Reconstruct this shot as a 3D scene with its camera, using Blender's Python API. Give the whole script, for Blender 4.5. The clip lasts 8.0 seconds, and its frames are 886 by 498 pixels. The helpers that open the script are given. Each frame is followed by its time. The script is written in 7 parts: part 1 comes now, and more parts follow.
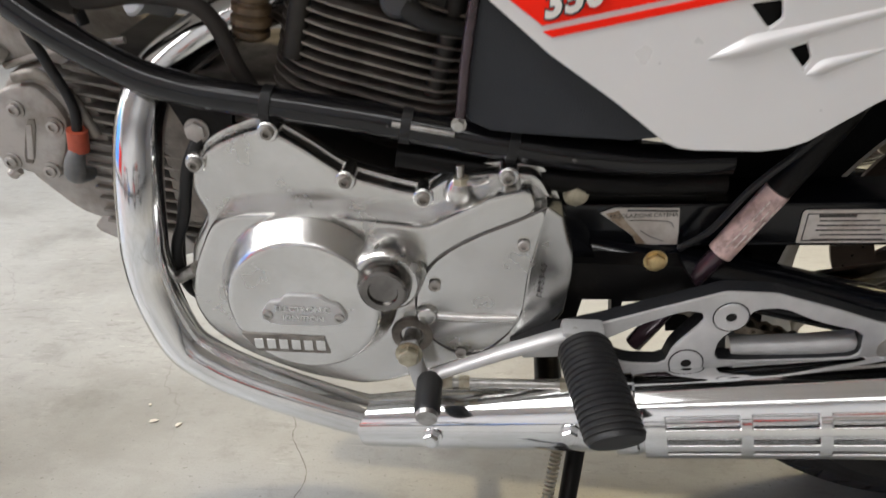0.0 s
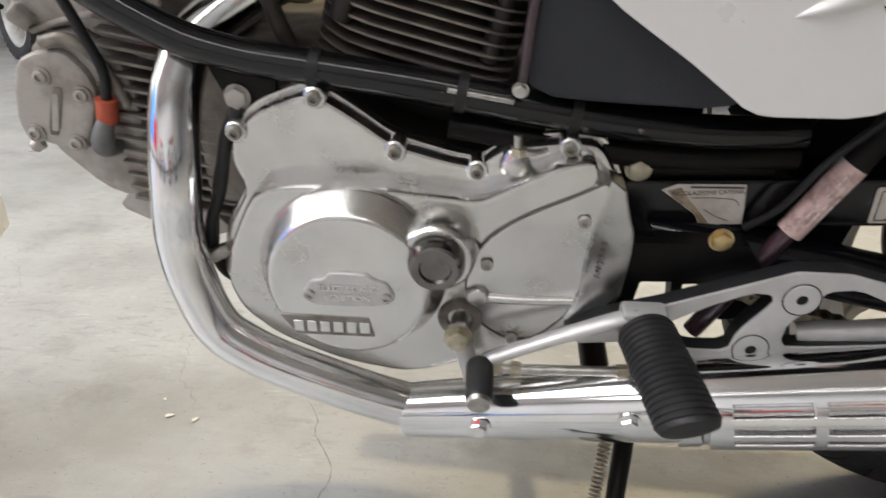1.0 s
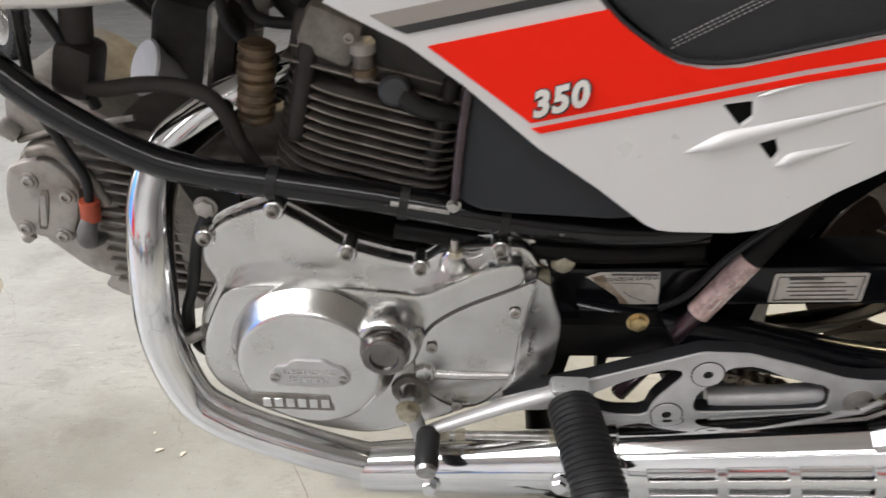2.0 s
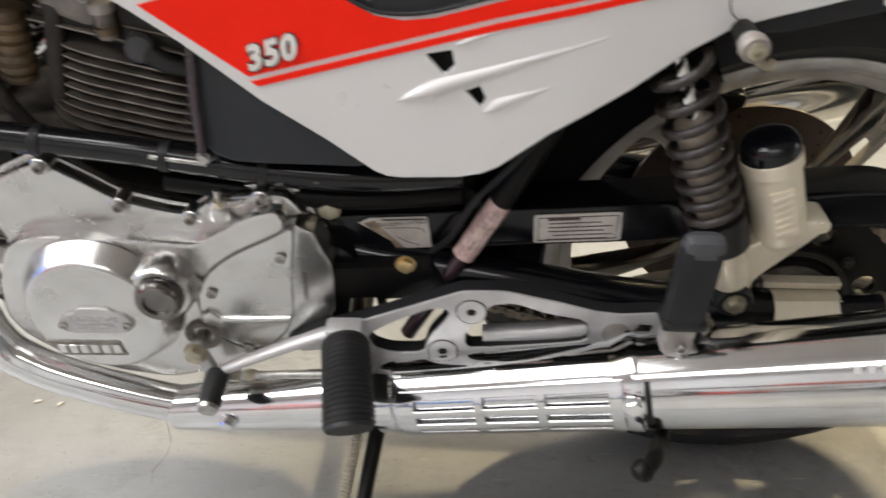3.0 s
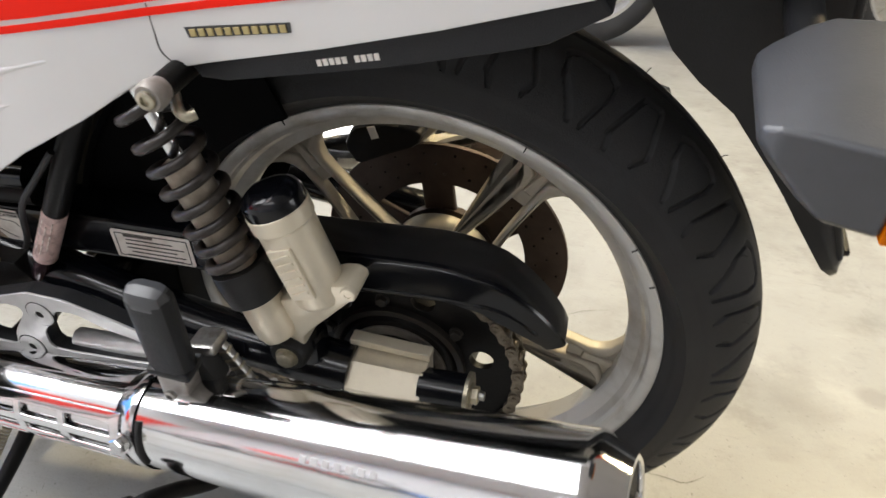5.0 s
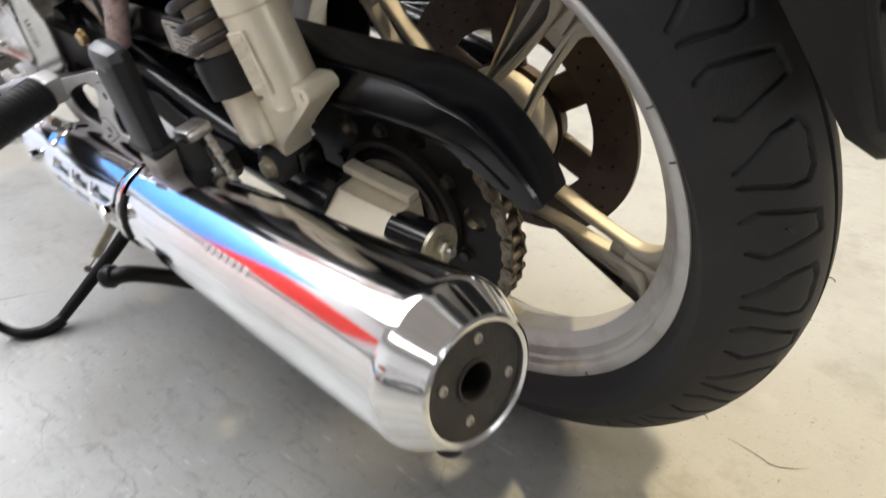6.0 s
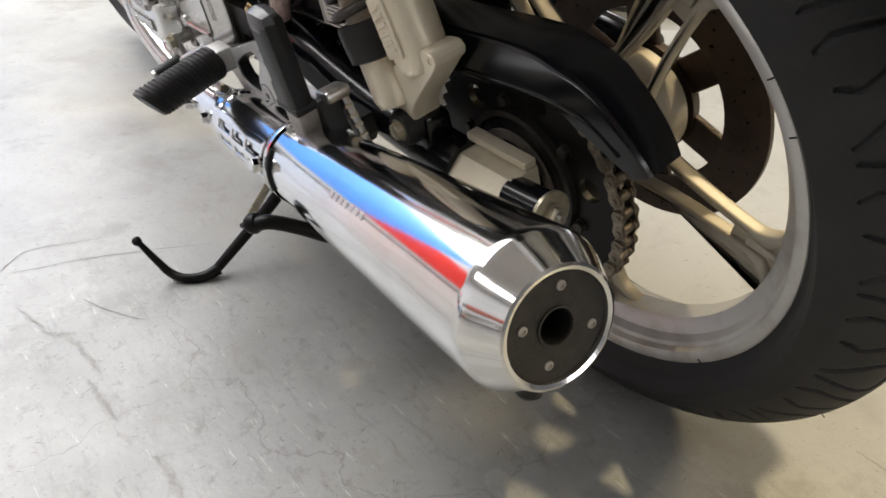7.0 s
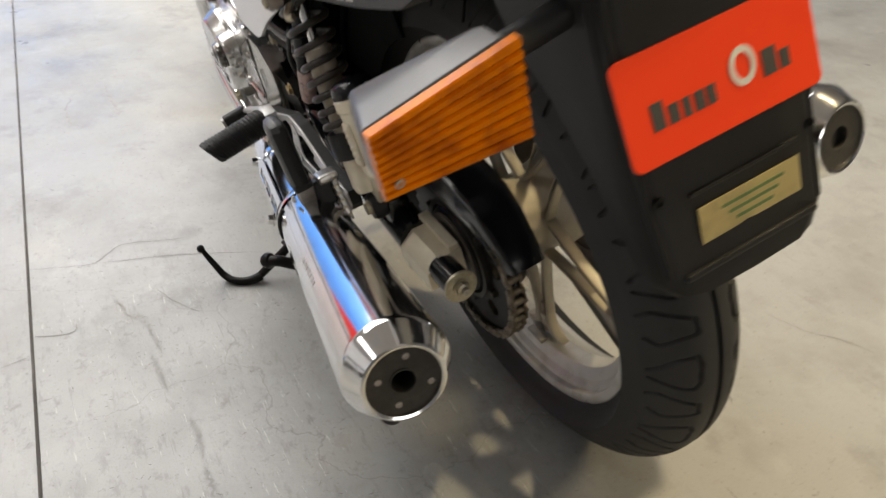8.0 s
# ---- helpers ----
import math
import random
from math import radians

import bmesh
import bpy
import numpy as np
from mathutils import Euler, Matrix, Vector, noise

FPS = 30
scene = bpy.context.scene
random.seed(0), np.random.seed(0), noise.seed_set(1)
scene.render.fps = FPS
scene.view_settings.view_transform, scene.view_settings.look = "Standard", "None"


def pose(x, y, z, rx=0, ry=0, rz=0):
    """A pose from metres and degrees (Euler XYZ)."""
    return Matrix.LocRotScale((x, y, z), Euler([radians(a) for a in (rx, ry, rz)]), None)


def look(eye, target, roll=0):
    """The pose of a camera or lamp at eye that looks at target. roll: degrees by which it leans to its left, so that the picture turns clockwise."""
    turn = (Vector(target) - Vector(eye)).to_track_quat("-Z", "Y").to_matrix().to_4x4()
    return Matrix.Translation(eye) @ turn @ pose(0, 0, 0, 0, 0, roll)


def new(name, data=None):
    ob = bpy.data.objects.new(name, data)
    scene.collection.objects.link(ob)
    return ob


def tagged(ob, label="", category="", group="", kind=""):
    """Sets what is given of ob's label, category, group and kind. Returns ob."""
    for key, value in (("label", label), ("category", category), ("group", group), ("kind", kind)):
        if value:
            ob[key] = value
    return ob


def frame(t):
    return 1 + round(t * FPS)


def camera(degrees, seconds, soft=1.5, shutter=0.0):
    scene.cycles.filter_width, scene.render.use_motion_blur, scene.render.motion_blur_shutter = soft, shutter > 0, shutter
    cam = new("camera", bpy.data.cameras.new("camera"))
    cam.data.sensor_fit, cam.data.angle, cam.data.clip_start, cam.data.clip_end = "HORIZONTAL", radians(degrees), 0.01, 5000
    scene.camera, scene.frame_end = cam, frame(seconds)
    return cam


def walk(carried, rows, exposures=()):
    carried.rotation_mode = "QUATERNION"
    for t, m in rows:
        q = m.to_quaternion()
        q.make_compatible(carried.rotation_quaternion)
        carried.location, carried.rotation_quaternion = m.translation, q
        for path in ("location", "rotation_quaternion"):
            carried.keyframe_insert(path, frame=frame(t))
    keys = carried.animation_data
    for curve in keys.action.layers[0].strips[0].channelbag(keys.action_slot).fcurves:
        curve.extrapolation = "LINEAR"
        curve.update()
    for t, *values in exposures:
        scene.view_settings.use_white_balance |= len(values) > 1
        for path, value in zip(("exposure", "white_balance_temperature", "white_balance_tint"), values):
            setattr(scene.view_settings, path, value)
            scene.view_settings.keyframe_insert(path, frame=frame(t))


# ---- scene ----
cam = camera(60.89, 8.0, soft=1.5, shutter=0.35)
PATH = [
    (0.0, pose(-0.5143, -0.8319, 0.6112, 69.25, -0.08, 4.53)),
    (0.5, pose(-0.5304, -0.8021, 0.5593, 69.42, -0.49, 4.00)),
    (1.0, pose(-0.5617, -0.8103, 0.5749, 69.86, -0.62, 4.36)),
    (1.2, pose(-0.5853, -0.8131, 0.5892, 70.15, -0.52, 4.66)),
    (2.3, pose(-0.4795, -0.8637, 0.7292, 66.39, 0.75, 2.56)),
    (2.5, pose(-0.4494, -0.8735, 0.7404, 65.39, 1.20, 2.24)),
    (3.0, pose(-0.3091, -0.8670, 0.6975, 64.51, 1.47, 2.75)),
    (3.5, pose(-0.1392, -0.8468, 0.6773, 64.95, 0.67, 4.78)),
    (4.0, pose(0.0057, -0.8444, 0.6999, 63.88, -0.69, 6.89)),
    (4.2, pose(0.0584, -0.8527, 0.7161, 63.57, -1.23, 8.42)),
    (5.3, pose(0.2114, -0.6326, 0.7456, 58.39, -3.21, 22.27)),
    (5.5, pose(0.2439, -0.5906, 0.7214, 56.22, -3.28, 28.40)),
    (5.7, pose(0.3016, -0.5976, 0.6801, 57.12, -3.03, 32.69)),
    (6.0, pose(0.3934, -0.5877, 0.6370, 56.61, -1.82, 40.21)),
    (6.5, pose(0.4447, -0.5788, 0.6224, 56.73, -0.12, 48.53)),
    (7.0, pose(0.4426, -0.5896, 0.6245, 56.56, 0.70, 52.34)),
    (7.5, pose(0.4658, -0.5863, 0.6610, 55.37, 0.98, 55.88)),
    (7.7, pose(0.5425, -0.5787, 0.7269, 55.13, 0.92, 57.70)),
    (8.0, pose(0.6511, -0.5327, 0.8255, 54.92, 0.46, 61.53)),
]
walk(cam, PATH, [(0.0, 0.07, 6520, 10), (1.2, 0.14, 6520, 10), (2.5, 0.14, 6540, 10), (3.5, 0.20, 6600, 10), (4.2, 0.18, 6680, 10), (5.5, 0.45, 6300, 10), (6.0, 0.46, 6400, 10), (6.5, 0.26, 6560, 10), (7.0, 0.08, 6600, 10), (7.5, -0.04, 6720, 10), (8.0, -0.24, 6900, 10)])

# ---------- light ----------
world = bpy.data.worlds.new("room_air")
scene.world = world
world.use_nodes = True
world.node_tree.nodes["Background"].inputs[0].default_value = (0.75, 0.85, 1.0, 1)
world.node_tree.nodes["Background"].inputs[1].default_value = 0.05


def area_lamp(name, eye, target, sx, sy, watts, color):
    data = bpy.data.lights.new(name, "AREA")
    data.shape, data.size, data.size_y = "RECTANGLE", sx, sy
    data.energy, data.color = watts, color
    ob = new(name, data)
    ob.matrix_world = look(eye, target)
    return ob


DAY = (1.0, 0.995, 1.0)
WARM = (1.0, 0.82, 0.50)
area_lamp("skylight_daylight", (-4.85, -0.65, 4.22), (-4.85, -0.65, 0), 6.7, 4.3, 800, DAY)
area_lamp("front_skylight_daylight", (-1.0, -4.3, 4.22), (-1.0, -4.3, 0), 3.0, 0.8, 58, DAY)
# Added fill from the east: lifts the shadow under silencer and rear tyre.
area_lamp("window_fill_light", (8.46, 0.4, 2.05), (0, 0.4, 2.05), 3.6, 1.5, 70, DAY)
for eye, aim, size, watts, spread in (((0.22, 1.38, 3.3), (0.30, 0.05, 0), 0.12, 16, 80), ((2.5, 2.8, 3.7), (1.4, 1.9, 0), 1.0, 72, 115)):
    area_lamp("warm_lamp_light", eye, aim, size, size, watts, WARM).data.spread = radians(spread)


# ---------- materials ----------
def material(name, color, rough=0.5, metal=0.0, second=None, scale=14.0, mix=(0.45, 0.7), bump=0.0, bscale=260.0,
             coat=0.0, rvar=0.12, spec=0.5, transmission=0.0):
    """A painted, cast or plated surface: two colours mixed by broad and fine noise, uneven gloss, fine relief."""
    mat = bpy.data.materials.new(name)
    mat.use_nodes = True
    tree = mat.node_tree
    node, link = tree.nodes.new, tree.links.new
    bsdf = tree.nodes["Principled BSDF"]
    coords = node("ShaderNodeTexCoord")
    broad, fine = node("ShaderNodeTexNoise"), node("ShaderNodeTexNoise")
    broad.inputs["Scale"].default_value, broad.inputs["Detail"].default_value = scale, 6
    broad.inputs["Roughness"].default_value = 0.62
    fine.inputs["Scale"].default_value, fine.inputs["Detail"].default_value = bscale, 3
    link(coords.outputs["Object"], broad.inputs["Vector"])
    link(coords.outputs["Object"], fine.inputs["Vector"])
    ramp = node("ShaderNodeMapRange")
    ramp.inputs["From Min"].default_value, ramp.inputs["From Max"].default_value = mix
    link(broad.outputs["Fac"], ramp.inputs["Value"])
    blend = node("ShaderNodeMix")
    blend.data_type = "RGBA"
    second = second or tuple(c * 0.78 for c in color)
    blend.inputs["A"].default_value, blend.inputs["B"].default_value = (*color, 1), (*second, 1)
    link(ramp.outputs["Result"], blend.inputs["Factor"])
    link(blend.outputs["Result"], bsdf.inputs["Base Color"])
    gloss = node("ShaderNodeMapRange")
    gloss.inputs["To Min"].default_value, gloss.inputs["To Max"].default_value = max(0.02, rough - rvar), min(1, rough + rvar)
    link(broad.outputs["Fac"], gloss.inputs["Value"])
    link(gloss.outputs["Result"], bsdf.inputs["Roughness"])
    bsdf.inputs["Metallic"].default_value = metal
    bsdf.inputs["Coat Weight"].default_value = coat
    bsdf.inputs["Coat Roughness"].default_value = 0.06
    bsdf.inputs["Specular IOR Level"].default_value = spec
    bsdf.inputs["Transmission Weight"].default_value = transmission
    if bump:
        relief = node("ShaderNodeBump")
        relief.inputs["Strength"].default_value, relief.inputs["Distance"].default_value = bump, 0.002
        link(fine.outputs["Fac"], relief.inputs["Height"])
        link(relief.outputs["Normal"], bsdf.inputs["Normal"])
    return mat


CHROME = material("chrome", (0.78, 0.785, 0.79), 0.105, 1.0, (0.66, 0.655, 0.645), 12, (0.45, 0.8), 0.035, 24, rvar=0.07)
STEEL = material("bright_steel", (0.50, 0.49, 0.47), 0.32, 1.0, (0.28, 0.265, 0.24), 90, (0.4, 0.7), 0.1)
POLISHED = material("polished_alloy", (0.66, 0.655, 0.64), 0.25, 1.0, (0.54, 0.53, 0.51), 22, (0.42, 0.72), 0.05, 420, rvar=0.09)
SATIN = material("satin_alloy", (0.56, 0.555, 0.55), 0.42, 0.5, (0.47, 0.465, 0.46), 30, (0.4, 0.7), 0.08, 600)
WHEEL_ALLOY = material("painted_wheel_alloy", (0.60, 0.59, 0.57), 0.38, 0.4, (0.37, 0.34, 0.30), 15, (0.48, 0.72), 0.1, 300)
SPOKE_ALLOY = material("dirty_spoke_alloy", (0.47, 0.43, 0.355), 0.45, 0.12, (0.33, 0.29, 0.23), 15, (0.42, 0.75), 0.1, 300)
CAST = material("dirty_cast_alloy", (0.42, 0.395, 0.37), 0.55, 0.4, (0.23, 0.205, 0.18), 22, (0.42, 0.68), 0.12, 300)
DUSTY_TAN = material("dusty_damper_body", (0.44, 0.385, 0.31), 0.45, 0.25, (0.24, 0.20, 0.16), 40, (0.45, 0.72), 0.15)
MATT_BLACK = material("matt_black_plastic", (0.0030, 0.0030, 0.0032), 0.75, 0.0, (0.0050, 0.0048, 0.0046), 20, (0.45, 0.75), 0.2, 300, spec=0.06)
HEAD_GREY = material("stained_head_alloy", (0.27, 0.25, 0.225), 0.5, 0.4, (0.12, 0.105, 0.09), 30, (0.4, 0.68), 0.14, 360)
FIN = material("oily_fin_alloy", (0.26, 0.235, 0.205), 0.48, 0.4, (0.10, 0.086, 0.073), 26, (0.4, 0.68), 0.12, 420)
# Much darker than FIN: the shade of the fin gaps is in this colour.
CORE = material("dark_shaded_casting", (0.03, 0.026, 0.022), 0.55, 0.2, (0.012, 0.010, 0.009), 26, (0.4, 0.65), 0.12, 420)
BLACK = material("black_gloss_paint", (0.0038, 0.0042, 0.0058), 0.17, 0.0, (0.007, 0.0075, 0.0085), 18, (0.5, 0.8), 0.02, 300, spec=0.4)
RAIL = material("chipped_black_paint", (0.004, 0.004, 0.005), 0.16, 0.0, (0.20, 0.19, 0.18), 75, (0.685, 0.70), 0.04, 300, spec=0.45)
SOOT = material("black_satin_paint", (0.004, 0.0037, 0.0037), 0.42, 0.0, (0.010, 0.0085, 0.0075), 24, (0.45, 0.75), 0.15, 300, spec=0.16)
RUBBER = material("black_rubber", (0.011, 0.011, 0.012), 0.5, 0.0, (0.018, 0.0175, 0.017), 40, (0.4, 0.7), 0.15, 500, spec=0.35)
TYRE = material("tyre_rubber", (0.0225, 0.0228, 0.0248), 0.6, 0.0, (0.034, 0.0340, 0.0345), 13, (0.4, 0.7), 0.2, 700, spec=0.3)
GREY_PLASTIC = material("grey_plastic", (0.058, 0.060, 0.066), 0.36, 0.0, (0.048, 0.050, 0.055), 25, (0.4, 0.7), 0.12, 900)
AIRBOX = material("blue_grey_plastic", (0.026, 0.029, 0.035), 0.45, 0.0, (0.032, 0.035, 0.040), 14, (0.4, 0.7), 0.25, 900, spec=0.3)
DARK_PLASTIC = material("dark_plastic", (0.012, 0.0127, 0.0145), 0.42, 0.0, (0.019, 0.0195, 0.021), 14, (0.4, 0.7), 0.25, 900, spec=0.3)
MUD_PLASTIC = material("black_moulded_plastic", (0.0115, 0.0115, 0.0125), 0.45, 0.0, (0.017, 0.017, 0.018), 14, (0.4, 0.7), 0.25, 900, spec=0.25)
VINYL = material("seat_vinyl", (0.022, 0.0225, 0.025), 0.42, 0.0, (0.017, 0.0175, 0.019), 30, (0.4, 0.7), 0.5, 700, spec=0.4)
SILVER = material("silver_white_paint", (0.70, 0.69, 0.68), 0.3, 0.12, (0.67, 0.66, 0.65), 6, (0.35, 0.75), 0.03, 900, coat=0.4)
TANK_PAINT = material("pearl_tank_paint", (0.76, 0.72, 0.685), 0.3, 0.12, (0.72, 0.69, 0.665), 5, (0.35, 0.75), 0.02, 900, coat=0.4)
RED = material("red_paint", (0.95, 0.022, 0.008), 0.4, 0.0, (0.91, 0.020, 0.007), 12, (0.4, 0.7), spec=0.12)
BROWN_GREY = material("warm_grey_stripe", (0.33, 0.30, 0.27), 0.35, 0.1, (0.30, 0.27, 0.245), 12, coat=0.5)
STRIPE_BLACK = material("black_stripe", (0.02, 0.02, 0.02), 0.35, coat=0.5)
DECAL_WHITE = material("decal_white", (0.75, 0.72, 0.68), 0.4, 0, (0.62, 0.58, 0.53), 30, (0.45, 0.75))
STICKER = material("foil_sticker", (0.66, 0.62, 0.575), 0.45, 0.1, (0.48, 0.43, 0.38), 60, (0.45, 0.75), 0.1)
STICKER_DIRT = material("brown_glue_stain", (0.25, 0.18, 0.12), 0.6, 0.0, (0.42, 0.34, 0.26), 120, (0.42, 0.6), 0.3)
INK = material("print_ink", (0.06, 0.055, 0.05), 0.6)
THREAD = material("grey_thread", (0.26, 0.25, 0.25), 0.7)
PINK = material("faded_pink_label", (0.62, 0.45, 0.42), 0.5, 0.0, (0.30, 0.20, 0.18), 90, (0.46, 0.66), 0.3)
LABEL_PRINT = material("worn_pale_print", (0.74, 0.66, 0.62), 0.5, 0.0, (0.40, 0.30, 0.27), 160, (0.45, 0.6))
PURPLE = material("purple_tinted_tube", (0.055, 0.032, 0.042), 0.22, 0.3, (0.015, 0.010, 0.012), 20, coat=0.4)
SILVER_CAST = material("beige_cast_alloy", (0.74, 0.67, 0.53), 0.42, 0.35, (0.55, 0.485, 0.375), 15, (0.45, 0.75), 0.12, 400)
ORANGE_HT = material("orange_rubber", (0.42, 0.075, 0.035), 0.5, 0, (0.30, 0.06, 0.03), 60)
BRONZE = material("brown_hose", (0.15, 0.10, 0.055), 0.4, 0.2, (0.05, 0.034, 0.02), 40, (0.4, 0.65), 0.2)
HOSE = material("dusty_hose", (0.034, 0.029, 0.025), 0.6, 0, (0.024, 0.021, 0.019), 30, bump=0.2, spec=0.3)
BRASS = material("brass", (0.62, 0.47, 0.24), 0.35, 0.9, (0.36, 0.27, 0.15), 80)
ZINC = material("zinc_plate", (0.50, 0.46, 0.36), 0.40, 0.8, (0.26, 0.23, 0.165), 70, (0.4, 0.7), 0.15)
SPRING = material("spring_paint", (0.024, 0.020, 0.018), 0.38, 0.1, (0.06, 0.048, 0.039), 45, (0.5, 0.7), 0.2)
DISC = material("rusty_disc", (0.062, 0.044, 0.036), 0.45, 0.55, (0.034, 0.023, 0.018), 20, (0.4, 0.7), 0.2)
CHAIN = material("chain_steel", (0.25, 0.215, 0.17), 0.42, 0.85, (0.09, 0.07, 0.05), 110, (0.4, 0.7), 0.2)
ORANGE = material("orange_lens", (0.66, 0.175, 0.001), 0.28, 0.0, (0.28, 0.050, 0.001), 30, (0.44, 0.68), spec=0.12)
PLATE_RED = material("red_plate", (0.97, 0.070, 0.020), 0.4, 0, (0.93, 0.064, 0.018), 8, spec=0.15)
GOLD_LABEL = material("gold_label", (0.50, 0.41, 0.19), 0.42, 0.4, (0.38, 0.31, 0.15), 40)
GREEN_INK = material("green_ink", (0.10, 0.17, 0.06), 0.5)
LAMP_RED = material("red_lens", (0.28, 0.012, 0.012), 0.15, coat=0.5)
SILENCER_BLACK = material("silencer_end_black", (0.028, 0.026, 0.024), 0.6, 0.2, (0.055, 0.05, 0.045), 60, (0.45, 0.7), 0.5, 800)
# Black of sooty outlets, nicks and seams, and of the shade in the vents.
HOLE = material("soot_and_shade_black", (0.008, 0.007, 0.006), 0.9)
WHITE_WALL = material("white_wall_paint", (0.62, 0.615, 0.61), 0.7, 0, (0.56, 0.555, 0.55), 1.2)
CEILING = material("ceiling_paint", (0.58, 0.55, 0.51), 0.8, 0, (0.50, 0.47, 0.425), 1.0)
GREY_WALL = material("grey_wall_paint", (0.34, 0.335, 0.33), 0.75, 0, (0.30, 0.295, 0.29), 1.2)
BLUE_WALL = material("blue_wall_paint", (0.085, 0.30, 0.82), 0.6, 0, (0.08, 0.27, 0.76), 1.5)
RED_WALL = material("red_wall_paint", (0.80, 0.04, 0.03), 0.6, 0, (0.74, 0.035, 0.025), 1.5)


def concrete():
    """Worn, sealed garage concrete: pale grey, cloudy, with dark oil spots, scuffs and fine cracks."""
    mat = bpy.data.materials.new("sealed_concrete")
    mat.use_nodes = True
    tree = mat.node_tree
    node, link = tree.nodes.new, tree.links.new
    bsdf = tree.nodes["Principled BSDF"]
    coords = node("ShaderNodeTexCoord")

    def noise_tex(scale, detail, rough, vec=None):
        n = node("ShaderNodeTexNoise")
        n.inputs["Scale"].default_value, n.inputs["Detail"].default_value, n.inputs["Roughness"].default_value = scale, detail, rough
        link(vec or coords.outputs["Object"], n.inputs["Vector"])
        return n.outputs["Fac"]

    def ramp(value, a, b, lo=0.0, hi=1.0):
        r = node("ShaderNodeMapRange")
        r.inputs["From Min"].default_value, r.inputs["From Max"].default_value = a, b
        r.inputs["To Min"].default_value, r.inputs["To Max"].default_value = lo, hi
        link(value, r.inputs["Value"])
        return r.outputs["Result"]

    def mixed(fac, a, b):
        m = node("ShaderNodeMix")
        m.data_type = "RGBA"
        for key, v in (("A", a), ("B", b)):
            if isinstance(v, tuple):
                m.inputs[key].default_value = (*v, 1)
            else:
                link(v, m.inputs[key])
        link(fac, m.inputs["Factor"])
        return m.outputs["Result"]

    clouds = ramp(noise_tex(1.3, 7, 0.6), 0.32, 0.68)
    col = mixed(clouds, (0.341, 0.344, 0.337), (0.270, 0.272, 0.266))
    col = mixed(ramp(noise_tex(2.3, 9, 0.68), 0.49, 0.63, 0, 0.60), col, (0.199, 0.195, 0.185))
    col = mixed(ramp(noise_tex(5.5, 8, 0.72), 0.54, 0.65, 0, 0.55), col, (0.181, 0.176, 0.166))
    col = mixed(ramp(noise_tex(9, 6, 0.7), 0.50, 0.78, 0, 0.6), col, (0.257, 0.251, 0.239))
    col = mixed(ramp(noise_tex(55, 4, 0.6), 0.62, 0.80, 0, 0.5), col, (0.27, 0.255, 0.235))
    spots = node("ShaderNodeTexVoronoi")
    spots.inputs["Scale"].default_value = 3.1
    link(coords.outputs["Object"], spots.inputs["Vector"])
    col = mixed(ramp(spots.outputs["Distance"], 0.10, 0.055, 0, 0.45), col, (0.17, 0.165, 0.16))
    warp = node("ShaderNodeMapping")
    warp.inputs["Scale"].default_value = (1.0, 3.4, 1)
    warp.inputs["Rotation"].default_value = (0, 0, 0.6)
    link(coords.outputs["Object"], warp.inputs["Vector"])
    col = mixed(ramp(noise_tex(26, 5, 0.75, warp.outputs["Vector"]), 0.66, 0.78, 0, 0.5), col, (0.22, 0.21, 0.20))
    for turn, stretch, scale, lo, hi, amount in ((0.35, 7.0, 14, 0.67, 0.74, 0.45), (1.9, 9.0, 19, 0.69, 0.75, 0.4), (2.7, 12.0, 30, 0.70, 0.76, 0.35)):
        lean = node("ShaderNodeMapping")
        lean.inputs["Scale"].default_value, lean.inputs["Rotation"].default_value = (1.0, stretch, 1), (0, 0, turn)
        link(coords.outputs["Object"], lean.inputs["Vector"])
        col = mixed(ramp(noise_tex(scale / 3, 3, 0.6, lean.outputs["Vector"]), lo, hi, 0, amount), col, (0.20, 0.195, 0.185))
    col = mixed(ramp(noise_tex(150, 2, 0.5), 0.66, 0.76, 0, 0.6), col, (0.13, 0.125, 0.12))
    col = mixed(ramp(noise_tex(420, 2, 0.5), 0.52, 0.72, 0, 0.28), col, (0.20, 0.195, 0.185))
    col = mixed(ramp(noise_tex(4.0, 6, 0.72), 0.58, 0.72, 0, 0.5), col, (0.443, 0.441, 0.432))
    trodden = ramp(noise_tex(0.75, 4, 0.55), 0.43, 0.60)
    for turn, stretch, scale, lo, hi, amount, tone in ((1.1, 4.0, 17, 0.55, 0.64, 0.60, (0.19, 0.185, 0.175)), (0.2, 1.0, 34, 0.57, 0.66, 0.60, (0.16, 0.155, 0.145)), (0.75, 26.0, 5, 0.64, 0.67, 0.55, (0.15, 0.145, 0.14)), (2.6, 30.0, 6, 0.65, 0.68, 0.5, (0.15, 0.145, 0.14)), (2.2, 10.0, 16, 0.62, 0.66, 0.5, (0.60, 0.595, 0.58))):
        lean = node("ShaderNodeMapping")
        lean.inputs["Scale"].default_value, lean.inputs["Rotation"].default_value = (1.0, stretch, 1), (0, 0, turn)
        link(coords.outputs["Object"], lean.inputs["Vector"])
        both = node("ShaderNodeMath")
        both.operation = "MULTIPLY"
        link(ramp(noise_tex(scale, 7, 0.7, lean.outputs["Vector"]), lo, hi, 0, amount), both.inputs[0])
        link(trodden, both.inputs[1])
        col = mixed(both.outputs[0], col, tone)
    crack = node("ShaderNodeTexVoronoi")
    crack.feature = "DISTANCE_TO_EDGE"
    crack.inputs["Scale"].default_value = 1.35
    bend = node("ShaderNodeVectorMath")
    bend.operation = "ADD"
    wob = node("ShaderNodeTexNoise")
    wob.inputs["Scale"].default_value, wob.inputs["Detail"].default_value = 5, 6
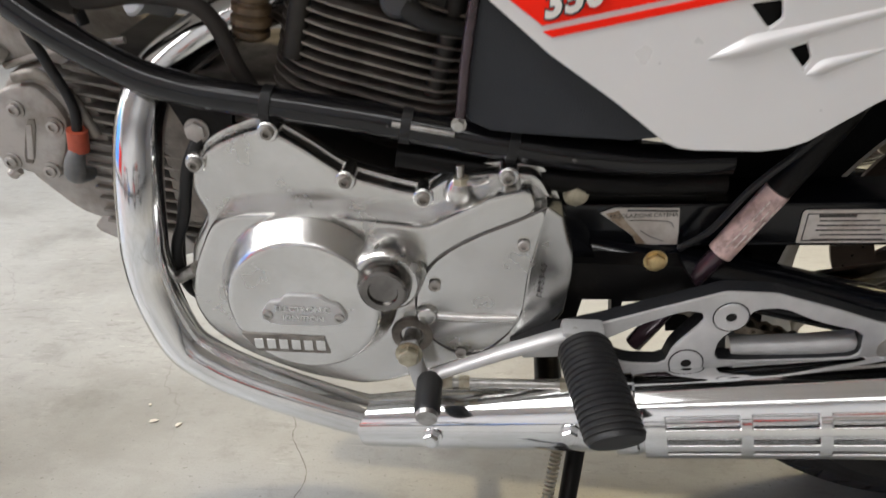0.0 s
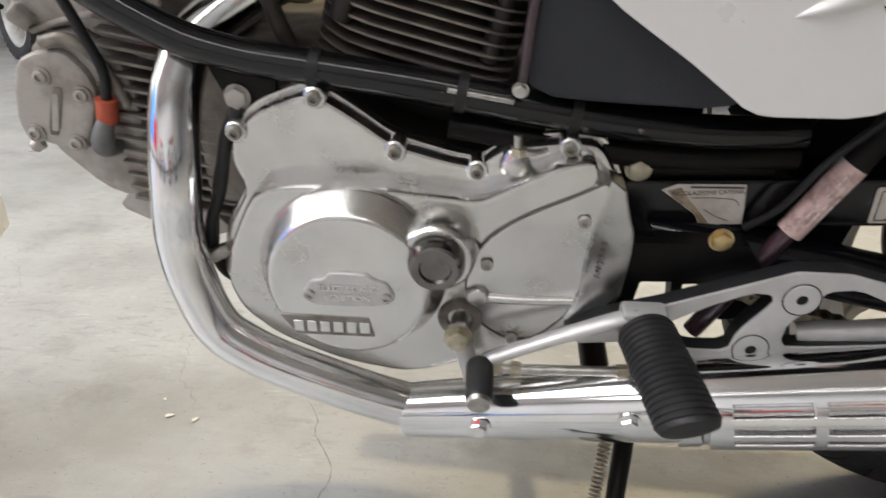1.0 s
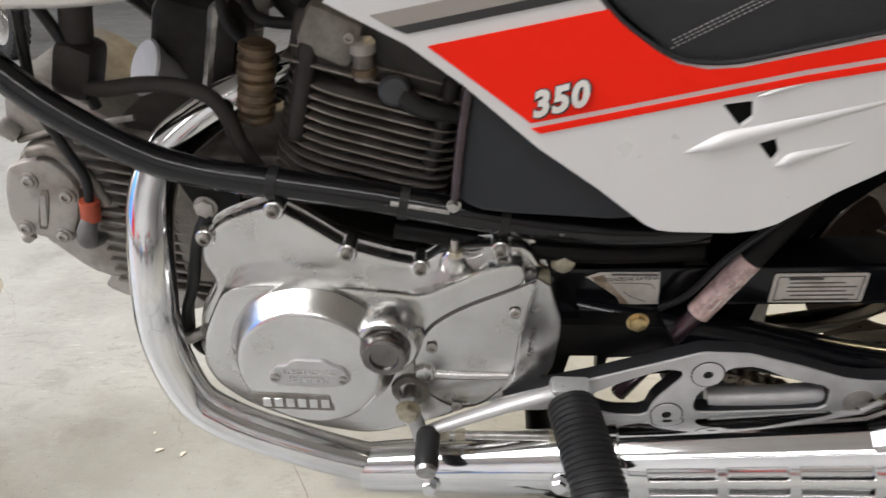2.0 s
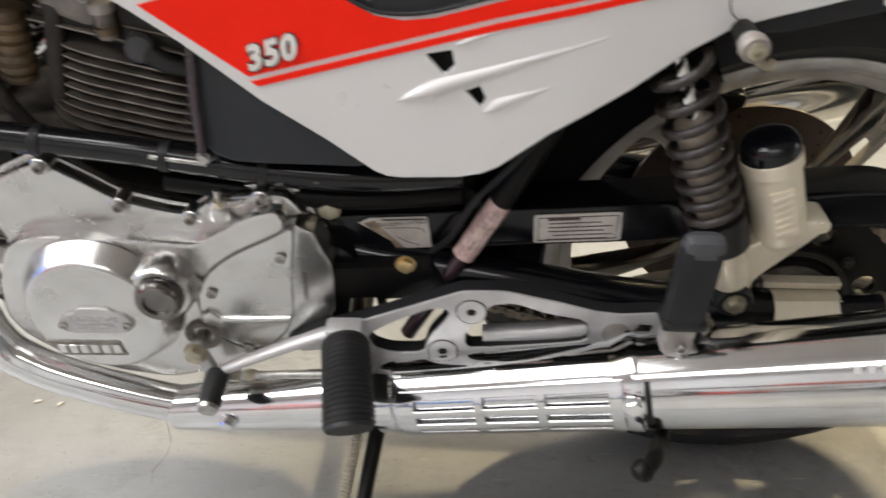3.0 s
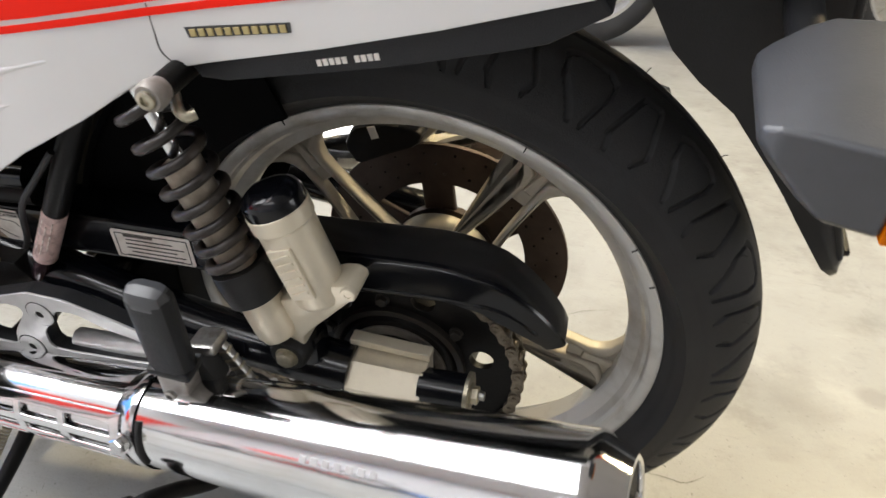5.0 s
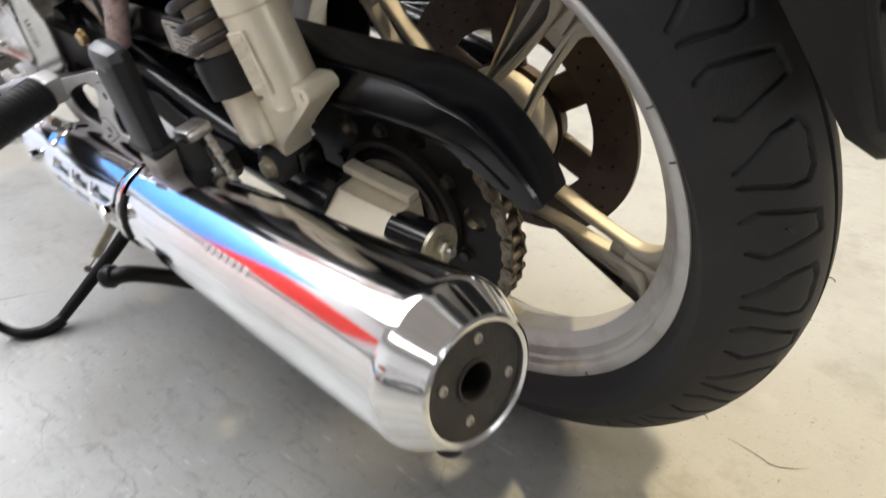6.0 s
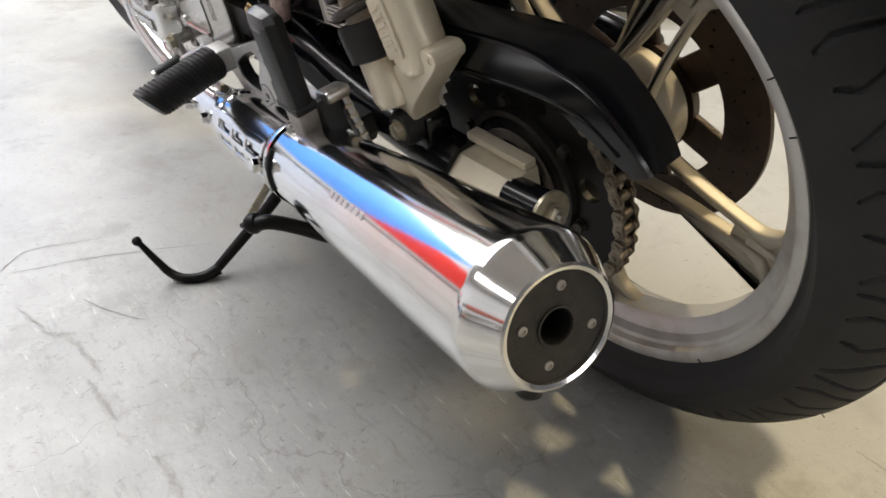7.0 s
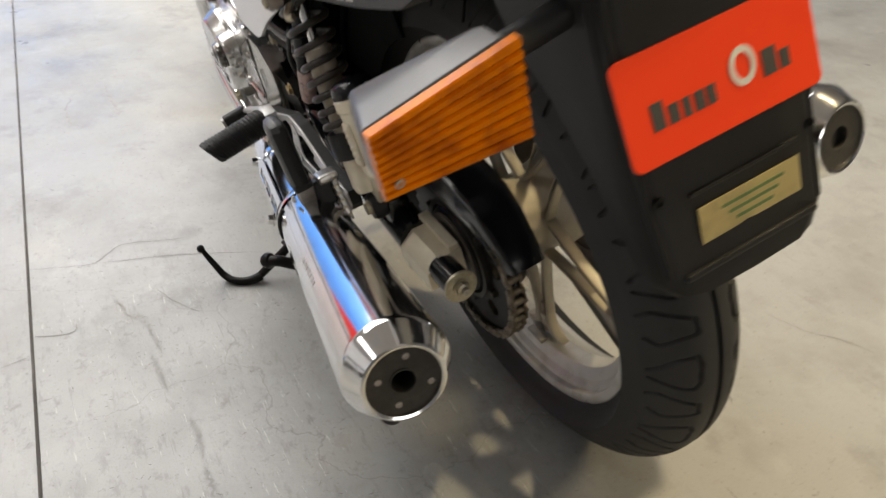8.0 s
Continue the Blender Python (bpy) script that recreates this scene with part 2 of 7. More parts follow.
    link(coords.outputs["Object"], wob.inputs["Vector"])
    shrink = node("ShaderNodeVectorMath")
    shrink.operation = "SCALE"
    shrink.inputs["Scale"].default_value = 0.22
    link(wob.outputs["Color"], shrink.inputs[0])
    link(coords.outputs["Object"], bend.inputs[0])
    link(shrink.outputs["Vector"], bend.inputs[1])
    link(bend.outputs["Vector"], crack.inputs["Vector"])
    line = ramp(crack.outputs["Distance"], 0.0019, 0.0004, 0, 1)
    part_only = node("ShaderNodeMath")
    part_only.operation = "MULTIPLY"
    link(line, part_only.inputs[0])
    link(ramp(noise_tex(1.1, 3, 0.5), 0.47, 0.57, 0, 0.55), part_only.inputs[1])
    col = mixed(part_only.outputs[0], col, (0.16, 0.15, 0.14))
    link(col, bsdf.inputs["Base Color"])
    link(ramp(noise_tex(6, 6, 0.65), 0.3, 0.75, 0.26, 0.52), bsdf.inputs["Roughness"])
    relief = node("ShaderNodeBump")
    relief.inputs["Strength"].default_value, relief.inputs["Distance"].default_value = 0.28, 0.003
    link(noise_tex(38, 6, 0.65), relief.inputs["Height"])
    link(relief.outputs["Normal"], bsdf.inputs["Normal"])
    return mat


CONCRETE = concrete()


# ---------- mesh helpers ----------
def part(name, bm, mat, parent=None, label="", sharp=38, at=None):
    """Links a bmesh as one mesh object, under a thing or a part."""
    me = bpy.data.meshes.new(name)
    bm.to_mesh(me)
    bm.free()
    me.materials.append(mat)
    me.shade_smooth()
    me.set_sharp_from_angle(angle=radians(sharp))
    ob = new(name, me)
    if parent is not None:
        ob.parent = parent
    if at is not None:
        ob.matrix_local = at
    if label:
        tagged(ob, label)
    if at is None:
        ob.modifiers.new("even_normals", "WEIGHTED_NORMAL").keep_sharp = True
    return ob


def again(name, like, parent, at):
    """One more piece on the same mesh."""
    ob = new(name, like.data)
    ob.parent = parent
    ob.matrix_local = at
    return ob


def soften(bm, offset, segments=2, angle=50):
    edges = [e for e in bm.edges if len(e.link_faces) == 2 and e.calc_face_angle(0) > radians(angle)]
    if edges:
        bmesh.ops.bevel(bm, geom=edges, offset=offset, segments=segments, profile=0.5, affect="EDGES", clamp_overlap=True)


def rounded(points, turns=2):
    """Corner cutting of a closed outline."""
    pts = [Vector(p) for p in points]
    for _ in range(turns):
        out = []
        for a, b in zip(pts, pts[1:] + pts[:1]):
            out += [a * 0.82 + b * 0.18, a * 0.18 + b * 0.82]
        pts = out
    return [tuple(p) for p in pts]


def sheet(outline, y, thick, holes=(), bevel=0.0, bend=None, step=0.0, bm=None):
    """A plate in the x-z plane whose outer face lies at y and which is thick towards +y, with holes through it.
    bend(x, z) is added to y."""
    own = bmesh.new()
    loops = [list(outline)] + [list(h) for h in holes]
    if len(loops) == 1:
        faces = [tuple(range(len(outline)))]
        flat = [(p[0], p[1]) for p in outline]
    else:
        tmp = bmesh.new()
        edges = []
        for lp in loops:
            vs = [tmp.verts.new((p[0], 0, p[1])) for p in lp]
            edges += [tmp.edges.new((a, b)) for a, b in zip(vs, vs[1:] + vs[:1])]
        bmesh.ops.triangle_fill(tmp, edges=edges, use_beauty=True, normal=(0, -1, 0))
        tmp.verts.index_update()
        flat = [(v.co.x, v.co.z) for v in tmp.verts]
        faces = [tuple(v.index for v in f.verts) for f in tmp.faces]
        tmp.free()
    front = [own.verts.new((x, y, z)) for x, z in flat]
    back = [own.verts.new((x, y + thick, z)) for x, z in flat]
    for f in faces:
        own.faces.new([front[i] for i in f])
        own.faces.new([back[i] for i in reversed(f)])
    k = 0
    for lp in loops:
        n = len(lp)
        for i in range(n):
            a, b = k + i, k + (i + 1) % n
            own.faces.new((front[a], front[b], back[b], back[a]))
        k += n
    bmesh.ops.recalc_face_normals(own, faces=own.faces)
    if bevel:
        soften(own, bevel)
    if step:
        for axis in (0, 2):
            lo, hi = min(v.co[axis] for v in own.verts), max(v.co[axis] for v in own.verts)
            for i in range(1, int((hi - lo) / step) + 1):
                co, no = Vector((0, 0, 0)), Vector((0, 0, 0))
                co[axis], no[axis] = lo + i * step, 1
                bmesh.ops.bisect_plane(own, geom=own.verts[:] + own.edges[:] + own.faces[:], plane_co=co, plane_no=no)
    if bend:
        for v in own.verts:
            v.co.y += bend(v.co.x, v.co.z)
    if bm is None:
        return own
    me = bpy.data.meshes.new("tmp")
    own.to_mesh(me)
    own.free()
    bm.from_mesh(me)
    bpy.data.meshes.remove(me)
    return bm


def glide(points, res=8):
    """Catmull-Rom through the points."""
    p = [Vector(q) for q in points]
    p = [2 * p[0] - p[1]] + p + [2 * p[-1] - p[-2]]
    out = []
    for i in range(1, len(p) - 2):
        a, b, c, d = p[i - 1:i + 3]
        for k in range(res):
            t = k / res
            out.append(0.5 * ((2 * b) + (c - a) * t + (2 * a - 5 * b + 4 * c - d) * t * t + (3 * b - a - 3 * c + d) * t ** 3))
    out.append(p[-2])
    return out


def tube(points, radius, seg=16, res=8, smooth=True, squash=1.0, bm=None):
    """A round bar along the points; radius is one number or a function of the share of the way."""
    line = glide(points, res) if smooth and len(points) > 2 else [Vector(q) for q in points]
    bm = bm or bmesh.new()
    up = None
    rings = []
    for i, p in enumerate(line):
        d = (line[min(i + 1, len(line) - 1)] - line[max(i - 1, 0)]).normalized()
        if up is None:
            up = Vector((0, 0, 1)) if abs(d.z) < 0.9 else Vector((0, 1, 0))
        side = d.cross(up).normalized()
        up = side.cross(d).normalized()
        r = radius(i / (len(line) - 1)) if callable(radius) else radius
        rings.append([bm.verts.new(p + (side * math.cos(a) + up * squash * math.sin(a)) * r)
                      for a in (2 * math.pi * k / seg for k in range(seg))])
    for a, b in zip(rings, rings[1:]):
        for k in range(seg):
            bm.faces.new((a[k], a[(k + 1) % seg], b[(k + 1) % seg], b[k]))
    bm.faces.new(list(reversed(rings[0])))
    bm.faces.new(rings[-1])
    bmesh.ops.recalc_face_normals(bm, faces=bm.faces)
    return bm


def lathe(profile, origin=(0, 0, 0), axis=(0, -1, 0), seg=32, bm=None):
    """Rings of (way along the axis, radius), closed at both ends."""
    bm = bm or bmesh.new()
    d = Vector(axis).normalized()
    side = d.cross(Vector((0, 0, 1)) if abs(d.z) < 0.9 else Vector((1, 0, 0))).normalized()
    up = side.cross(d)
    rings = []
    for a, r in profile:
        c = Vector(origin) + d * a
        rings.append([bm.verts.new(c + (side * math.cos(t) + up * math.sin(t)) * max(r, 1e-5)) for t in (2 * math.pi * k / seg for k in range(seg))])
    for a, b in zip(rings, rings[1:]):
        for k in range(seg):
            bm.faces.new((a[k], a[(k + 1) % seg], b[(k + 1) % seg], b[k]))
    bm.faces.new(list(reversed(rings[0])))
    bm.faces.new(rings[-1])
    bmesh.ops.recalc_face_normals(bm, faces=bm.faces)
    return bm


def ring(profile, origin=(0, 0, 0), axis=(0, -1, 0), seg=96, bm=None):
    """A closed ring-shaped section turned about the axis."""
    bm = bm or bmesh.new()
    d = Vector(axis).normalized()
    side = d.cross(Vector((0, 0, 1)) if abs(d.z) < 0.9 else Vector((1, 0, 0))).normalized()
    up = side.cross(d)
    rows = []
    for k in range(seg):
        t = 2 * math.pi * k / seg
        rows.append([bm.verts.new(Vector(origin) + d * a + (side * math.cos(t) + up * math.sin(t)) * r) for a, r in profile])
    n = len(profile)
    for k in range(seg):
        a, b = rows[k], rows[(k + 1) % seg]
        for i in range(n):
            bm.faces.new((a[i], a[(i + 1) % n], b[(i + 1) % n], b[i]))
    bmesh.ops.recalc_face_normals(bm, faces=bm.faces)
    return bm


def block(size, at=Matrix(), bevel=0.002, bm=None, taper=None):
    """A bevelled box; taper scales its upper end."""
    own = bmesh.new()
    bmesh.ops.create_cube(own, size=1.0, matrix=Matrix.Diagonal((*size, 1)))
    if taper:
        for v in own.verts:
            if v.co.z > 0:
                v.co.x *= taper[0]
                v.co.y *= taper[1]
    if bevel:
        soften(own, bevel)
    own.transform(at)
    if bm is None:
        return own
    me = bpy.data.meshes.new("tmp")
    own.to_mesh(me)
    own.free()
    bm.from_mesh(me)
    bpy.data.meshes.remove(me)
    return bm


def facing(p, d=(0, -1, 0), spin=0.0):
    """The pose of a screw at p whose head looks along d."""
    return Matrix.Translation(p) @ Vector(d).to_track_quat("Z", "Y").to_matrix().to_4x4() @ Matrix.Rotation(radians(spin), 4, "Z")


def socket_head(r, h):
    """A cap screw head with its hexagon socket."""
    bm = bmesh.new()
    seg = 18
    prof = [(r, 0), (r, h * 0.8), (r * 0.86, h), (r * 0.52, h), (r * 0.50, h * 0.35), (0.0004, h * 0.35)]
    rows = []
    for i, (q, z) in enumerate(prof):
        rows.append([bm.verts.new((q * math.cos(2 * math.pi * k / seg), q * math.sin(2 * math.pi * k / seg), z)) for k in range(seg)])
    for a, b in zip(rows, rows[1:]):
        for k in range(seg):
            bm.faces.new((a[k], a[(k + 1) % seg], b[(k + 1) % seg], b[k]))
    bm.faces.new(rows[-1])
    return bm


def hex_head(r, h, washer=1.25):
    bm = bmesh.new()
    lathe([(0, r * washer), (h * 0.22, r * washer)], (0, 0, 0), (0, 0, 1), 20, bm)
    lathe([(h * 0.2, r), (h * 0.9, r), (h, r * 0.86)], (0, 0, 0), (0, 0, 1), 6, bm)
    return bm


LIKE = {}


def screw(parent, p, kind="socket", r=0.006, h=0.005, mat=STEEL, d=(0, -1, 0), name="bolt", spin=0.0):
    """A screw on a part; alike ones share a mesh."""
    key = (kind, r, h, mat.name, name)
    at = facing(p, d, spin)
    if key not in LIKE:
        LIKE[key] = part(name, socket_head(r, h) if kind == "socket" else hex_head(r, h), mat, parent, at=at)
        return LIKE[key]
    return again(name, LIKE[key], parent, at)


def lettering(name, text, size, mat, parent, at, deep=0.0006, bold=0.0, label="", shear=0.0):
    curve = bpy.data.curves.new(name, "FONT")
    curve.body, curve.size, curve.extrude, curve.offset, curve.shear = text, size, deep, bold, shear
    curve.align_x, curve.align_y, curve.resolution_u = "CENTER", "CENTER", 3
    tmp = new(name + "_tmp", curve)
    dg = bpy.context.evaluated_depsgraph_get()
    me = bpy.data.meshes.new_from_object(tmp.evaluated_get(dg))
    bpy.data.objects.remove(tmp)
    bpy.data.curves.remove(curve)
    me.name = name
    me.materials.clear()
    me.materials.append(mat)
    ob = new(name, me)
    ob.parent = parent
    ob.matrix_local = at
    if label:
        tagged(ob, label)
    return ob


SIDE = Matrix.Rotation(radians(90), 4, "X")      # text upright on the bike's left side


# ---------- the room ----------
def slab(name, size, centre, mat, label, category):
    ob = part(name, block(size, Matrix.Translation(centre), 0), mat)
    return tagged(ob, label, category, kind="structure")


slab("floor", (17, 15, 0.2), (0, 1.5, -0.1), CONCRETE, "pale worn sealed concrete garage floor with stains", "floor")
slab("wall_north", (17, 0.2, 4.3), (0, 9.1, 2.15), GREY_WALL, "plain grey painted garage wall behind the motorcycle", "wall")
# East wall: kept white to bounce fill light, opening added for the fill lamp.
bm = bmesh.new()
for size, c in (((0.2, 4.6, 4.3), (8.6, -3.7, 2.15)), ((0.2, 6.8, 4.3), (8.6, 5.6, 2.15)), ((0.2, 3.6, 1.3), (8.6, 0.4, 0.65)), ((0.2, 3.6, 1.5), (8.6, 0.4, 3.55))):
    block(size, Matrix.Translation(c), 0, bm)
tagged(part("wall_east", bm, WHITE_WALL), "unseen garage wall, painted white as fill, with one added wide window", "wall", kind="structure")
# Window added around the fill lamp; no such source is known.
window = tagged(new("added_window"), "added wide window for fill light, with thin painted frame and three panes", "window", kind="structure")
window.location = (8.6, 0.4, 2.05)
for name, size, c in (("window_frame", (0.08, 3.6, 0.06), (0, 0, 0.72)), ("window_frame", (0.08, 3.6, 0.06), (0, 0, -0.72)), ("window_frame", (0.08, 0.06, 1.38), (0, 1.77, 0)), ("window_frame", (0.08, 0.06, 1.38), (0, -1.77, 0)),
                      ("mullion", (0.06, 0.05, 1.38), (0, 0.6, 0)), ("mullion", (0.06, 0.05, 1.38), (0, -0.6, 0)), ("window_sill", (0.30, 3.7, 0.04), (-0.13, 0, -0.77))):
    part(name, block(size, Matrix.Translation(c), 0.004), WHITE_WALL, window)
south = slab("wall_south", (17, 0.2, 4.3), (0, -6.1, 2.15), WHITE_WALL, "plain white painted garage wall", "wall")
west = slab("wall_west", (0.2, 15, 4.3), (-8.6, 1.5, 2.15), WHITE_WALL, "white painted garage wall with a blue and a red panel", "wall")
part("blue_panel", block((0.04, 3.1, 2.75), Matrix.Translation((-8.485, -1.35, 1.92)), 0.006), BLUE_WALL, west, "bright blue painted panel")
part("red_panel", block((0.04, 2.6, 2.0), Matrix.Translation((-8.485, -4.22, 1.55)), 0.006), RED_WALL, west, "red painted panel")
for x, wide, tall, paint, words in ((-5.2, 1.3, 0.30, RED_WALL, "low red painted board"), (-3.2, 1.0, 0.25, BLUE_WALL, "low blue painted board"), (-0.7, 0.7, 0.28, RED_WALL, "low red painted board")):
    part("painted_board", block((wide, 0.04, tall), Matrix.Translation((x, -5.978, 0.16 + tall / 2)), 0.006), paint, south, words)
for name, size, c in (("baseboard", (17, 0.03, 0.14), (0, -5.985, 0.07)), ("baseboard", (0.03, 15, 0.14), (-8.485, 1.5, 0.07))):
    slab(name, size, c, SOOT, "dark painted skirting board", "baseboard")


def ceiling_with_openings():
    """The ceiling, with the two skylight openings cut through it."""
    x0, x1, y0, y1 = -8.7, 8.7, -6.2, 9.2
    gaps = [(-8.25, -1.45, -2.85, 1.55), (-2.55, 0.55, -4.75, -3.85)]
    xs = sorted({x0, x1, *(g[0] for g in gaps), *(g[1] for g in gaps)})
    ys = sorted({y0, y1, *(g[2] for g in gaps), *(g[3] for g in gaps)})
    bm = bmesh.new()
    for a, b in zip(xs, xs[1:]):
        for c, d in zip(ys, ys[1:]):
            if any(g[0] <= a and b <= g[1] and g[2] <= c and d <= g[3] for g in gaps):
                continue
            block((b - a, d - c, 0.2), Matrix.Translation(((a + b) / 2, (c + d) / 2, 4.4)), 0, bm)
    return bm


tagged(part("ceiling", ceiling_with_openings(), CEILING), "grey ceiling with two skylight openings", "ceiling", kind="structure")
# saw-cut joint in the floor
joint = part("floor_joint", block((9.0, 0.0045, 0.003), Matrix.Translation((-2.5, -0.6, 0.0003)) @ Matrix.Rotation(radians(-2.55), 4, "Z"), 0), material("joint_dirt", (0.05, 0.042, 0.035), 0.8, 0, (0.11, 0.10, 0.09), 8, (0.5, 0.7)))
tagged(joint, "dark dirt-filled saw-cut joint in the concrete floor", "floor joint", kind="structure")

# ---------- the motorcycle, leaning on its side stand ----------
# Local axes: x to the rear, y to its right, z up along the wheels; the rear axle is at (0, 0, 0.32).
bike = tagged(new("motorcycle"), "silver-white and red motorcycle leaning on its side stand", "motorcycle")
bike.matrix_world = Matrix.Rotation(radians(11.8), 4, "X") @ Matrix.Translation((0, 0, 0.0079))
AXLE = Vector((0, 0, 0.32))


def polar(r, deg, y):
    return Vector((r * math.cos(radians(deg)), y, 0.32 + r * math.sin(radians(deg))))


# --- rear wheel ---
def tyre_mesh(radius, half, bead, pattern=True):
    """A tyre whose tread has cut hooked grooves and a centre groove."""
    prof = []
    for i in range(10):                                   # inner side to the shoulder, on one flank
        t = i / 9
        prof.append((-(bead[1] + (half - bead[1]) * t ** 1.3), bead[0] + (radius * 0.81 - bead[0]) * t))
    n = 124 if pattern else 48
    crown = []
    for i in range(n + 1):
        a = -1 + 2 * i / n
        w = a * half
        crown.append((w, radius - (radius * 0.19) * abs(a) ** 2.6))
    prof = prof[:-1] + crown + [(-w, r) for w, r in reversed(prof[:-1])]
    seg = 2160 if pattern else 160
    P = len(prof)
    pw = np.array([p[0] for p in prof])
    pr = np.array([p[1] for p in prof])
    theta = np.arange(seg) * 2 * math.pi / seg
    rr = np.repeat(pr[None, :], seg, 0)
    if pattern:
        pitch = 2 * math.pi / 18
        # two alternating horseshoe grooves, as (distance from the middle, degrees round the wheel)
        narrow = [(0.0535, 6.9), (0.0480, 7.9), (0.0205, 5.8), (0.0195, 3.0), (0.0340, 2.2), (0.0465, 0.7), (0.0520, 1.8)]
        broad = [(0.0525, 14.1), (0.0365, 17.6), (0.0230, 18.2), (0.0195, 16.4), (0.0210, 12.0), (0.0260, 10.4), (0.0340, 10.3), (0.0520, 11.9)]
        hook = [(w, radians(a) * radius) for w, a in narrow]
        other_hook = [(w, radians(a) * radius) for w, a in broad]
        ww = np.repeat(pw[None, :], seg, 0)
        for sign, shift in ((-1, 0.0), (1, 0.5)):
            s = ((theta + radians(11) + shift * pitch) % pitch) * radius
            ss = np.repeat(s[:, None], P, 1)
            dist = np.full(ss.shape, 9.0)
            for (w0, s0), (w1, s1) in [*zip(hook, hook[1:]), *zip(other_hook, other_hook[1:])]:
                dw, ds = w1 - w0, s1 - s0
                t = np.clip(((ww * sign - w0) * dw + (ss - s0) * ds) / (dw * dw + ds * ds), 0, 1)
                dist = np.minimum(dist, np.hypot(ww * sign - w0 - t * dw, ss - s0 - t * ds))
            tread = (np.arange(P) >= 9) & (np.arange(P) <= 9 + n)
            rr -= np.where(tread[None, :], 0.0050 * np.clip((0.0021 - dist) / 0.0007, 0, 1), 0.0)
        rr -= np.where(np.abs(ww) < 0.0022, 0.0045, 0.0)
        rr -= np.where((pr < 0.2805) & (np.abs(pw) > 0.050), 0.0018, 0.0)[None, :]     # step between tread and sidewall
    x = rr * np.cos(theta)[:, None]
    z = rr * np.sin(theta)[:, None]
    y = np.repeat(pw[None, :], seg, 0)
    verts = np.stack([x, y, z], 2).reshape(-1, 3)
    i, k = np.meshgrid(np.arange(seg), np.arange(P), indexing="ij")
    j, l = (i + 1) % seg, (k + 1) % P
    faces = np.stack([i * P + k, i * P + l, j * P + l, j * P + k], 2).reshape(-1, 4)
    me = bpy.data.meshes.new("tyre")
    me.from_pydata(verts.tolist(), [], faces.tolist())
    me.update()
    return me


def wheel(name, at, radius, half, rim_r, rim_half, first, label):
    hub = new(name)
    hub.parent = bike
    hub.matrix_local = at
    tagged(hub, label)
    me = tyre_mesh(radius, half, (rim_r - 0.006, rim_half - 0.006), name == "rear_wheel")
    me.materials.append(TYRE)
    me.shade_smooth()
    me.set_sharp_from_angle(angle=radians(65))
    tyre = new("tyre", me)
    tyre.parent = hub
    h, r = rim_half, rim_r
    part("rim", ring([(h, r), (h + 0.001, r - 0.003), (h, r - 0.009), (h - 0.002, r - 0.0115), (0.032, r - 0.013), (0.030, r - 0.0165), (0.022, r - 0.021), (0.017, r - 0.030), (0.012, r - 0.034), (-0.012, r - 0.034),
                      (-0.017, r - 0.030), (-0.022, r - 0.021), (-0.030, r - 0.0165), (-0.032, r - 0.013), (-h + 0.002, r - 0.0115), (-h, r - 0.009), (-h - 0.001, r - 0.003), (-h, r), (-h + 0.006, r + 0.002),
                      (-h + 0.010, r - 0.010), (h - 0.010, r - 0.010), (h - 0.006, r + 0.002)], seg=120), WHEEL_ALLOY, hub, "grey cast alloy rim with brake dust", 30)
    part("hub", lathe([(-0.066, 0.040), (-0.064, 0.057), (-0.040, 0.0595), (-0.028, 0.056), (0.000, 0.053), (0.030, 0.056), (0.052, 0.050), (0.055, 0.030)], seg=48), SPOKE_ALLOY, hub)
    for k in range(5):
        a = radians(first - 72 * k)
        turn = Matrix.Rotation(-a, 4, "Y")
        bm = bmesh.new()
        # two bars that draw together towards the rim, then part again along the edges of a recessed web
        bars = [(0.044, 0.0330, 0.0248), (0.070, 0.0270, 0.0192), (0.095, 0.0215, 0.0140), (0.120, 0.0180, 0.0106), (0.150, 0.0160, 0.0084), (0.180, 0.0154, 0.0064), (0.190, 0.0190, 0.0070),
                (0.1975, 0.0250, 0.0150), (0.2030, 0.0360, 0.0270), (r - 0.037, 0.0520, 0.0450)]
        for s in (-1, 1):
            outer = [(x, s * a) for x, a, b in bars]
            inside = [(x + (0.0065 if x > 0.185 else 0), s * b) for x, a, b in bars]
            loop = outer + inside[::-1]
            sheet(loop if s < 0 else loop[::-1], -0.003, 0.016, bevel=0.0042, bm=bm)
        sheet([(0.176, -0.0055), (r - 0.028, -0.0028), (r - 0.028, 0.0028), (0.176, 0.0055)], -0.001, 0.014, bevel=0.0018, bm=bm)
        web = [(0.160, 0.0105), (0.186, 0.012), (0.1985, 0.022), (0.2050, 0.036), (r - 0.033, 0.052)]
        sheet(web + [(x, -z) for x, z in reversed(web)], 0.0035, 0.009, bevel=0.001, bm=bm)
        bm.transform(turn)
        part("spoke", bm, SPOKE_ALLOY, hub, sharp=50)
    return hub


rear = wheel("rear_wheel", Matrix.Translation(AXLE), 0.3275, 0.065, 0.243, 0.041, 128, "rear wheel with black road tyre and five-spoke grey alloy")
part("balance_weight", block((0.035, 0.012, 0.006), Matrix.Rotation(radians(88), 4, "Y") @ Matrix.Translation((0.207, -0.014, 0)) @ Matrix.Rotation(radians(90), 4, "Y"), 0.001), CAST, rear)
for deg in (34.0, 23.8, 65.5, 118.0, -48.0):
    part("edge_nick", block((0.0050, 0.0024, 0.0011), Matrix.Rotation(radians(-deg), 4, "Y") @ Matrix.Translation((0.2405, -0.0413, 0)), 0), HOLE, rear)
rng_hair = random.Random(5)
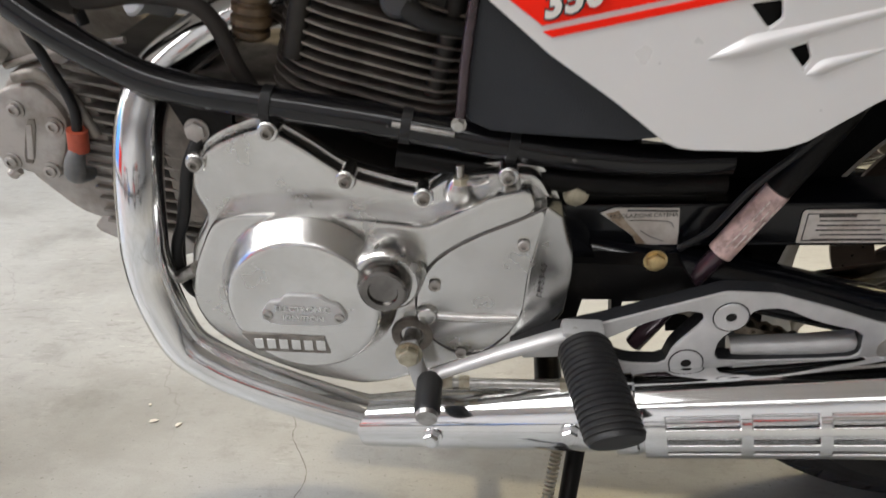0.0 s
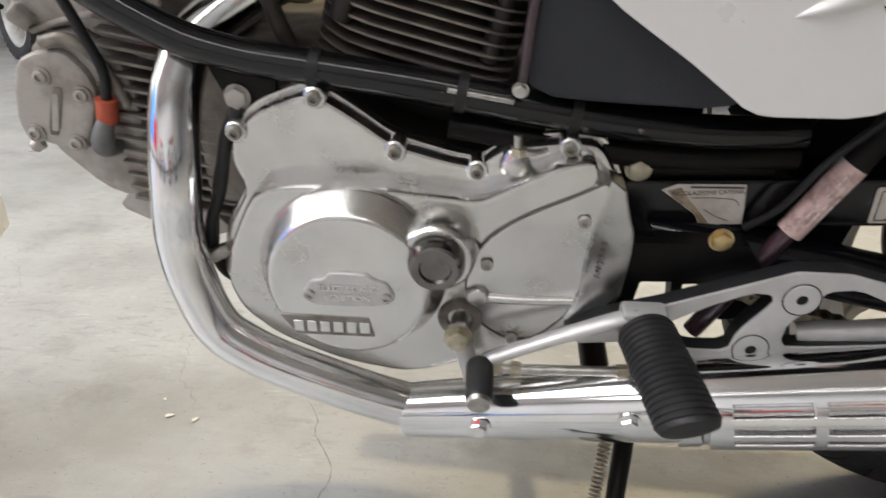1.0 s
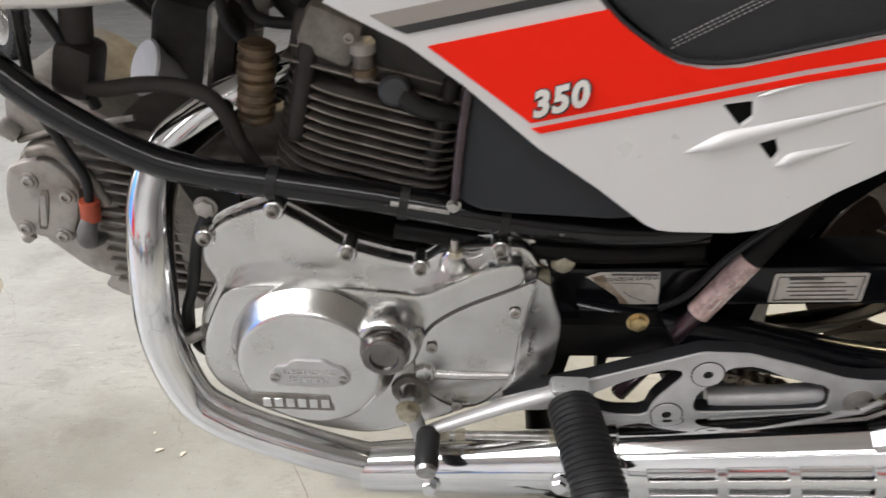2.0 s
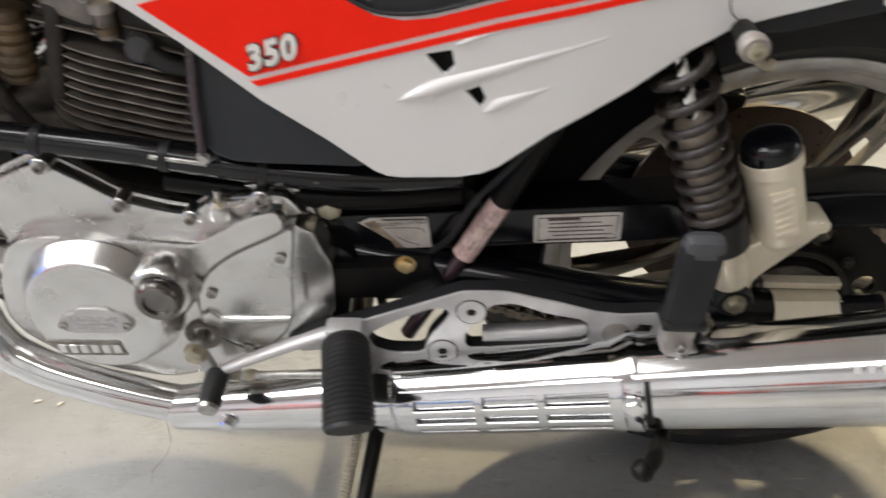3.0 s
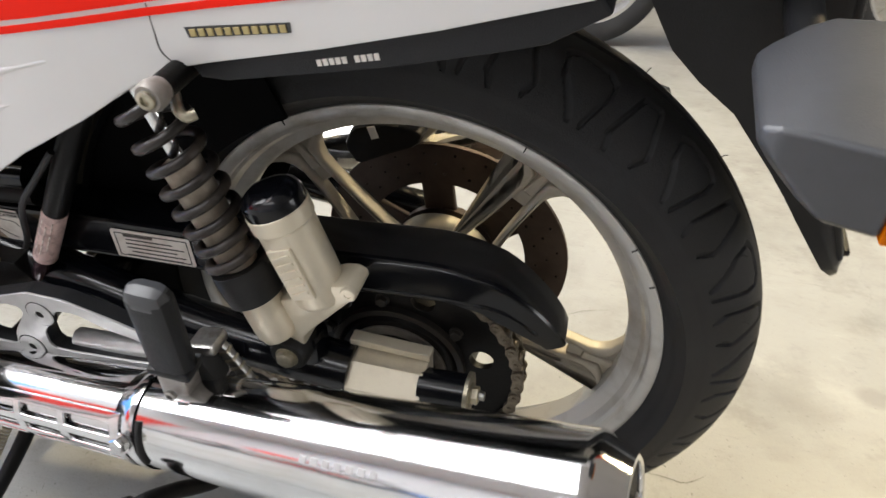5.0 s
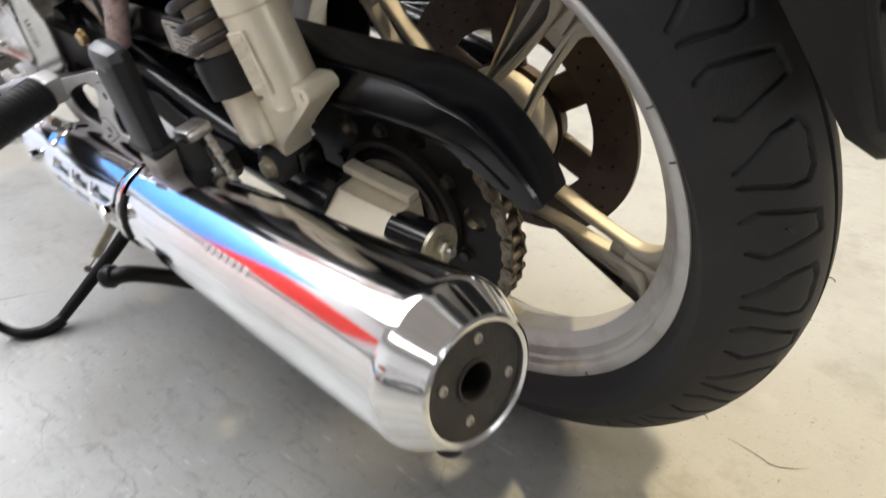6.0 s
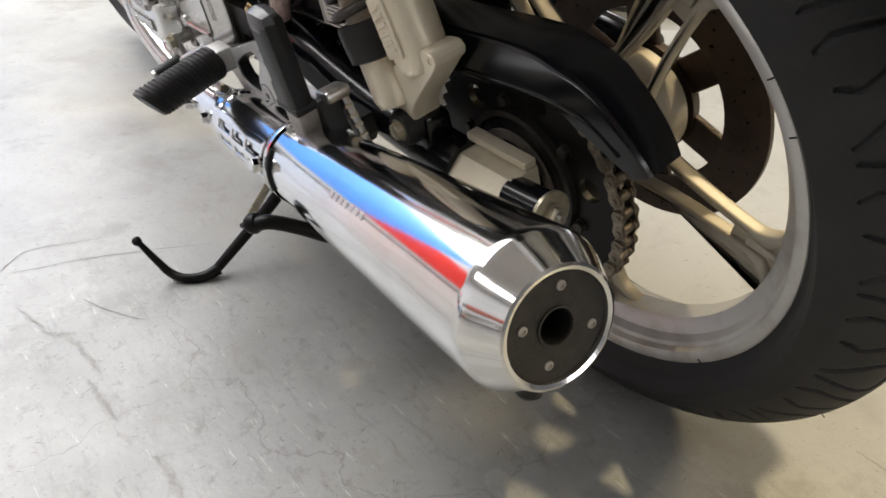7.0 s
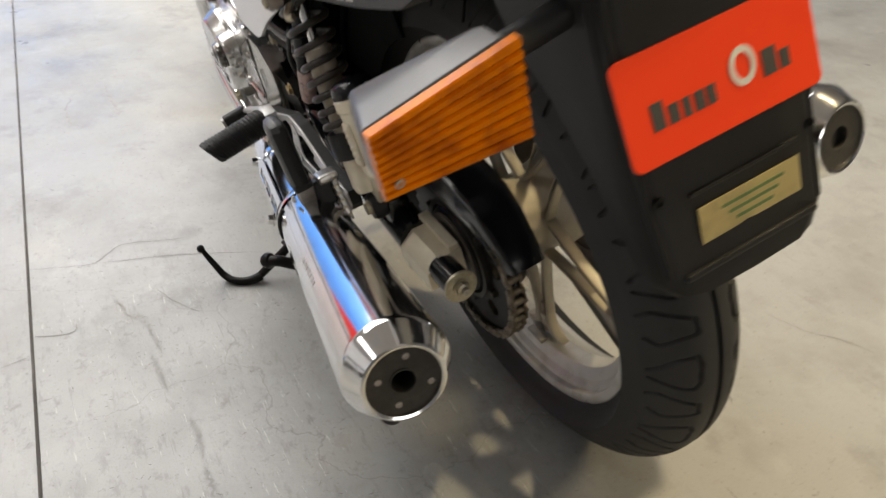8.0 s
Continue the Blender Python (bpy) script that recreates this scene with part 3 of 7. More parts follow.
for k in range(14):
    a, w = radians(-75 + 11 * k + rng_hair.uniform(-3, 3)), rng_hair.uniform(-0.050, 0.030)
    r0 = 0.3275 - 0.0622 * abs(w / 0.065) ** 2.6
    lean = rng_hair.uniform(-0.3, 0.3)
    hair = [(r0 - 0.002, w, 0), (r0 + 0.0025, w + 0.001 * lean, 0.0008), (r0 + 0.0055, w + 0.003 * lean, 0.0030 * lean)]
    part("moulding_hair", tube([Matrix.Rotation(-a, 4, "Y") @ Vector(p) for p in hair], 0.00045, 5), TYRE, rear)
front = wheel("front_wheel", Matrix.Translation((-1.478, 0.0, 0.315)), 0.318, 0.052, 0.243, 0.036, 100, "front wheel with black road tyre")
# brake disc on the far side, drilled
disc = new("brake_disc")
disc.parent = bike
tagged(disc, "brown surface-rusted drilled rear brake disc")
bm = bmesh.new()
outer = [(0.138 * math.cos(2 * math.pi * k / 72), 0.138 * math.sin(2 * math.pi * k / 72)) for k in range(72)]
holes = [[(0.091 * math.cos(2 * math.pi * k / 48), 0.091 * math.sin(2 * math.pi * k / 48)) for k in range(48)]]
for k in range(24):
    for j, rr_ in enumerate((0.103, 0.115, 0.127)):
        a0 = 2 * math.pi * (k + 0.33 * j) / 24
        holes.append([(rr_ * math.cos(a0) + 0.0017 * math.cos(-q * math.pi / 4), rr_ * math.sin(a0) + 0.0017 * math.sin(-q * math.pi / 4)) for q in range(8)])
part("disc_ring", sheet(outer, 0.072, 0.005, holes), DISC, disc, sharp=30).location = AXLE
part("disc_backing", ring([(-0.0790, 0.132), (-0.0775, 0.132), (-0.0775, 0.098), (-0.0790, 0.098)], seg=64), SOOT, disc).location = AXLE
part("disc_carrier", lathe([(-0.083, 0.056), (-0.071, 0.058)], seg=40), DISC, disc).location = AXLE
for k in range(6):
    part("carrier_arm", block((0.052, 0.008, 0.036), Matrix.Translation(AXLE) @ Matrix.Rotation(radians(60 * k + 24), 4, "Y") @ Matrix.Translation((0.074, 0.078, 0)), 0.003), DISC, disc)
caliper = part("caliper", sheet(rounded([(-0.106, 0.447), (-0.0965, 0.4690), (-0.065, 0.4810), (-0.0176, 0.4770), (-0.024, 0.459), (-0.065, 0.4394), (-0.092, 0.4250)], 1), 0.060, 0.05, bevel=0.005), SOOT, bike, "black rear brake caliper with a white label")
part("caliper_label", sheet([(-0.0775, 0.4745), (-0.0695, 0.4770), (-0.0655, 0.4640), (-0.0735, 0.4610)][::-1], 0.0592, 0.0009), DECAL_WHITE, caliper)
part("brake_hose", tube([(-0.030, 0.085, 0.470), (-0.020, 0.085, 0.490), (-0.060, 0.088, 0.530), (-0.15, 0.09, 0.57)], 0.0045, 10), RUBBER, caliper)

# --- sprocket and chain ---
sprocket = new("rear_sprocket")
sprocket.parent = bike
tagged(sprocket, "black rear sprocket with round cut-outs")
teeth = []
NT = 44
for k in range(NT * 4):
    a0 = 2 * math.pi * k / (NT * 4)
    teeth.append(((0.112, 0.118, 0.118, 0.112)[k % 4] * math.cos(a0), (0.112, 0.118, 0.118, 0.112)[k % 4] * math.sin(a0)))
cuts = []
for k in range(6):
    a0 = radians(60 * k + 12)
    cuts.append([(0.083 * math.cos(a0) + 0.0118 * math.cos(-q * math.pi / 8), 0.083 * math.sin(a0) + 0.0118 * math.sin(-q * math.pi / 8)) for q in range(16)])
part("sprocket_plate", sheet(teeth, -0.0935, 0.007, cuts, bevel=0.0), SOOT, sprocket, sharp=30).location = AXLE
part("cush_drive", lathe([(0.048, 0.072), (0.084, 0.070), (0.092, 0.060), (0.102, 0.055), (0.104, 0.044)], seg=48), SOOT, sprocket).location = AXLE
part("bearing_ring", ring([(0.090, 0.066), (0.1005, 0.066), (0.1005, 0.060), (0.090, 0.060)], seg=64), CORE, sprocket).location = AXLE
part("bearing_cover", ring([(0.098, 0.050), (0.1055, 0.050), (0.1055, 0.041), (0.098, 0.041)], seg=64), FIN, sprocket).location = AXLE
for k in range(6):
    screw(sprocket, polar(0.074, 60 * k + 40, -0.0935), "hex", 0.0055, 0.006, CORE)

chain = new("chain")
chain.parent = bike
tagged(chain, "worn brown-grey roller chain")


def chain_line():
    """Points a half-link apart round both sprockets."""
    big, small, c2 = 0.1170, 0.034, Vector((-0.475, 0, 0.405))
    c1 = AXLE
    d = (c1 - c2)
    L, base = d.length, math.atan2(d.z, d.x)
    off = math.acos((big - small) / L)
    pts = []
    for i in range(61):
        a = base + off - 2 * off * i / 60
        pts.append(c1 + Vector((math.cos(a), 0, math.sin(a))) * big)
    a = base - off
    e = c2 + Vector((math.cos(a), 0, math.sin(a))) * small
    s = pts[-1]
    pts += [s.lerp(e, i / 40) for i in range(1, 41)]
    a = base + off
    e2 = c2 + Vector((math.cos(a), 0, math.sin(a))) * small
    back = [e2.lerp(pts[0], i / 40) for i in range(40)]
    return back + pts


def link_mesh(wide):
    bm = bmesh.new()
    p = 0.0159
    loop = [(-p * 0.5 + 0.0062 * math.cos(a), 0.0062 * math.sin(a)) for a in [radians(q) for q in (90, 135, 180, 225, 270)]] + [(0, -0.0042)] + \
           [(p * 0.5 + 0.0062 * math.cos(a), 0.0062 * math.sin(a)) for a in [radians(q) for q in (-90, -45, 0, 45, 90)]] + [(0, 0.0042)]
    w = 0.0098 if wide else 0.0072
    for y in (-w, w - 0.002):
        sheet(loop, y, 0.002, bm=bm)
    for x in (-p / 2, p / 2):
        lathe([(-w - (0.0012 if wide else 0), 0.0026 if wide else 0.0046), (w + (0.0012 if wide else 0), 0.0026 if wide else 0.0046)], (x, 0, 0), (0, 1, 0), 10, bm)
    return bm


line = chain_line()
acc, marks = 0.0, []
for a, b in zip(line, line[1:]):
    acc += (b - a).length
    while acc >= 0.0159:
        acc -= 0.0159
        marks.append(b - (b - a).normalized() * acc)
kinds = {}
for i, (a, b) in enumerate(zip(marks, marks[1:])):
    m = Matrix.Translation((a + b) / 2 + Vector((0, -0.0900, 0))) @ Matrix.Rotation(-math.atan2((b - a).z, (b - a).x), 4, "Y")
    if i % 2 not in kinds:
        kinds[i % 2] = part("chain_link", link_mesh(i % 2), CHAIN, chain, sharp=40, at=m)
    else:
        again("chain_link", kinds[i % 2], chain, m)

# --- swinging arm, axle blocks ---
arm = part("swinging_arm", tube([(-0.46, -0.105, 0.395), (-0.30, -0.128, 0.375), (-0.16, -0.132, 0.348), (-0.03, -0.135, 0.338)], 0.0235, 24), BLACK, bike, "black tubular swinging arm")
part("pivot_tube", tube([(-0.46, -0.14, 0.395), (-0.46, 0.13, 0.395)], 0.03, 20, smooth=False), BLACK, arm)
part("arm_bridge", tube([(-0.30, -0.12, 0.37), (-0.30, 0.12, 0.37)], 0.02, 16, smooth=False), BLACK, arm)
part("far_arm", tube([(-0.46, 0.105, 0.395), (-0.03, 0.115, 0.338)], 0.0215, 16, smooth=False), BLACK, arm)
bm = sheet([(-0.158, 0.314), (-0.158, 0.339), (-0.140, 0.3555), (-0.110, 0.3555), (-0.108, 0.314)], -0.0375, 0.075, bevel=0.0015)
bm.transform(Matrix.Translation((0.002, 0, 0)) @ Matrix.Rotation(radians(90), 4, "Z") @ Matrix.Diagonal((1, -1, 1, 1)))
bmesh.ops.recalc_face_normals(bm, faces=bm.faces)
axle_block = part("axle_block", bm, SILVER_CAST, bike, "pale machined alloy axle block")
part("clamp_cap", block((0.076, 0.013, 0.008), Matrix.Translation((0.003, -0.119, 0.3625)) @ Matrix.Rotation(radians(2), 4, "Y"), 0.0015), SILVER_CAST, axle_block)
screw(axle_block, (-0.018, -0.146, 0.318), "hex", 0.008, 0.012, ZINC, (0, -0.6, -0.8))
adjuster = part("chain_adjuster", tube([(0.036, -0.137, 0.338), (0.078, -0.137, 0.340)], 0.0175, 28, smooth=False), BLACK, bike, "black chain adjuster with zinc washer and bolt")
part("washer", lathe([(0, 0.020), (0.0035, 0.020)], (0.078, -0.137, 0.340), (1, 0, 0.03), 32), ZINC, adjuster)
screw(adjuster, (0.081, -0.137, 0.340), "hex", 0.0085, 0.008, ZINC, (1, 0, 0.03), "adjuster_nut")
part("adjuster_stud", tube([(0.08, -0.137, 0.340), (0.094, -0.137, 0.341)], 0.0042, 12, smooth=False), STEEL, adjuster)
part("wheel_axle", tube([(0, -0.15, 0.32), (0, 0.14, 0.32)], 0.010, 16, smooth=False), STEEL, bike)

# --- chain guard: an arched black strip that hooks down behind the sprocket ---
def guard_depth(t):
    return 0.040 - 0.004 * min(1, max(0, (t - 0.3) * 4)) - 0.018 * max(0, t - 0.72) / 0.28


def chain_guard():
    path = [(-0.47, 0.445), (-0.36, 0.449), (-0.20, 0.455), (-0.05, 0.463), (0.02, 0.468), (0.055, 0.4685), (0.080, 0.463), (0.1000, 0.4555), (0.1200, 0.4405), (0.138, 0.4220), (0.150, 0.4060), (0.157, 0.3930)]
    line2 = glide([(x, 0, z) for x, z in path], 6)
    bm = bmesh.new()
    rows = []
    n = len(line2)
    for i, p in enumerate(line2):
        t = i / (n - 1)
        d = (line2[min(i + 1, n - 1)] - line2[max(i - 1, 0)]).normalized()
        nrm = Vector((-d.z, 0, d.x))
        deep = guard_depth(t)
        sec = [(-0.1205, -deep), (-0.1205, -0.0045), (-0.1190, -0.0015), (-0.1160, -0.0005), (-0.1140, -0.0022), (-0.090, -0.0010), (-0.0715, -0.0015), (-0.0680, -0.0040), (-0.0670, -0.028)]
        inner = [(y + (0.003 if y < -0.08 else 0.0), h - 0.0035) for y, h in reversed(sec)]
        inner = [(min(max(y, -0.1175), -0.0695), h) for y, h in inner]
        tail = max(0, (t - 0.55) / 0.45)
        rows.append([bm.verts.new(Vector((p.x, y + 0.012 * tail * (1 if y < -0.09 else 0), p.z)) + nrm * (h - 0.05 * tail ** 2 * max(0, y + 0.115))) for y, h in sec + inner])
    m = len(rows[0])
    for a, b in zip(rows, rows[1:]):
        for k in range(m):
            bm.faces.new((a[k], a[(k + 1) % m], b[(k + 1) % m], b[k]))
    bm.faces.new(list(reversed(rows[0])))
    bm.faces.new(rows[-1])
    bmesh.ops.recalc_face_normals(bm, faces=bm.faces)
    return bm


guard = part("chain_guard", chain_guard(), BLACK, bike, "glossy black chain guard with two foil stickers", 32)
part("guard_rib", tube([(-0.45, -0.1205, 0.4045), (-0.26, -0.1205, 0.4135), (-0.15, -0.1205, 0.4185), (-0.03, -0.1205, 0.4290), (0.058, -0.1200, 0.4345), (0.095, -0.1170, 0.4290), (0.114, -0.1140, 0.4190), (0.132, -0.1120, 0.4035)], 0.0020, 8), BLACK, guard)
torn = [(-0.4288, 0.4385), (-0.4171, 0.4440), (-0.3629, 0.4455), (-0.3594, 0.4090), (-0.3944, 0.4078), (-0.3990, 0.4170), (-0.4105, 0.4255), (-0.4200, 0.4325)]
part("torn_sticker", sheet(torn, -0.1222, 0.0008), STICKER, guard, "torn foil sticker about chain adjustment")
part("stain", sheet([(-0.4240, 0.4382), (-0.4130, 0.4415), (-0.4060, 0.4310), (-0.3960, 0.4200), (-0.3860, 0.4088), (-0.3944, 0.4085), (-0.3990, 0.4175), (-0.4105, 0.4260), (-0.4195, 0.4328)], -0.1226, 0.0004), STICKER_DIRT, guard, "brown stained torn edge")
for pts in ([(-0.4040, -0.1227, 0.4325), (-0.3860, -0.1227, 0.4330), (-0.3700, -0.1227, 0.4320), (-0.3655, -0.1227, 0.4270)], [(-0.3930, -0.1227, 0.4225), (-0.3830, -0.1227, 0.4165), (-0.3720, -0.1227, 0.4125)], [(-0.3620, -0.1227, 0.4445), (-0.3608, -0.1227, 0.4280), (-0.3602, -0.1227, 0.4105)]):
    part("print_line", tube(pts, 0.0003, 5), INK, guard)
part("print_bar", block((0.042, 0.0004, 0.0018), Matrix.Translation((-0.3850, -0.1226, 0.4425)) @ Matrix.Rotation(radians(-1), 4, "Y"), 0), INK, guard)
tag = part("sticker", sheet([(-0.262, 0.444), (-0.260, 0.4465), (-0.182, 0.4495), (-0.180, 0.448), (-0.1795, 0.419), (-0.1815, 0.4165), (-0.2595, 0.413), (-0.2615, 0.415)][::-1], -0.1222, 0.0008), STICKER, guard, "rounded foil information sticker")
for k, (x, w) in enumerate(((-0.2335, 0.030), (-0.223, 0.048), (-0.218, 0.060), (-0.222, 0.052), (-0.216, 0.056), (-0.221, 0.058))):
    part("print_line", block((w, 0.0006, 0.0009 if k else 0.0024), Matrix.Translation((x, -0.1226, 0.4425 + 0.04 * (x + 0.22) - 0.0046 * k)) @ Matrix.Rotation(radians(-2.3), 4, "Y"), 0), INK, tag)
part("print_edge", sheet([(-0.258, 0.4435), (-0.183, 0.4465), (-0.183, 0.4195), (-0.258, 0.4165)][::-1], -0.1225, 0.0004, [[(-0.257, 0.4425), (-0.184, 0.4455), (-0.184, 0.4205), (-0.257, 0.4175)]]), INK, tag)
lettering("print", "REGOLAZIONE CATENA", 0.0052, INK, guard, Matrix.Translation((-0.392, -0.1226, 0.4375)) @ Matrix.Rotation(radians(-4), 4, "Y") @ SIDE, 0.0002)

# --- black body behind the panels: inner mudguard, battery box, frame ---
inner = part("inner_mudguard", ring([(-0.075, 0.342), (0.075, 0.342), (0.078, 0.346), (-0.078, 0.346)], AXLE, seg=96), MATT_BLACK, bike, "black inner mudguard over the rear tyre")
bm = bmesh.new()
bm.from_mesh(inner.data)
bmesh.ops.delete(bm, geom=[v for v in bm.verts if v.co.z < 0.42 or (v.co.x > 0.10 and v.co.z < 0.9)], context="VERTS")
bm.to_mesh(inner.data)
bm.free()
hugger = [(0.345 * math.cos(radians(a)), 0.345 * math.sin(radians(a))) for a in range(112, 189, 4)] + [(0.252 * math.cos(radians(a)), 0.252 * math.sin(radians(a))) for a in range(188, 111, -4)]
# Brake-side sheet is added: it stops warm lamp patches on the floor.
far_blocker = [(0.345 * math.cos(radians(a)), 0.345 * math.sin(radians(a))) for a in range(112, 177, 4)] + [(0.195 * math.cos(radians(a)), 0.195 * math.sin(radians(a))) for a in range(176, 111, -4)]
part("hugger", sheet(far_blocker, 0.0650, 0.004), MATT_BLACK, bike, "black sheet on the brake side, added to block lamp light through the wheel").location = AXLE
part("hugger", sheet(hugger, -0.0690, 0.004), MATT_BLACK, bike, "black plastic guard beside the rear tyre").location = AXLE
part("battery_box", block((0.16, 0.16, 0.20), Matrix.Translation((-0.42, 0.0, 0.60)), 0.01), MATT_BLACK, bike, "black battery box behind the side panel")
part("rear_crankcase", block((0.13, 0.20, 0.16), Matrix.Translation((-0.455, 0.02, 0.43)), 0.02), MATT_BLACK, bike)
rail = part("frame_rail", tube([(-1.06, -0.085, 0.80), (-0.96, -0.115, 0.68), (-0.885, -0.132, 0.611), (-0.814, -0.135, 0.566), (-0.762, -0.135, 0.548), (-0.70, -0.135, 0.5385), (-0.622, -0.135, 0.527),
                                (-0.552, -0.135, 0.514), (-0.471, -0.135, 0.501), (-0.40, -0.13, 0.493), (-0.33, -0.12, 0.490)], 0.0135, 20, 6), RAIL, bike, "black tubular frame rail with chipped paint")
part("lower_rail", tube([(-0.60, -0.128, 0.492), (-0.50, -0.13, 0.478), (-0.42, -0.128, 0.470), (-0.33, -0.12, 0.470)], 0.010, 14), SOOT, rail)
for x, z in ((-0.700, 0.5385), (-0.590, 0.5215), (-0.505, 0.5065)):
    part("rail_band", lathe([(-0.004, 0.0150), (0.004, 0.0150)], (x, -0.135, z), (0.985, 0, -0.17), 20), RUBBER, rail)
# Thin bright rod modelled in for the highlight along the rail.
part("rail_highlight", tube([(-0.600, -0.1462, 0.5275), (-0.551, -0.1462, 0.5195)], 0.0026, 10, smooth=False), STEEL, rail, "bright steel strip that draws the highlight on the frame rail")
part("far_rail", tube([(-1.06, 0.085, 0.80), (-0.885, 0.132, 0.604), (-0.762, 0.135, 0.541), (-0.40, 0.13, 0.488)], 0.0135, 12, 6), BLACK, rail)
part("rear_down_tube", tube([(-0.292, -0.14, 0.477), (-0.326, -0.14, 0.418), (-0.388, -0.14, 0.312)], 0.0082, 18, smooth=True), PURPLE, bike, "diagonal purple-black frame tube")
part("upper_down_tube", tube([(-0.228, -0.13, 0.592), (-0.259, -0.138, 0.536), (-0.294, -0.14, 0.474)], 0.0108, 18, smooth=True), SOOT, bike, "black rubber sleeve on the frame tube")
for off, spans in ((-0.0045, ((0.12, 0.42), (0.48, 0.86))), (0.0005, ((0.20, 0.55), (0.60, 0.80))), (0.0052, ((0.10, 0.30), (0.36, 0.70)))):
    for a, b in spans:
        ends = [Vector((-0.294, -0.14, 0.4735)).lerp(Vector((-0.3285, -0.14, 0.4140)), t) + Vector((0.865 * off, -math.sqrt(0.0111 ** 2 - off * off), -0.50 * off)) for t in (a, b)]
        part("label_print", tube(ends, 0.0007, 6, smooth=False), LABEL_PRINT, bike)
part("faded_label", tube([(-0.294, -0.14, 0.4735), (-0.3285, -0.14, 0.4140)], 0.0110, 20, smooth=False), PINK, bike, "scuffed pink paper label round the tube")
part("cable", tube([(-0.262, -0.150, 0.545), (-0.288, -0.152, 0.515), (-0.318, -0.150, 0.480), (-0.340, -0.140, 0.435), (-0.360, -0.130, 0.41)], 0.003, 8), RUBBER, bike)
lug_plate = [(-0.470, 0.405), (-0.360, 0.405), (-0.345, 0.385), (-0.372, 0.369), (-0.405, 0.366), (-0.409, 0.340), (-0.413, 0.340), (-0.415, 0.368), (-0.440, 0.367), (-0.446, 0.335), (-0.470, 0.335)]
part("stand_lug_plate", sheet(lug_plate, -0.150, 0.022, bevel=0.001), SOOT, bike)
part("rear_engine_plate", sheet(rounded([(-0.47, 0.475), (-0.34, 0.475), (-0.34, 0.40), (-0.37, 0.355), (-0.47, 0.355)], 1), -0.112, 0.008), SOOT, bike)
screw(bike, (-0.452, -0.134, 0.463), "hex", 0.0085, 0.007, ZINC, name="frame_bolt")
screw(bike, (-0.383, -0.150, 0.4105), "hex", 0.0080, 0.006, BRASS, name="brass_bolt")
screw(bike, (-0.763, -0.135, 0.514), "hex", 0.0085, 0.006, CAST, name="engine_bolt")
part("engine_mount", sheet(rounded([(-0.79, 0.555), (-0.73, 0.545), (-0.735, 0.50), (-0.765, 0.495)], 1), -0.134, 0.008), SOOT, bike)

# --- engine: left covers ---
engine = new("engine")
engine.parent = bike
tagged(engine, "twin-cylinder engine with polished alloy side covers and dusty cast fins")
case = [(-0.768, 0.487), (-0.748, 0.508), (-0.703, 0.526), (-0.672, 0.507), (-0.641, 0.484), (-0.600, 0.472), (-0.578, 0.468), (-0.556, 0.484), (-0.509, 0.490), (-0.483, 0.488),
        (-0.466, 0.455), (-0.450, 0.380), (-0.461, 0.338), (-0.504, 0.310), (-0.547, 0.292), (-0.628, 0.263), (-0.692, 0.274), (-0.752, 0.302), (-0.783, 0.330), (-0.795, 0.364), (-0.784, 0.405), (-0.762, 0.440), (-0.772, 0.465)]
case_r = rounded(case, 2)
part("crankcase", sheet(rounded([(x * 1.0, z) for x, z in case], 1), -0.128, 0.25, bevel=0.006), CORE, engine, "dark crankcase behind the covers")
flange = [(-0.625 + (x + 0.625) * 1.022, 0.39 + (z - 0.39) * 1.035) for x, z in case]
part("cover_flange", sheet(rounded(flange, 2), -0.136, 0.012, bevel=0.003), POLISHED, engine, "polished joint flange of the crankcase", 42)
cover = part("outer_cover", sheet(case_r, -0.150, 0.030, bevel=0.0065), POLISHED, engine, "polished alloy left engine cover", 42)
low = [(-0.7537, 0.4440), (-0.7410, 0.4525), (-0.7200, 0.4565), (-0.6580, 0.4565), (-0.6090, 0.4520), (-0.5738, 0.4480), (-0.5560, 0.4580), (-0.5390, 0.4670), (-0.5187, 0.4783), (-0.4900, 0.4850), (-0.4850, 0.4690), (-0.4880, 0.4300), (-0.4940, 0.3850),
       (-0.4960, 0.3600), (-0.5080, 0.3400), (-0.5400, 0.3080), (-0.628, 0.272), (-0.690, 0.283), (-0.746, 0.309), (-0.774, 0.335), (-0.784, 0.364), (-0.775, 0.402)]
part("alternator_bulge", sheet(rounded(low, 2), -0.170, 0.03, bevel=0.0055), POLISHED, cover, sharp=42)
part("alternator_dome", lathe([(-0.01, 0.0770), (0.001, 0.0765), (0.003, 0.0755), (0.019, 0.0665), (0.0225, 0.0645), (0.0240, 0.0620), (0.0245, 0.0590), (0.0245, 0.001)], (-0.675, -0.172, 0.382), (0, -1, 0), 72), POLISHED, cover, "round polished alternator cover", 30)
part("cap_boss", lathe([(-0.01, 0.033), (0.012, 0.031), (0.022, 0.029), (0.025, 0.026), (0.025, 0.001)], (-0.605, -0.170, 0.410), (0, -1, 0), 40), POLISHED, cover)
part("inspection_cap", lathe([(0, 0.0220), (0.004, 0.0220), (0.007, 0.0205), (0.010, 0.0195), (0.0115, 0.0175), (0.0115, 0.0125), (0.009, 0.0115), (0.009, 0.0005)], (-0.6052, -0.196, 0.409), (0, -1, 0), 40), material("smoked_chrome", (0.20, 0.19, 0.18), 0.22, 1.0, (0.10, 0.095, 0.09), 30), cover, "dark shiny inspection cap", 30)
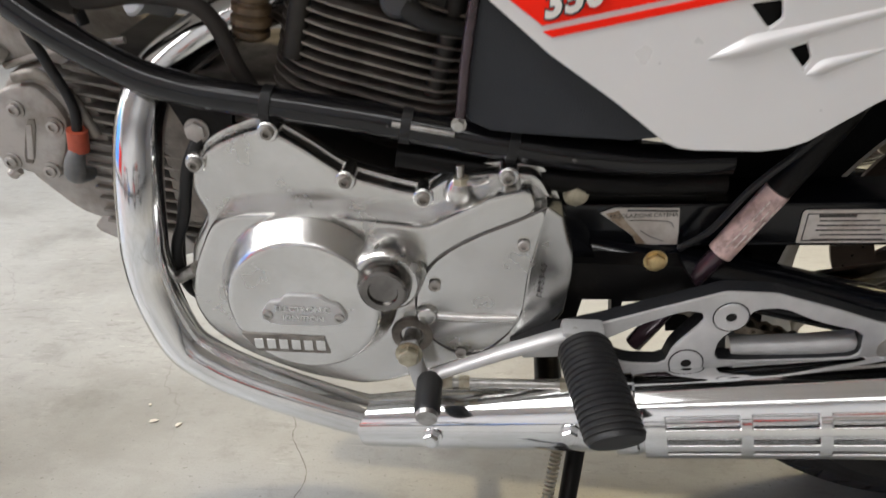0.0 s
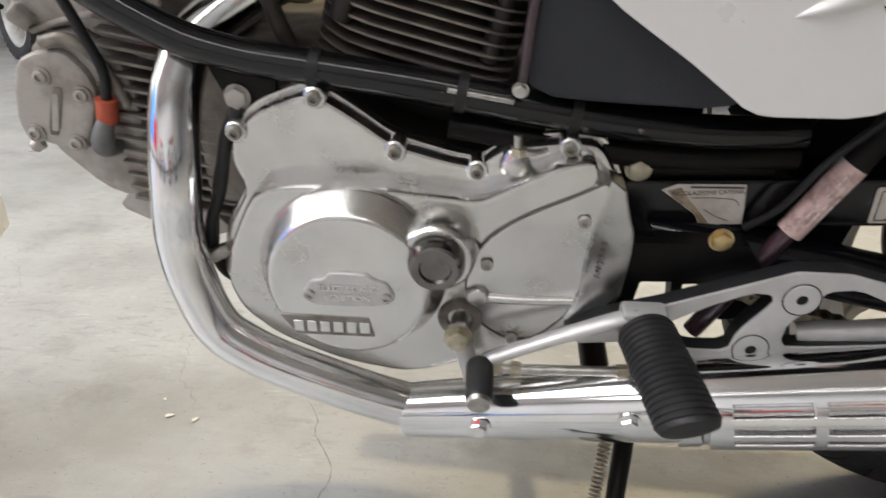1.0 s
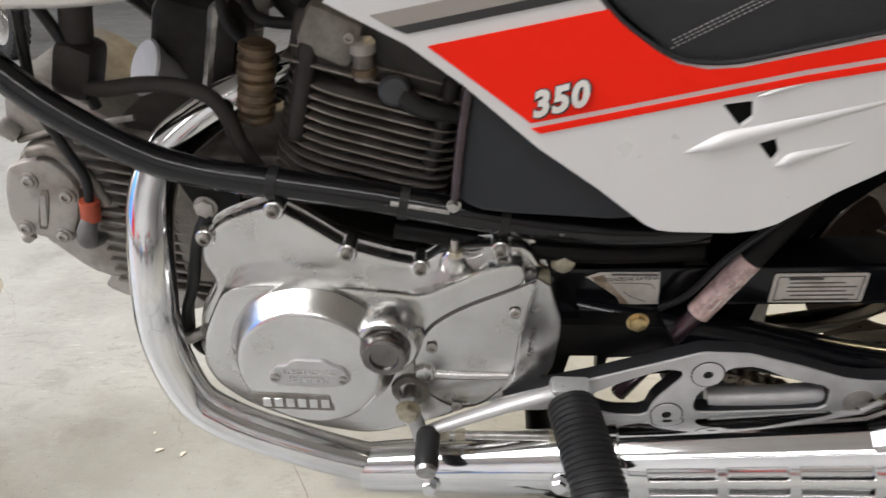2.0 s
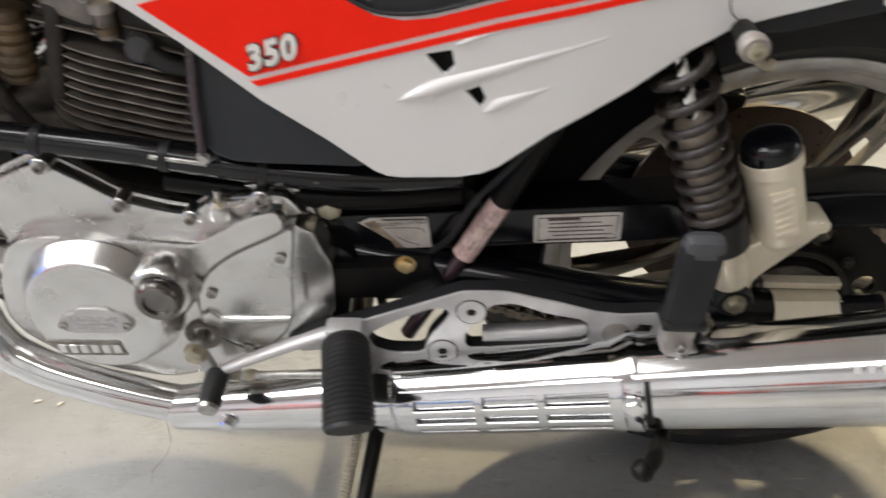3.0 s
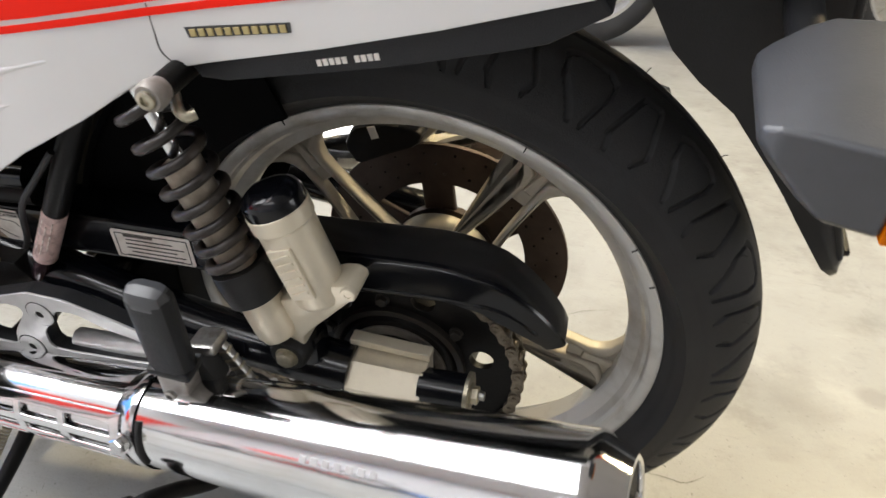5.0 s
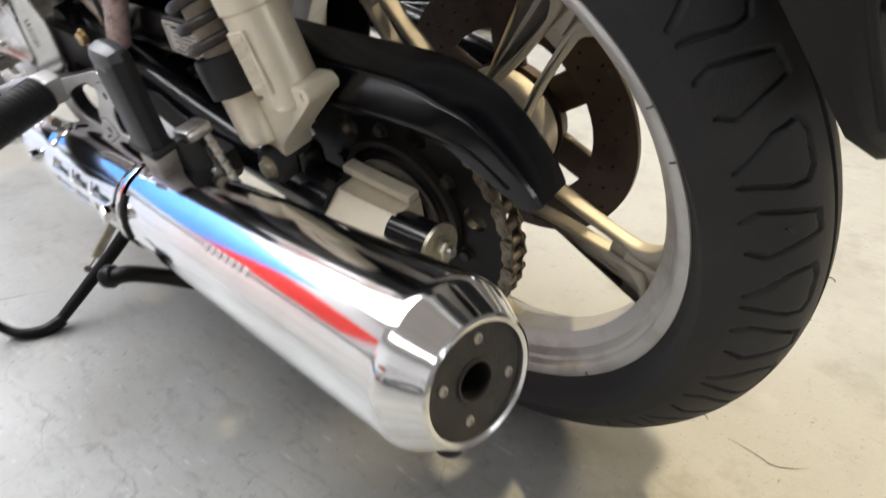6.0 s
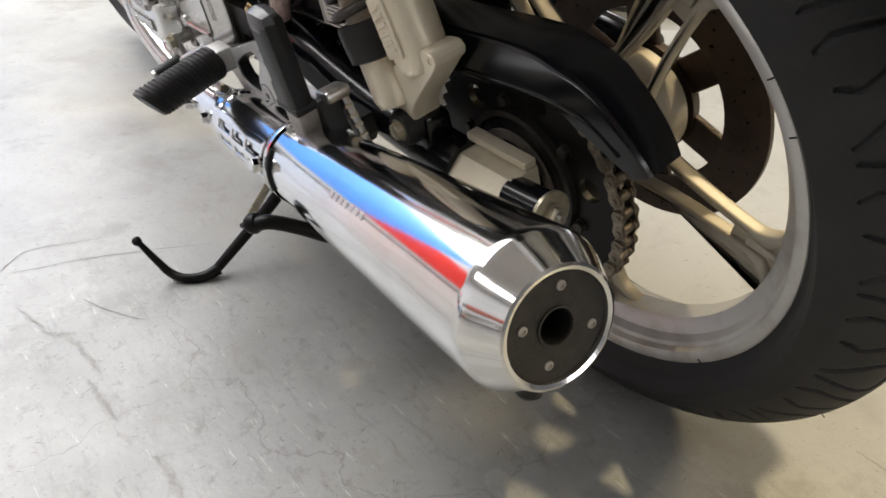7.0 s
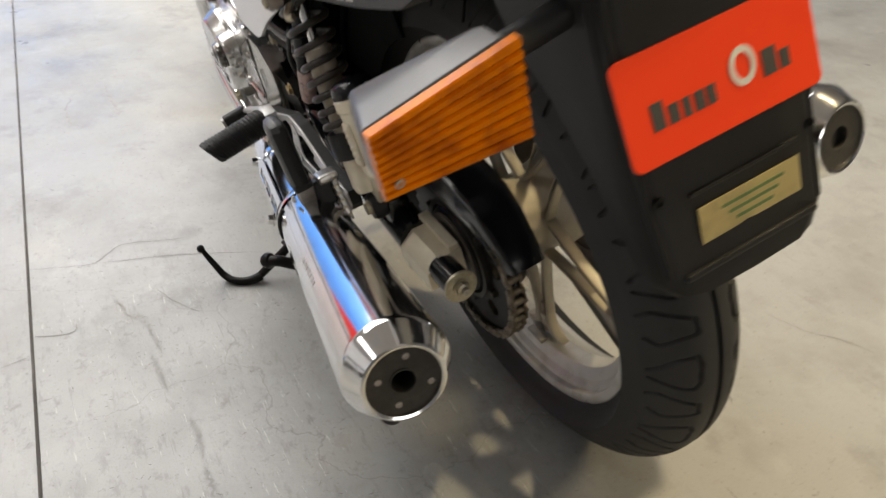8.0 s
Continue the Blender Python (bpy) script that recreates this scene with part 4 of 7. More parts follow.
part("oil_channel", tube([(-0.604, -0.171, 0.380), (-0.607, -0.172, 0.365), (-0.617, -0.172, 0.349), (-0.631, -0.171, 0.336)], lambda t: 0.0075 * (1 - 0.75 * t), 12), POLISHED, cover)
spr = [(-0.4773, 0.4697), (-0.5000, 0.4569), (-0.5294, 0.4426), (-0.5506, 0.4297), (-0.5677, 0.4149), (-0.5807, 0.3923), (-0.5834, 0.3691), (-0.5798, 0.3492), (-0.5666, 0.3312), (-0.5450, 0.3190), (-0.5226, 0.3240), (-0.5033, 0.3444), (-0.4930, 0.3649), (-0.4893, 0.4068), (-0.4836, 0.4354)]
sprc = part("sprocket_cover", sheet(rounded(spr, 1), -0.1722, 0.02, bevel=0.0012), POLISHED, engine, "polished alloy front sprocket cover", 42)
part("cover_seam", tube([(x, -0.1712, z) for x, z in spr[:12]], 0.0011, 6), INK, sprc, "thin dark seam round the sprocket cover")
part("cover_edge", sheet([(-0.4773, 0.4697), (-0.4836, 0.4354), (-0.4893, 0.4068), (-0.4930, 0.3649), (-0.5033, 0.3444), (-0.5226, 0.3240), (-0.4760, 0.3250), (-0.4555, 0.3589), (-0.4511, 0.3980), (-0.4517, 0.4164), (-0.4572, 0.4341), (-0.4636, 0.4573)], -0.1712, 0.03, bevel=0.002, bend=lambda x, z: max(0, x + 0.4920 + 0.10 * (0.40 - z)) * 0.34, step=0.012), POLISHED, sprc, "sloping rear edge with cast gear marks", 42)
lettering("gear_marks", "1-N-2-3-4-5", 0.0072, INK, sprc, Matrix.Translation((-0.4772, -0.1678, 0.3980)) @ Matrix.Rotation(radians(-85), 4, "Y") @ SIDE @ Matrix.Rotation(radians(-18), 4, "X"), 0.0003)
part("cover_rib", tube([(-0.574, -0.1720, 0.361), (-0.536, -0.1722, 0.3600), (-0.497, -0.1720, 0.361)], lambda t: 0.0048 - 0.0012 * t, 10), POLISHED, sprc)
part("cover_boss", lathe([(0, 0.011), (0.006, 0.009), (0.008, 0.006)], (-0.574, -0.1705, 0.363), (0, -1, 0), 20), POLISHED, sprc)
for p in ((-0.6985, -0.151, 0.5210), (-0.7626, -0.151, 0.4920), (-0.6398, -0.151, 0.4795), (-0.5766, -0.151, 0.4650), (-0.5078, -0.153, 0.4868)):
    part("bolt_boss", lathe([(-0.02, 0.0086), (0.001, 0.0086), (0.002, 0.0076)], p, (0, -1, 0), 24), POLISHED, cover)
    screw(cover, (p[0], p[1] - 0.002, p[2]), "socket", 0.0052, 0.004, HEAD_GREY)
for p in ((-0.567, -0.1735, 0.394), (-0.494, -0.1735, 0.436)):
    screw(sprc, p, "socket", 0.0050, 0.003, CAST)
screw(sprc, (-0.545, -0.1735, 0.322), "socket", 0.0048, 0.003, CAST)
# filler with its cable and lever on top of the cover
part("clutch_boss", lathe([(0, 0.0135), (0.006, 0.013), (0.010, 0.0105), (0.016, 0.007), (0.018, 0.004)], (-0.548, -0.146, 0.468), (0, -0.25, 0.97), 24), POLISHED, cover)
part("clutch_cable", tube([(-0.5465, -0.152, 0.484), (-0.5467, -0.150, 0.4945)], 0.0034, 10), STEEL, cover)
part("clutch_nut", lathe([(0, 0.0070), (0.006, 0.0070)], (-0.5455, -0.153, 0.480), (0, 0.05, 1), 6), ZINC, cover)
part("clutch_arm", tube([(-0.5455, -0.154, 0.4835), (-0.5330, -0.156, 0.4825), (-0.5240, -0.154, 0.4850)], 0.0026, 8), STEEL, cover)
# badge and raised name plate
badge = [(-0.7121, 0.3765), (-0.7036, 0.3895), (-0.6941, 0.3905), (-0.6877, 0.3975), (-0.6602, 0.3965), (-0.6527, 0.3905), (-0.6443, 0.3885), (-0.6368, 0.3745), (-0.6474, 0.3665), (-0.7036, 0.3655)]
bd = part("badge", sheet(rounded(badge, 1), -0.1995, 0.006, bevel=0.0012), SATIN, cover, "small cast alloy ignition badge with two screws")
lettering("badge_text", "ELECTRONIC", 0.0080, POLISHED, bd, Matrix.Translation((-0.675, -0.1998, 0.3838)) @ SIDE, 0.0007, 0.0002)
lettering("badge_text", "IGNITION", 0.0080, POLISHED, bd, Matrix.Translation((-0.675, -0.1998, 0.3745)) @ SIDE, 0.0007, 0.0002)
for x, z in ((-0.7055, 0.3770), (-0.6445, 0.3760)):
    screw(bd, (x, -0.1995, z), "socket", 0.0045, 0.0025, STEEL)
np_plate = part("name_plate", sheet([(-0.7325, 0.3545), (-0.6600, 0.3530), (-0.6560, 0.3350), (-0.7200, 0.3355)], -0.1980, 0.004, bevel=0.0008), HEAD_GREY, cover, "cast name plate with raised bars")
for k in range(6):
    part("raised_bar", block((0.0080, 0.0016, 0.0108), Matrix.Translation((-0.7175 + 0.0108 * k, -0.1985, 0.3447)), 0.0006), POLISHED, np_plate)
# gear shaft and linkage
part("shaft_seal", ring([(0, 0.019), (0.003, 0.018), (0.003, 0.011), (0, 0.010)], (-0.588, -0.170, 0.338), (0, -1, 0), 32), FIN, cover)
shift = new("gear_linkage")
shift.parent = bike
tagged(shift, "steel gear lever, rod and rubber-covered toe pedal")
part("gear_shaft", tube([(-0.588, -0.165, 0.338), (-0.588, -0.203, 0.338)], 0.0075, 16, smooth=False), STEEL, shift)
screw(shift, (-0.588, -0.196, 0.338), "hex", 0.0095, 0.009, ZINC)
part("gear_crank", block((0.016, 0.008, 0.062), Matrix.Translation((-0.582, -0.193, 0.318)) @ Matrix.Rotation(radians(-14), 4, "Y"), 0.003), SATIN, shift)
part("lever_arm", tube([(-0.572, -0.200, 0.315), (-0.556, -0.200, 0.323), (-0.515, -0.197, 0.340), (-0.470, -0.192, 0.3555), (-0.450, -0.188, 0.3590)], lambda t: 0.0062 + 0.003 * t, 14, squash=0.7), SATIN, shift, "cast alloy gear lever arm")
part("link_rod", tube([(-0.565, -0.196, 0.306), (-0.452, -0.196, 0.309)], 0.0042, 12, smooth=False), STEEL, shift)
for x in (-0.560, -0.545, -0.458):
    part("rod_nut", lathe([(0, 0.0065), (0.009, 0.0065)], (x, -0.196, 0.3062 + 0.024 * (x + 0.565)), (1, 0, 0.027), 6), ZINC, shift)
bm = lathe([(0, 0.0095), (0.004, 0.0112), (0.036, 0.0112), (0.040, 0.0095)], (-0.570, -0.202, 0.316), (0.02, -0.985, -0.12), 20)
part("toe_rubber", bm, RUBBER, shift, "ribbed black toe rubber")
part("pedal_end", lathe([(0, 0.0098), (0.004, 0.009)], (-0.5692, -0.2415, 0.3112), (0.02, -0.985, -0.12), 16), STEEL, shift)

# --- upright cylinder ---
cyl = new("rear_cylinder")
cyl.parent = bike
tagged(cyl, "dusty dark upright cylinder with thin cooling fins")
TILT = Matrix.Translation((-0.618, 0, 0.585)) @ Matrix.Rotation(radians(15), 4, "Y")
# Barrel and head coloured near black, as the shade between the fins.
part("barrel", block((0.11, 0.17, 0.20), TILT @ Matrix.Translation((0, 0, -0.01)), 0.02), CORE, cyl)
finshape = rounded([(-0.082, -0.080), (-0.050, -0.116), (0.060, -0.116), (0.082, -0.098), (0.082, 0.098), (0.060, 0.116), (-0.050, 0.116), (-0.082, 0.080)], 2)
for k in range(11):
    z = -0.076 + 0.0092 * k
    bm = sheet(finshape, 0, 0.0019, bevel=0.0)
    bm.transform(TILT @ Matrix.Translation((0, 0, z)) @ Matrix.Rotation(radians(90), 4, "X"))
    part("fin", bm, FIN, cyl, sharp=50)
head = part("cylinder_head", block((0.154, 0.212, 0.052), TILT @ Matrix.Translation((0.0, 0.0, 0.052)), 0.010), CORE, cyl, "cylinder head, coloured dark as the shade between its fins")
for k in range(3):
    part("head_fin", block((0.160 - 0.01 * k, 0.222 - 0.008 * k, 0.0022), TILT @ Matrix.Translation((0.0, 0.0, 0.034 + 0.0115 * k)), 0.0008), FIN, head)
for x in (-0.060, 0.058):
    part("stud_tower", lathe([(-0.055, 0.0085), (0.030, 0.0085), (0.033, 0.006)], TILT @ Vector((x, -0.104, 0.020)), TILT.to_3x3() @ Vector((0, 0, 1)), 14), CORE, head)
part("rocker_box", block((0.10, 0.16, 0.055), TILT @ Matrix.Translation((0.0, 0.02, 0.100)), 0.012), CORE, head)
part("valve_cover", block((0.050, 0.040, 0.042), Matrix.Translation((-0.646, -0.092, 0.655)) @ Matrix.Rotation(radians(24), 4, "Y"), 0.010), HEAD_GREY, cyl, "grey cast valve cover")
part("plug_tube", tube([(-0.6195, -0.112, 0.622), (-0.6195, -0.112, 0.646)], 0.0085, 16, smooth=False), FIN, cyl)
part("plug_collar", lathe([(0, 0.0105), (0.006, 0.0105)], (-0.6195, -0.112, 0.626), (0, 0, 1), 16), BRONZE, cyl)
part("tube_cap", lathe([(0, 0.0105), (0.008, 0.0105), (0.011, 0.008)], (-0.6195, -0.112, 0.644), (0, 0, 1), 16), CAST, cyl)
part("plug_cap", lathe([(-0.02, 0.011), (0.000, 0.0135), (0.008, 0.0130), (0.011, 0.010)], (-0.5965, -0.108, 0.612), (0.1, -0.95, 0.2), 22), GREY_PLASTIC, cyl, "dark grey spark plug cap")
part("plug_boot", tube([(-0.590, -0.112, 0.608), (-0.572, -0.116, 0.598), (-0.545, -0.114, 0.592)], lambda t: 0.0095 - 0.003 * t, 14), RUBBER, cyl, "black rubber plug boot")
for x, z in ((-0.628, 0.658),):
    screw(cyl, (x, -0.118, z), "socket", 0.0045, 0.004, CAST)
duct = part("intake_duct", block((0.085, 0.11, 0.085), Matrix.Translation((-0.785, 0.01, 0.622)) @ Matrix.Rotation(radians(15), 4, "Y"), 0.02), CORE, bike, "dark rubber intake duct below the tank")
part("duct_band", block((0.012, 0.116, 0.090), Matrix.Translation((-0.768, 0.01, 0.618)) @ Matrix.Rotation(radians(15), 4, "Y"), 0.018), STEEL, duct)
part("bell_mouth", lathe([(-0.01, 0.016), (0.01, 0.019), (0.022, 0.026), (0.024, 0.024)], (-0.812, -0.040, 0.598), (-0.5, -0.5, 0.4), 24), SATIN, duct)
# inlet side: corrugated boot, hoses, carburettor
prof = [(0.0, 0.0120)]
for k in range(7):
    s, w = 0.0098 * k, 0.0005 * (k % 3)
    prof += [(s + 0.0010, 0.0125 + w), (s + 0.0024, 0.0152 + w), (s + 0.0072, 0.0152 + w), (s + 0.0088, 0.0128)]
part("ribbed_boot", lathe(prof + [(0.0690, 0.0118)], (-0.7065, -0.10, 0.648), (-0.165, 0, -0.986), 24), BRONZE, bike, "brown ribbed rubber boot", 60)
part("breather_hose", tube([(-0.868, -0.10, 0.612), (-0.838, -0.112, 0.6115), (-0.803, -0.112, 0.6160), (-0.772, -0.112, 0.6140), (-0.7500, -0.112, 0.6060), (-0.738, -0.112, 0.5880), (-0.7293, -0.112, 0.5612), (-0.716, -0.108, 0.530)], 0.0068, 16), HOSE, bike, "dusty black breather hose")
carb = part("carburettor", block((0.06, 0.08, 0.075), Matrix.Translation((-0.745, 0.03, 0.680)), 0.012), CAST, bike, "grey cast carburettor")
part("carb_cap", lathe([(0, 0.026), (0.02, 0.026), (0.028, 0.018)], (-0.745, 0.03, 0.71), (0, 0, 1), 24), CAST, carb)
part("float_bowl", lathe([(0, 0.024), (0.025, 0.022), (0.03, 0.012)], (-0.752, 0.02, 0.65), (0, 0, -1), 20), CAST, carb)
part("intake_pipe", tube([(-0.73, 0.03, 0.680), (-0.71, 0.02, 0.665), (-0.68, 0.0, 0.645), (-0.65, 0.0, 0.63)], 0.024, 18), RUBBER, bike)
for k, (a, b, c) in enumerate((((-0.745, -0.06, 0.69), (-0.735, -0.075, 0.65), (-0.70, -0.07, 0.62)), ((-0.725, -0.05, 0.70), (-0.715, -0.07, 0.66), (-0.66, -0.08, 0.655)),
                               ((-0.90, -0.09, 0.70), (-0.865, -0.105, 0.65), (-0.855, -0.10, 0.59)), ((-0.70, -0.06, 0.70), (-0.672, -0.08, 0.675), (-0.62, -0.09, 0.665)))):
    part("cable", tube([a, b, c], 0.005, 10), RUBBER, bike)
coil = part("hose_joint", block((0.035, 0.04, 0.05), Matrix.Translation((-0.862, -0.095, 0.625)) @ Matrix.Rotation(radians(20), 4, "Y"), 0.01), HOSE, bike, "dusty moulded hose joint")
part("joint_neck", tube([(-0.858, -0.095, 0.645), (-0.848, -0.095, 0.69)], 0.013, 14, smooth=False), HOSE, coil)

# --- forward cylinder ---
fwd = new("front_cylinder")
fwd.parent = bike
fwd.location = (0.030, -0.024, 0.014)
tagged(fwd, "dirty grey cast forward cylinder head with fins and bolted cover")
plate = [(-1.0084, 0.4827), (-1.0139, 0.4542), (-1.0096, 0.4399), (-0.9839, 0.4297), (-0.9575, 0.4289), (-0.9445, 0.4508), (-0.9330, 0.4819), (-0.9391, 0.5000), (-0.9547, 0.5180), (-0.9785, 0.5166), (-0.9990, 0.5076)]
part("head_casting", sheet(rounded([(-1.006, 0.475), (-0.985, 0.525), (-0.945, 0.535), (-0.905, 0.505), (-0.900, 0.385), (-0.925, 0.374), (-0.955, 0.386), (-0.995, 0.428)], 1), -0.054, 0.17, bevel=0.008), CAST, fwd)
hc = part("head_cover", sheet(rounded(plate, 1), -0.062, 0.03, bevel=0.006), CAST, fwd, "grey cast head cover with four bolts")
for p in ((-0.9783, -0.060, 0.4958), (-0.9464, -0.060, 0.4801), (-0.9979, -0.060, 0.4440), (-0.9625, -0.060, 0.4353)):
    part("bolt_boss", lathe([(-0.01, 0.0092), (0.004, 0.0085)], p, (0, -1, 0), 20), CAST, hc)
    screw(hc, (p[0], -0.0645, p[2]), "socket", 0.0058, 0.003, CAST)
part("cover_recess", sheet(rounded([(-0.9717, 0.4860), (-0.9617, 0.4863), (-0.9768, 0.4419), (-0.9869, 0.4427)], 1), -0.0632, 0.003, bevel=0.0008), FIN, hc)
part("cover_recess_rim", sheet([(-0.9727, 0.4816), (-0.9667, 0.4819), (-0.9758, 0.4464), (-0.9819, 0.4470)], -0.0640, 0.003, bevel=0.0008), CAST, hc)
part("belt_casting", sheet(rounded([(-1.00, 0.525), (-0.982, 0.590), (-0.945, 0.592), (-0.878, 0.540), (-0.862, 0.49), (-0.905, 0.51), (-0.945, 0.535)], 1), -0.045, 0.14, bevel=0.008), CAST, fwd)
part("casting_rib", tube([(-0.985, -0.047, 0.530), (-0.93, -0.049, 0.545), (-0.868, -0.049, 0.555)], 0.003, 8), CAST, fwd)
for k in range(-5, 10):
    z = 0.480 - 0.0120 * k
    bm = block((0.100 + 0.006 * min(0, k), 0.150, 0.0034), Matrix.Translation((-0.884 + 0.001 * k, 0.015, z)) @ Matrix.Rotation(radians(10), 4, "Y"), 0.0012)
    part("fin", bm, HEAD_GREY, fwd)
part("fin_core", block((0.09, 0.11, 0.19), Matrix.Translation((-0.868, 0.015, 0.45)) @ Matrix.Rotation(radians(11), 4, "Y"), 0.01), CORE, fwd)
part("plug_cap", tube([(-0.925, -0.070, 0.464), (-0.929, -0.076, 0.450), (-0.934, -0.070, 0.436), (-0.928, -0.055, 0.430)], lambda t: 0.0065 + 0.003 * math.sin(math.pi * t), 14), material("grey_rubber", (0.15, 0.15, 0.15), 0.5, 0, (0.10, 0.098, 0.095), 40), fwd, "grey rubber plug cap")
part("plug_sleeve", tube([(-0.9215, -0.070, 0.480), (-0.925, -0.070, 0.460)], 0.0092, 16, smooth=False), ORANGE_HT, fwd, "faded orange plug sleeve")
part("plug_lead", tube([(-0.9215, -0.070, 0.479), (-0.919, -0.070, 0.505), (-0.928, -0.075, 0.545), (-0.935, -0.08, 0.585), (-0.925, -0.08, 0.66)], 0.0045, 10), RUBBER, fwd)
part("lower_shield", sheet(rounded([(-0.945, 0.368), (-0.93, 0.385), (-0.86, 0.372), (-0.835, 0.345), (-0.86, 0.338), (-0.91, 0.350)], 1), -0.055, 0.13, bevel=0.003), CAST, fwd)
part("head_knob", lathe([(0, 0.006), (0.008, 0.006), (0.010, 0.004)], (-1.000, -0.055, 0.432), (-0.8, -0.3, -0.5), 16), CAST, fwd)
part("top_knob", lathe([(0, 0.009), (0.014, 0.009), (0.018, 0.006)], (-0.985, -0.045, 0.536), (-0.6, -0.3, 0.7), 16), CAST, fwd)
part("cover_lip", tube([(-0.972, -0.058, 0.524), (-0.948, -0.060, 0.527), (-0.925, -0.060, 0.508), (-0.910, -0.060, 0.470)], 0.0055, 10), FIN, fwd)
part("barrel_mouth", block((0.12, 0.16, 0.15), Matrix.Translation((-0.795, 0.02, 0.45)), 0.01), FIN, fwd)
part("wiring_loom", tube([(-0.748, -0.12, 0.53), (-0.772, -0.14, 0.49), (-0.785, -0.145, 0.44), (-0.800, -0.145, 0.40), (-0.798, -0.14, 0.36), (-0.78, -0.135, 0.34)], 0.0052, 10), RUBBER, bike, "black wiring loom beside the cover")
part("loom_branch", tube([(-0.752, -0.125, 0.52), (-0.780, -0.135, 0.47), (-0.796, -0.135, 0.42), (-0.808, -0.13, 0.36)], 0.004, 10), RUBBER, bike)
part("oil_switch", tube([(-0.783, -0.152, 0.388), (-0.800, -0.152, 0.378)], 0.006, 10, smooth=False), STEEL, bike)

# --- exhaust: header pipe, collector, silencer ---
exhaust = new("left_exhaust")
exhaust.parent = bike
tagged(exhaust, "mirror-bright chromed exhaust pipe and silencer")
part("header_pipe", tube([(-0.690, -0.040, 0.604), (-0.740, -0.066, 0.588), (-0.778, -0.084, 0.568), (-0.803, -0.102, 0.548), (-0.814, -0.122, 0.520), (-0.8155, -0.143, 0.486), (-0.817, -0.158, 0.440), (-0.820, -0.161, 0.404), (-0.814, -0.168, 0.366), (-0.797, -0.175, 0.323),
                          (-0.772, -0.179, 0.303), (-0.743, -0.181, 0.288), (-0.699, -0.182, 0.270), (-0.660, -0.181, 0.2545), (-0.625, -0.179, 0.242)], 0.0202, 28, 10), CHROME, exhaust, "chromed header pipe bending under the engine")
SIL0, SIL1 = Vector((-0.636, -0.179, 0.2385)), Vector((0.222, -0.2625, 0.411))
SIL = (SIL1 - SIL0).normalized()
SLEN = (SIL1 - SIL0).length


def silencer_body(sign):
    flip = Matrix.Diagonal((1, sign, 1, 1))
    prof = [(0.0, 0.0195), (0.001, 0.0235), (0.004, 0.0245), (0.10, 0.0285), (0.20, 0.0325), (0.232, 0.0335), (0.233, 0.0365), (0.250, 0.0365), (0.252, 0.0345), (0.40, 0.0375),
            (0.455, 0.039), (0.462, 0.0405), (0.478, 0.0430), (0.56, 0.0455), (0.68, 0.0488), (SLEN - 0.028, 0.0526), (SLEN - 0.0245, 0.0525), (SLEN - 0.0215, 0.0516), (SLEN - 0.0185, 0.0500), (SLEN - 0.004, 0.0420), (SLEN + 0.001, 0.0395),
            (SLEN + 0.002, 0.0375), (SLEN + 0.001, 0.0350), (SLEN - 0.002, 0.0345), (SLEN - 0.012, 0.0340), (SLEN - 0.012, 0.0130), (SLEN - 0.070, 0.0128), (SLEN - 0.070, 0.001)]
    bm = lathe(prof, SIL0, SIL, 64)
    if sign < 0:
        bm.transform(flip)
        bmesh.ops.recalc_face_normals(bm, faces=bm.faces)
    return bm


silencer = part("silencer", silencer_body(1), CHROME, exhaust, "chromed megaphone silencer", 30)
part("end_plate", ring([(SLEN - 0.010, 0.0346), (SLEN - 0.0025, 0.0346), (SLEN - 0.0020, 0.033), (SLEN - 0.0020, 0.0126), (SLEN - 0.010, 0.0124)], SIL0, SIL, 48), SILENCER_BLACK, silencer, "sooty black end plate with four screws")
part("outlet", ring([(SLEN - 0.066, 0.0122), (SLEN - 0.0025, 0.0122), (SLEN - 0.0025, 0.0112), (SLEN - 0.066, 0.0112)], SIL0, SIL, 32), HOLE, silencer)
part("outlet_lip", ring([(SLEN - 0.003, 0.0130), (SLEN - 0.0008, 0.0128), (SLEN - 0.0008, 0.0114), (SLEN - 0.003, 0.0112)], SIL0, SIL, 40), SILENCER_BLACK, silencer)
for p in ((0.219, -0.253, 0.434), (0.215, -0.283, 0.420), (0.227, -0.240, 0.399), (0.226, -0.274, 0.390)):
    q = Vector(p)
    q = SIL0 + SIL * (SLEN - 0.002) + ((q - SIL1) - SIL * (q - SIL1).dot(SIL))
    screw(silencer, q, "socket", 0.0031, 0.0012, CAST, SIL, "rivet")
part("drain_stub", lathe([(0, 0.009), (0.008, 0.009), (0.011, 0.006)], (0.213, -0.280, 0.3735), (0.0, -0.45, -0.89), 18), RUBBER, silencer)


def on_silencer(s, deg, lift=0.0):
    """A point of the silencer's skin: s along it, deg from its outer side towards the top."""
    side = SIL.cross(Vector((0, 0, 1))).normalized()          # towards -y
    side = side if side.y < 0 else -side
    up = SIL.cross(side).normalized()
    up = up if up.z > 0 else -up
    a = radians(deg)
    ks = [(0.0, 0.0245), (0.10, 0.0285), (0.20, 0.0325), (0.233, 0.0365), (0.252, 0.0345), (0.40, 0.0375), (0.455, 0.039), (0.478, 0.0430), (0.56, 0.0455), (0.68, 0.0488), (0.86, 0.0526)]
    r = float(np.interp(s, [k[0] for k in ks], [k[1] for k in ks])) + lift
    out = side * math.cos(a) + up * math.sin(a)
    return SIL0 + SIL * s + out * r, out


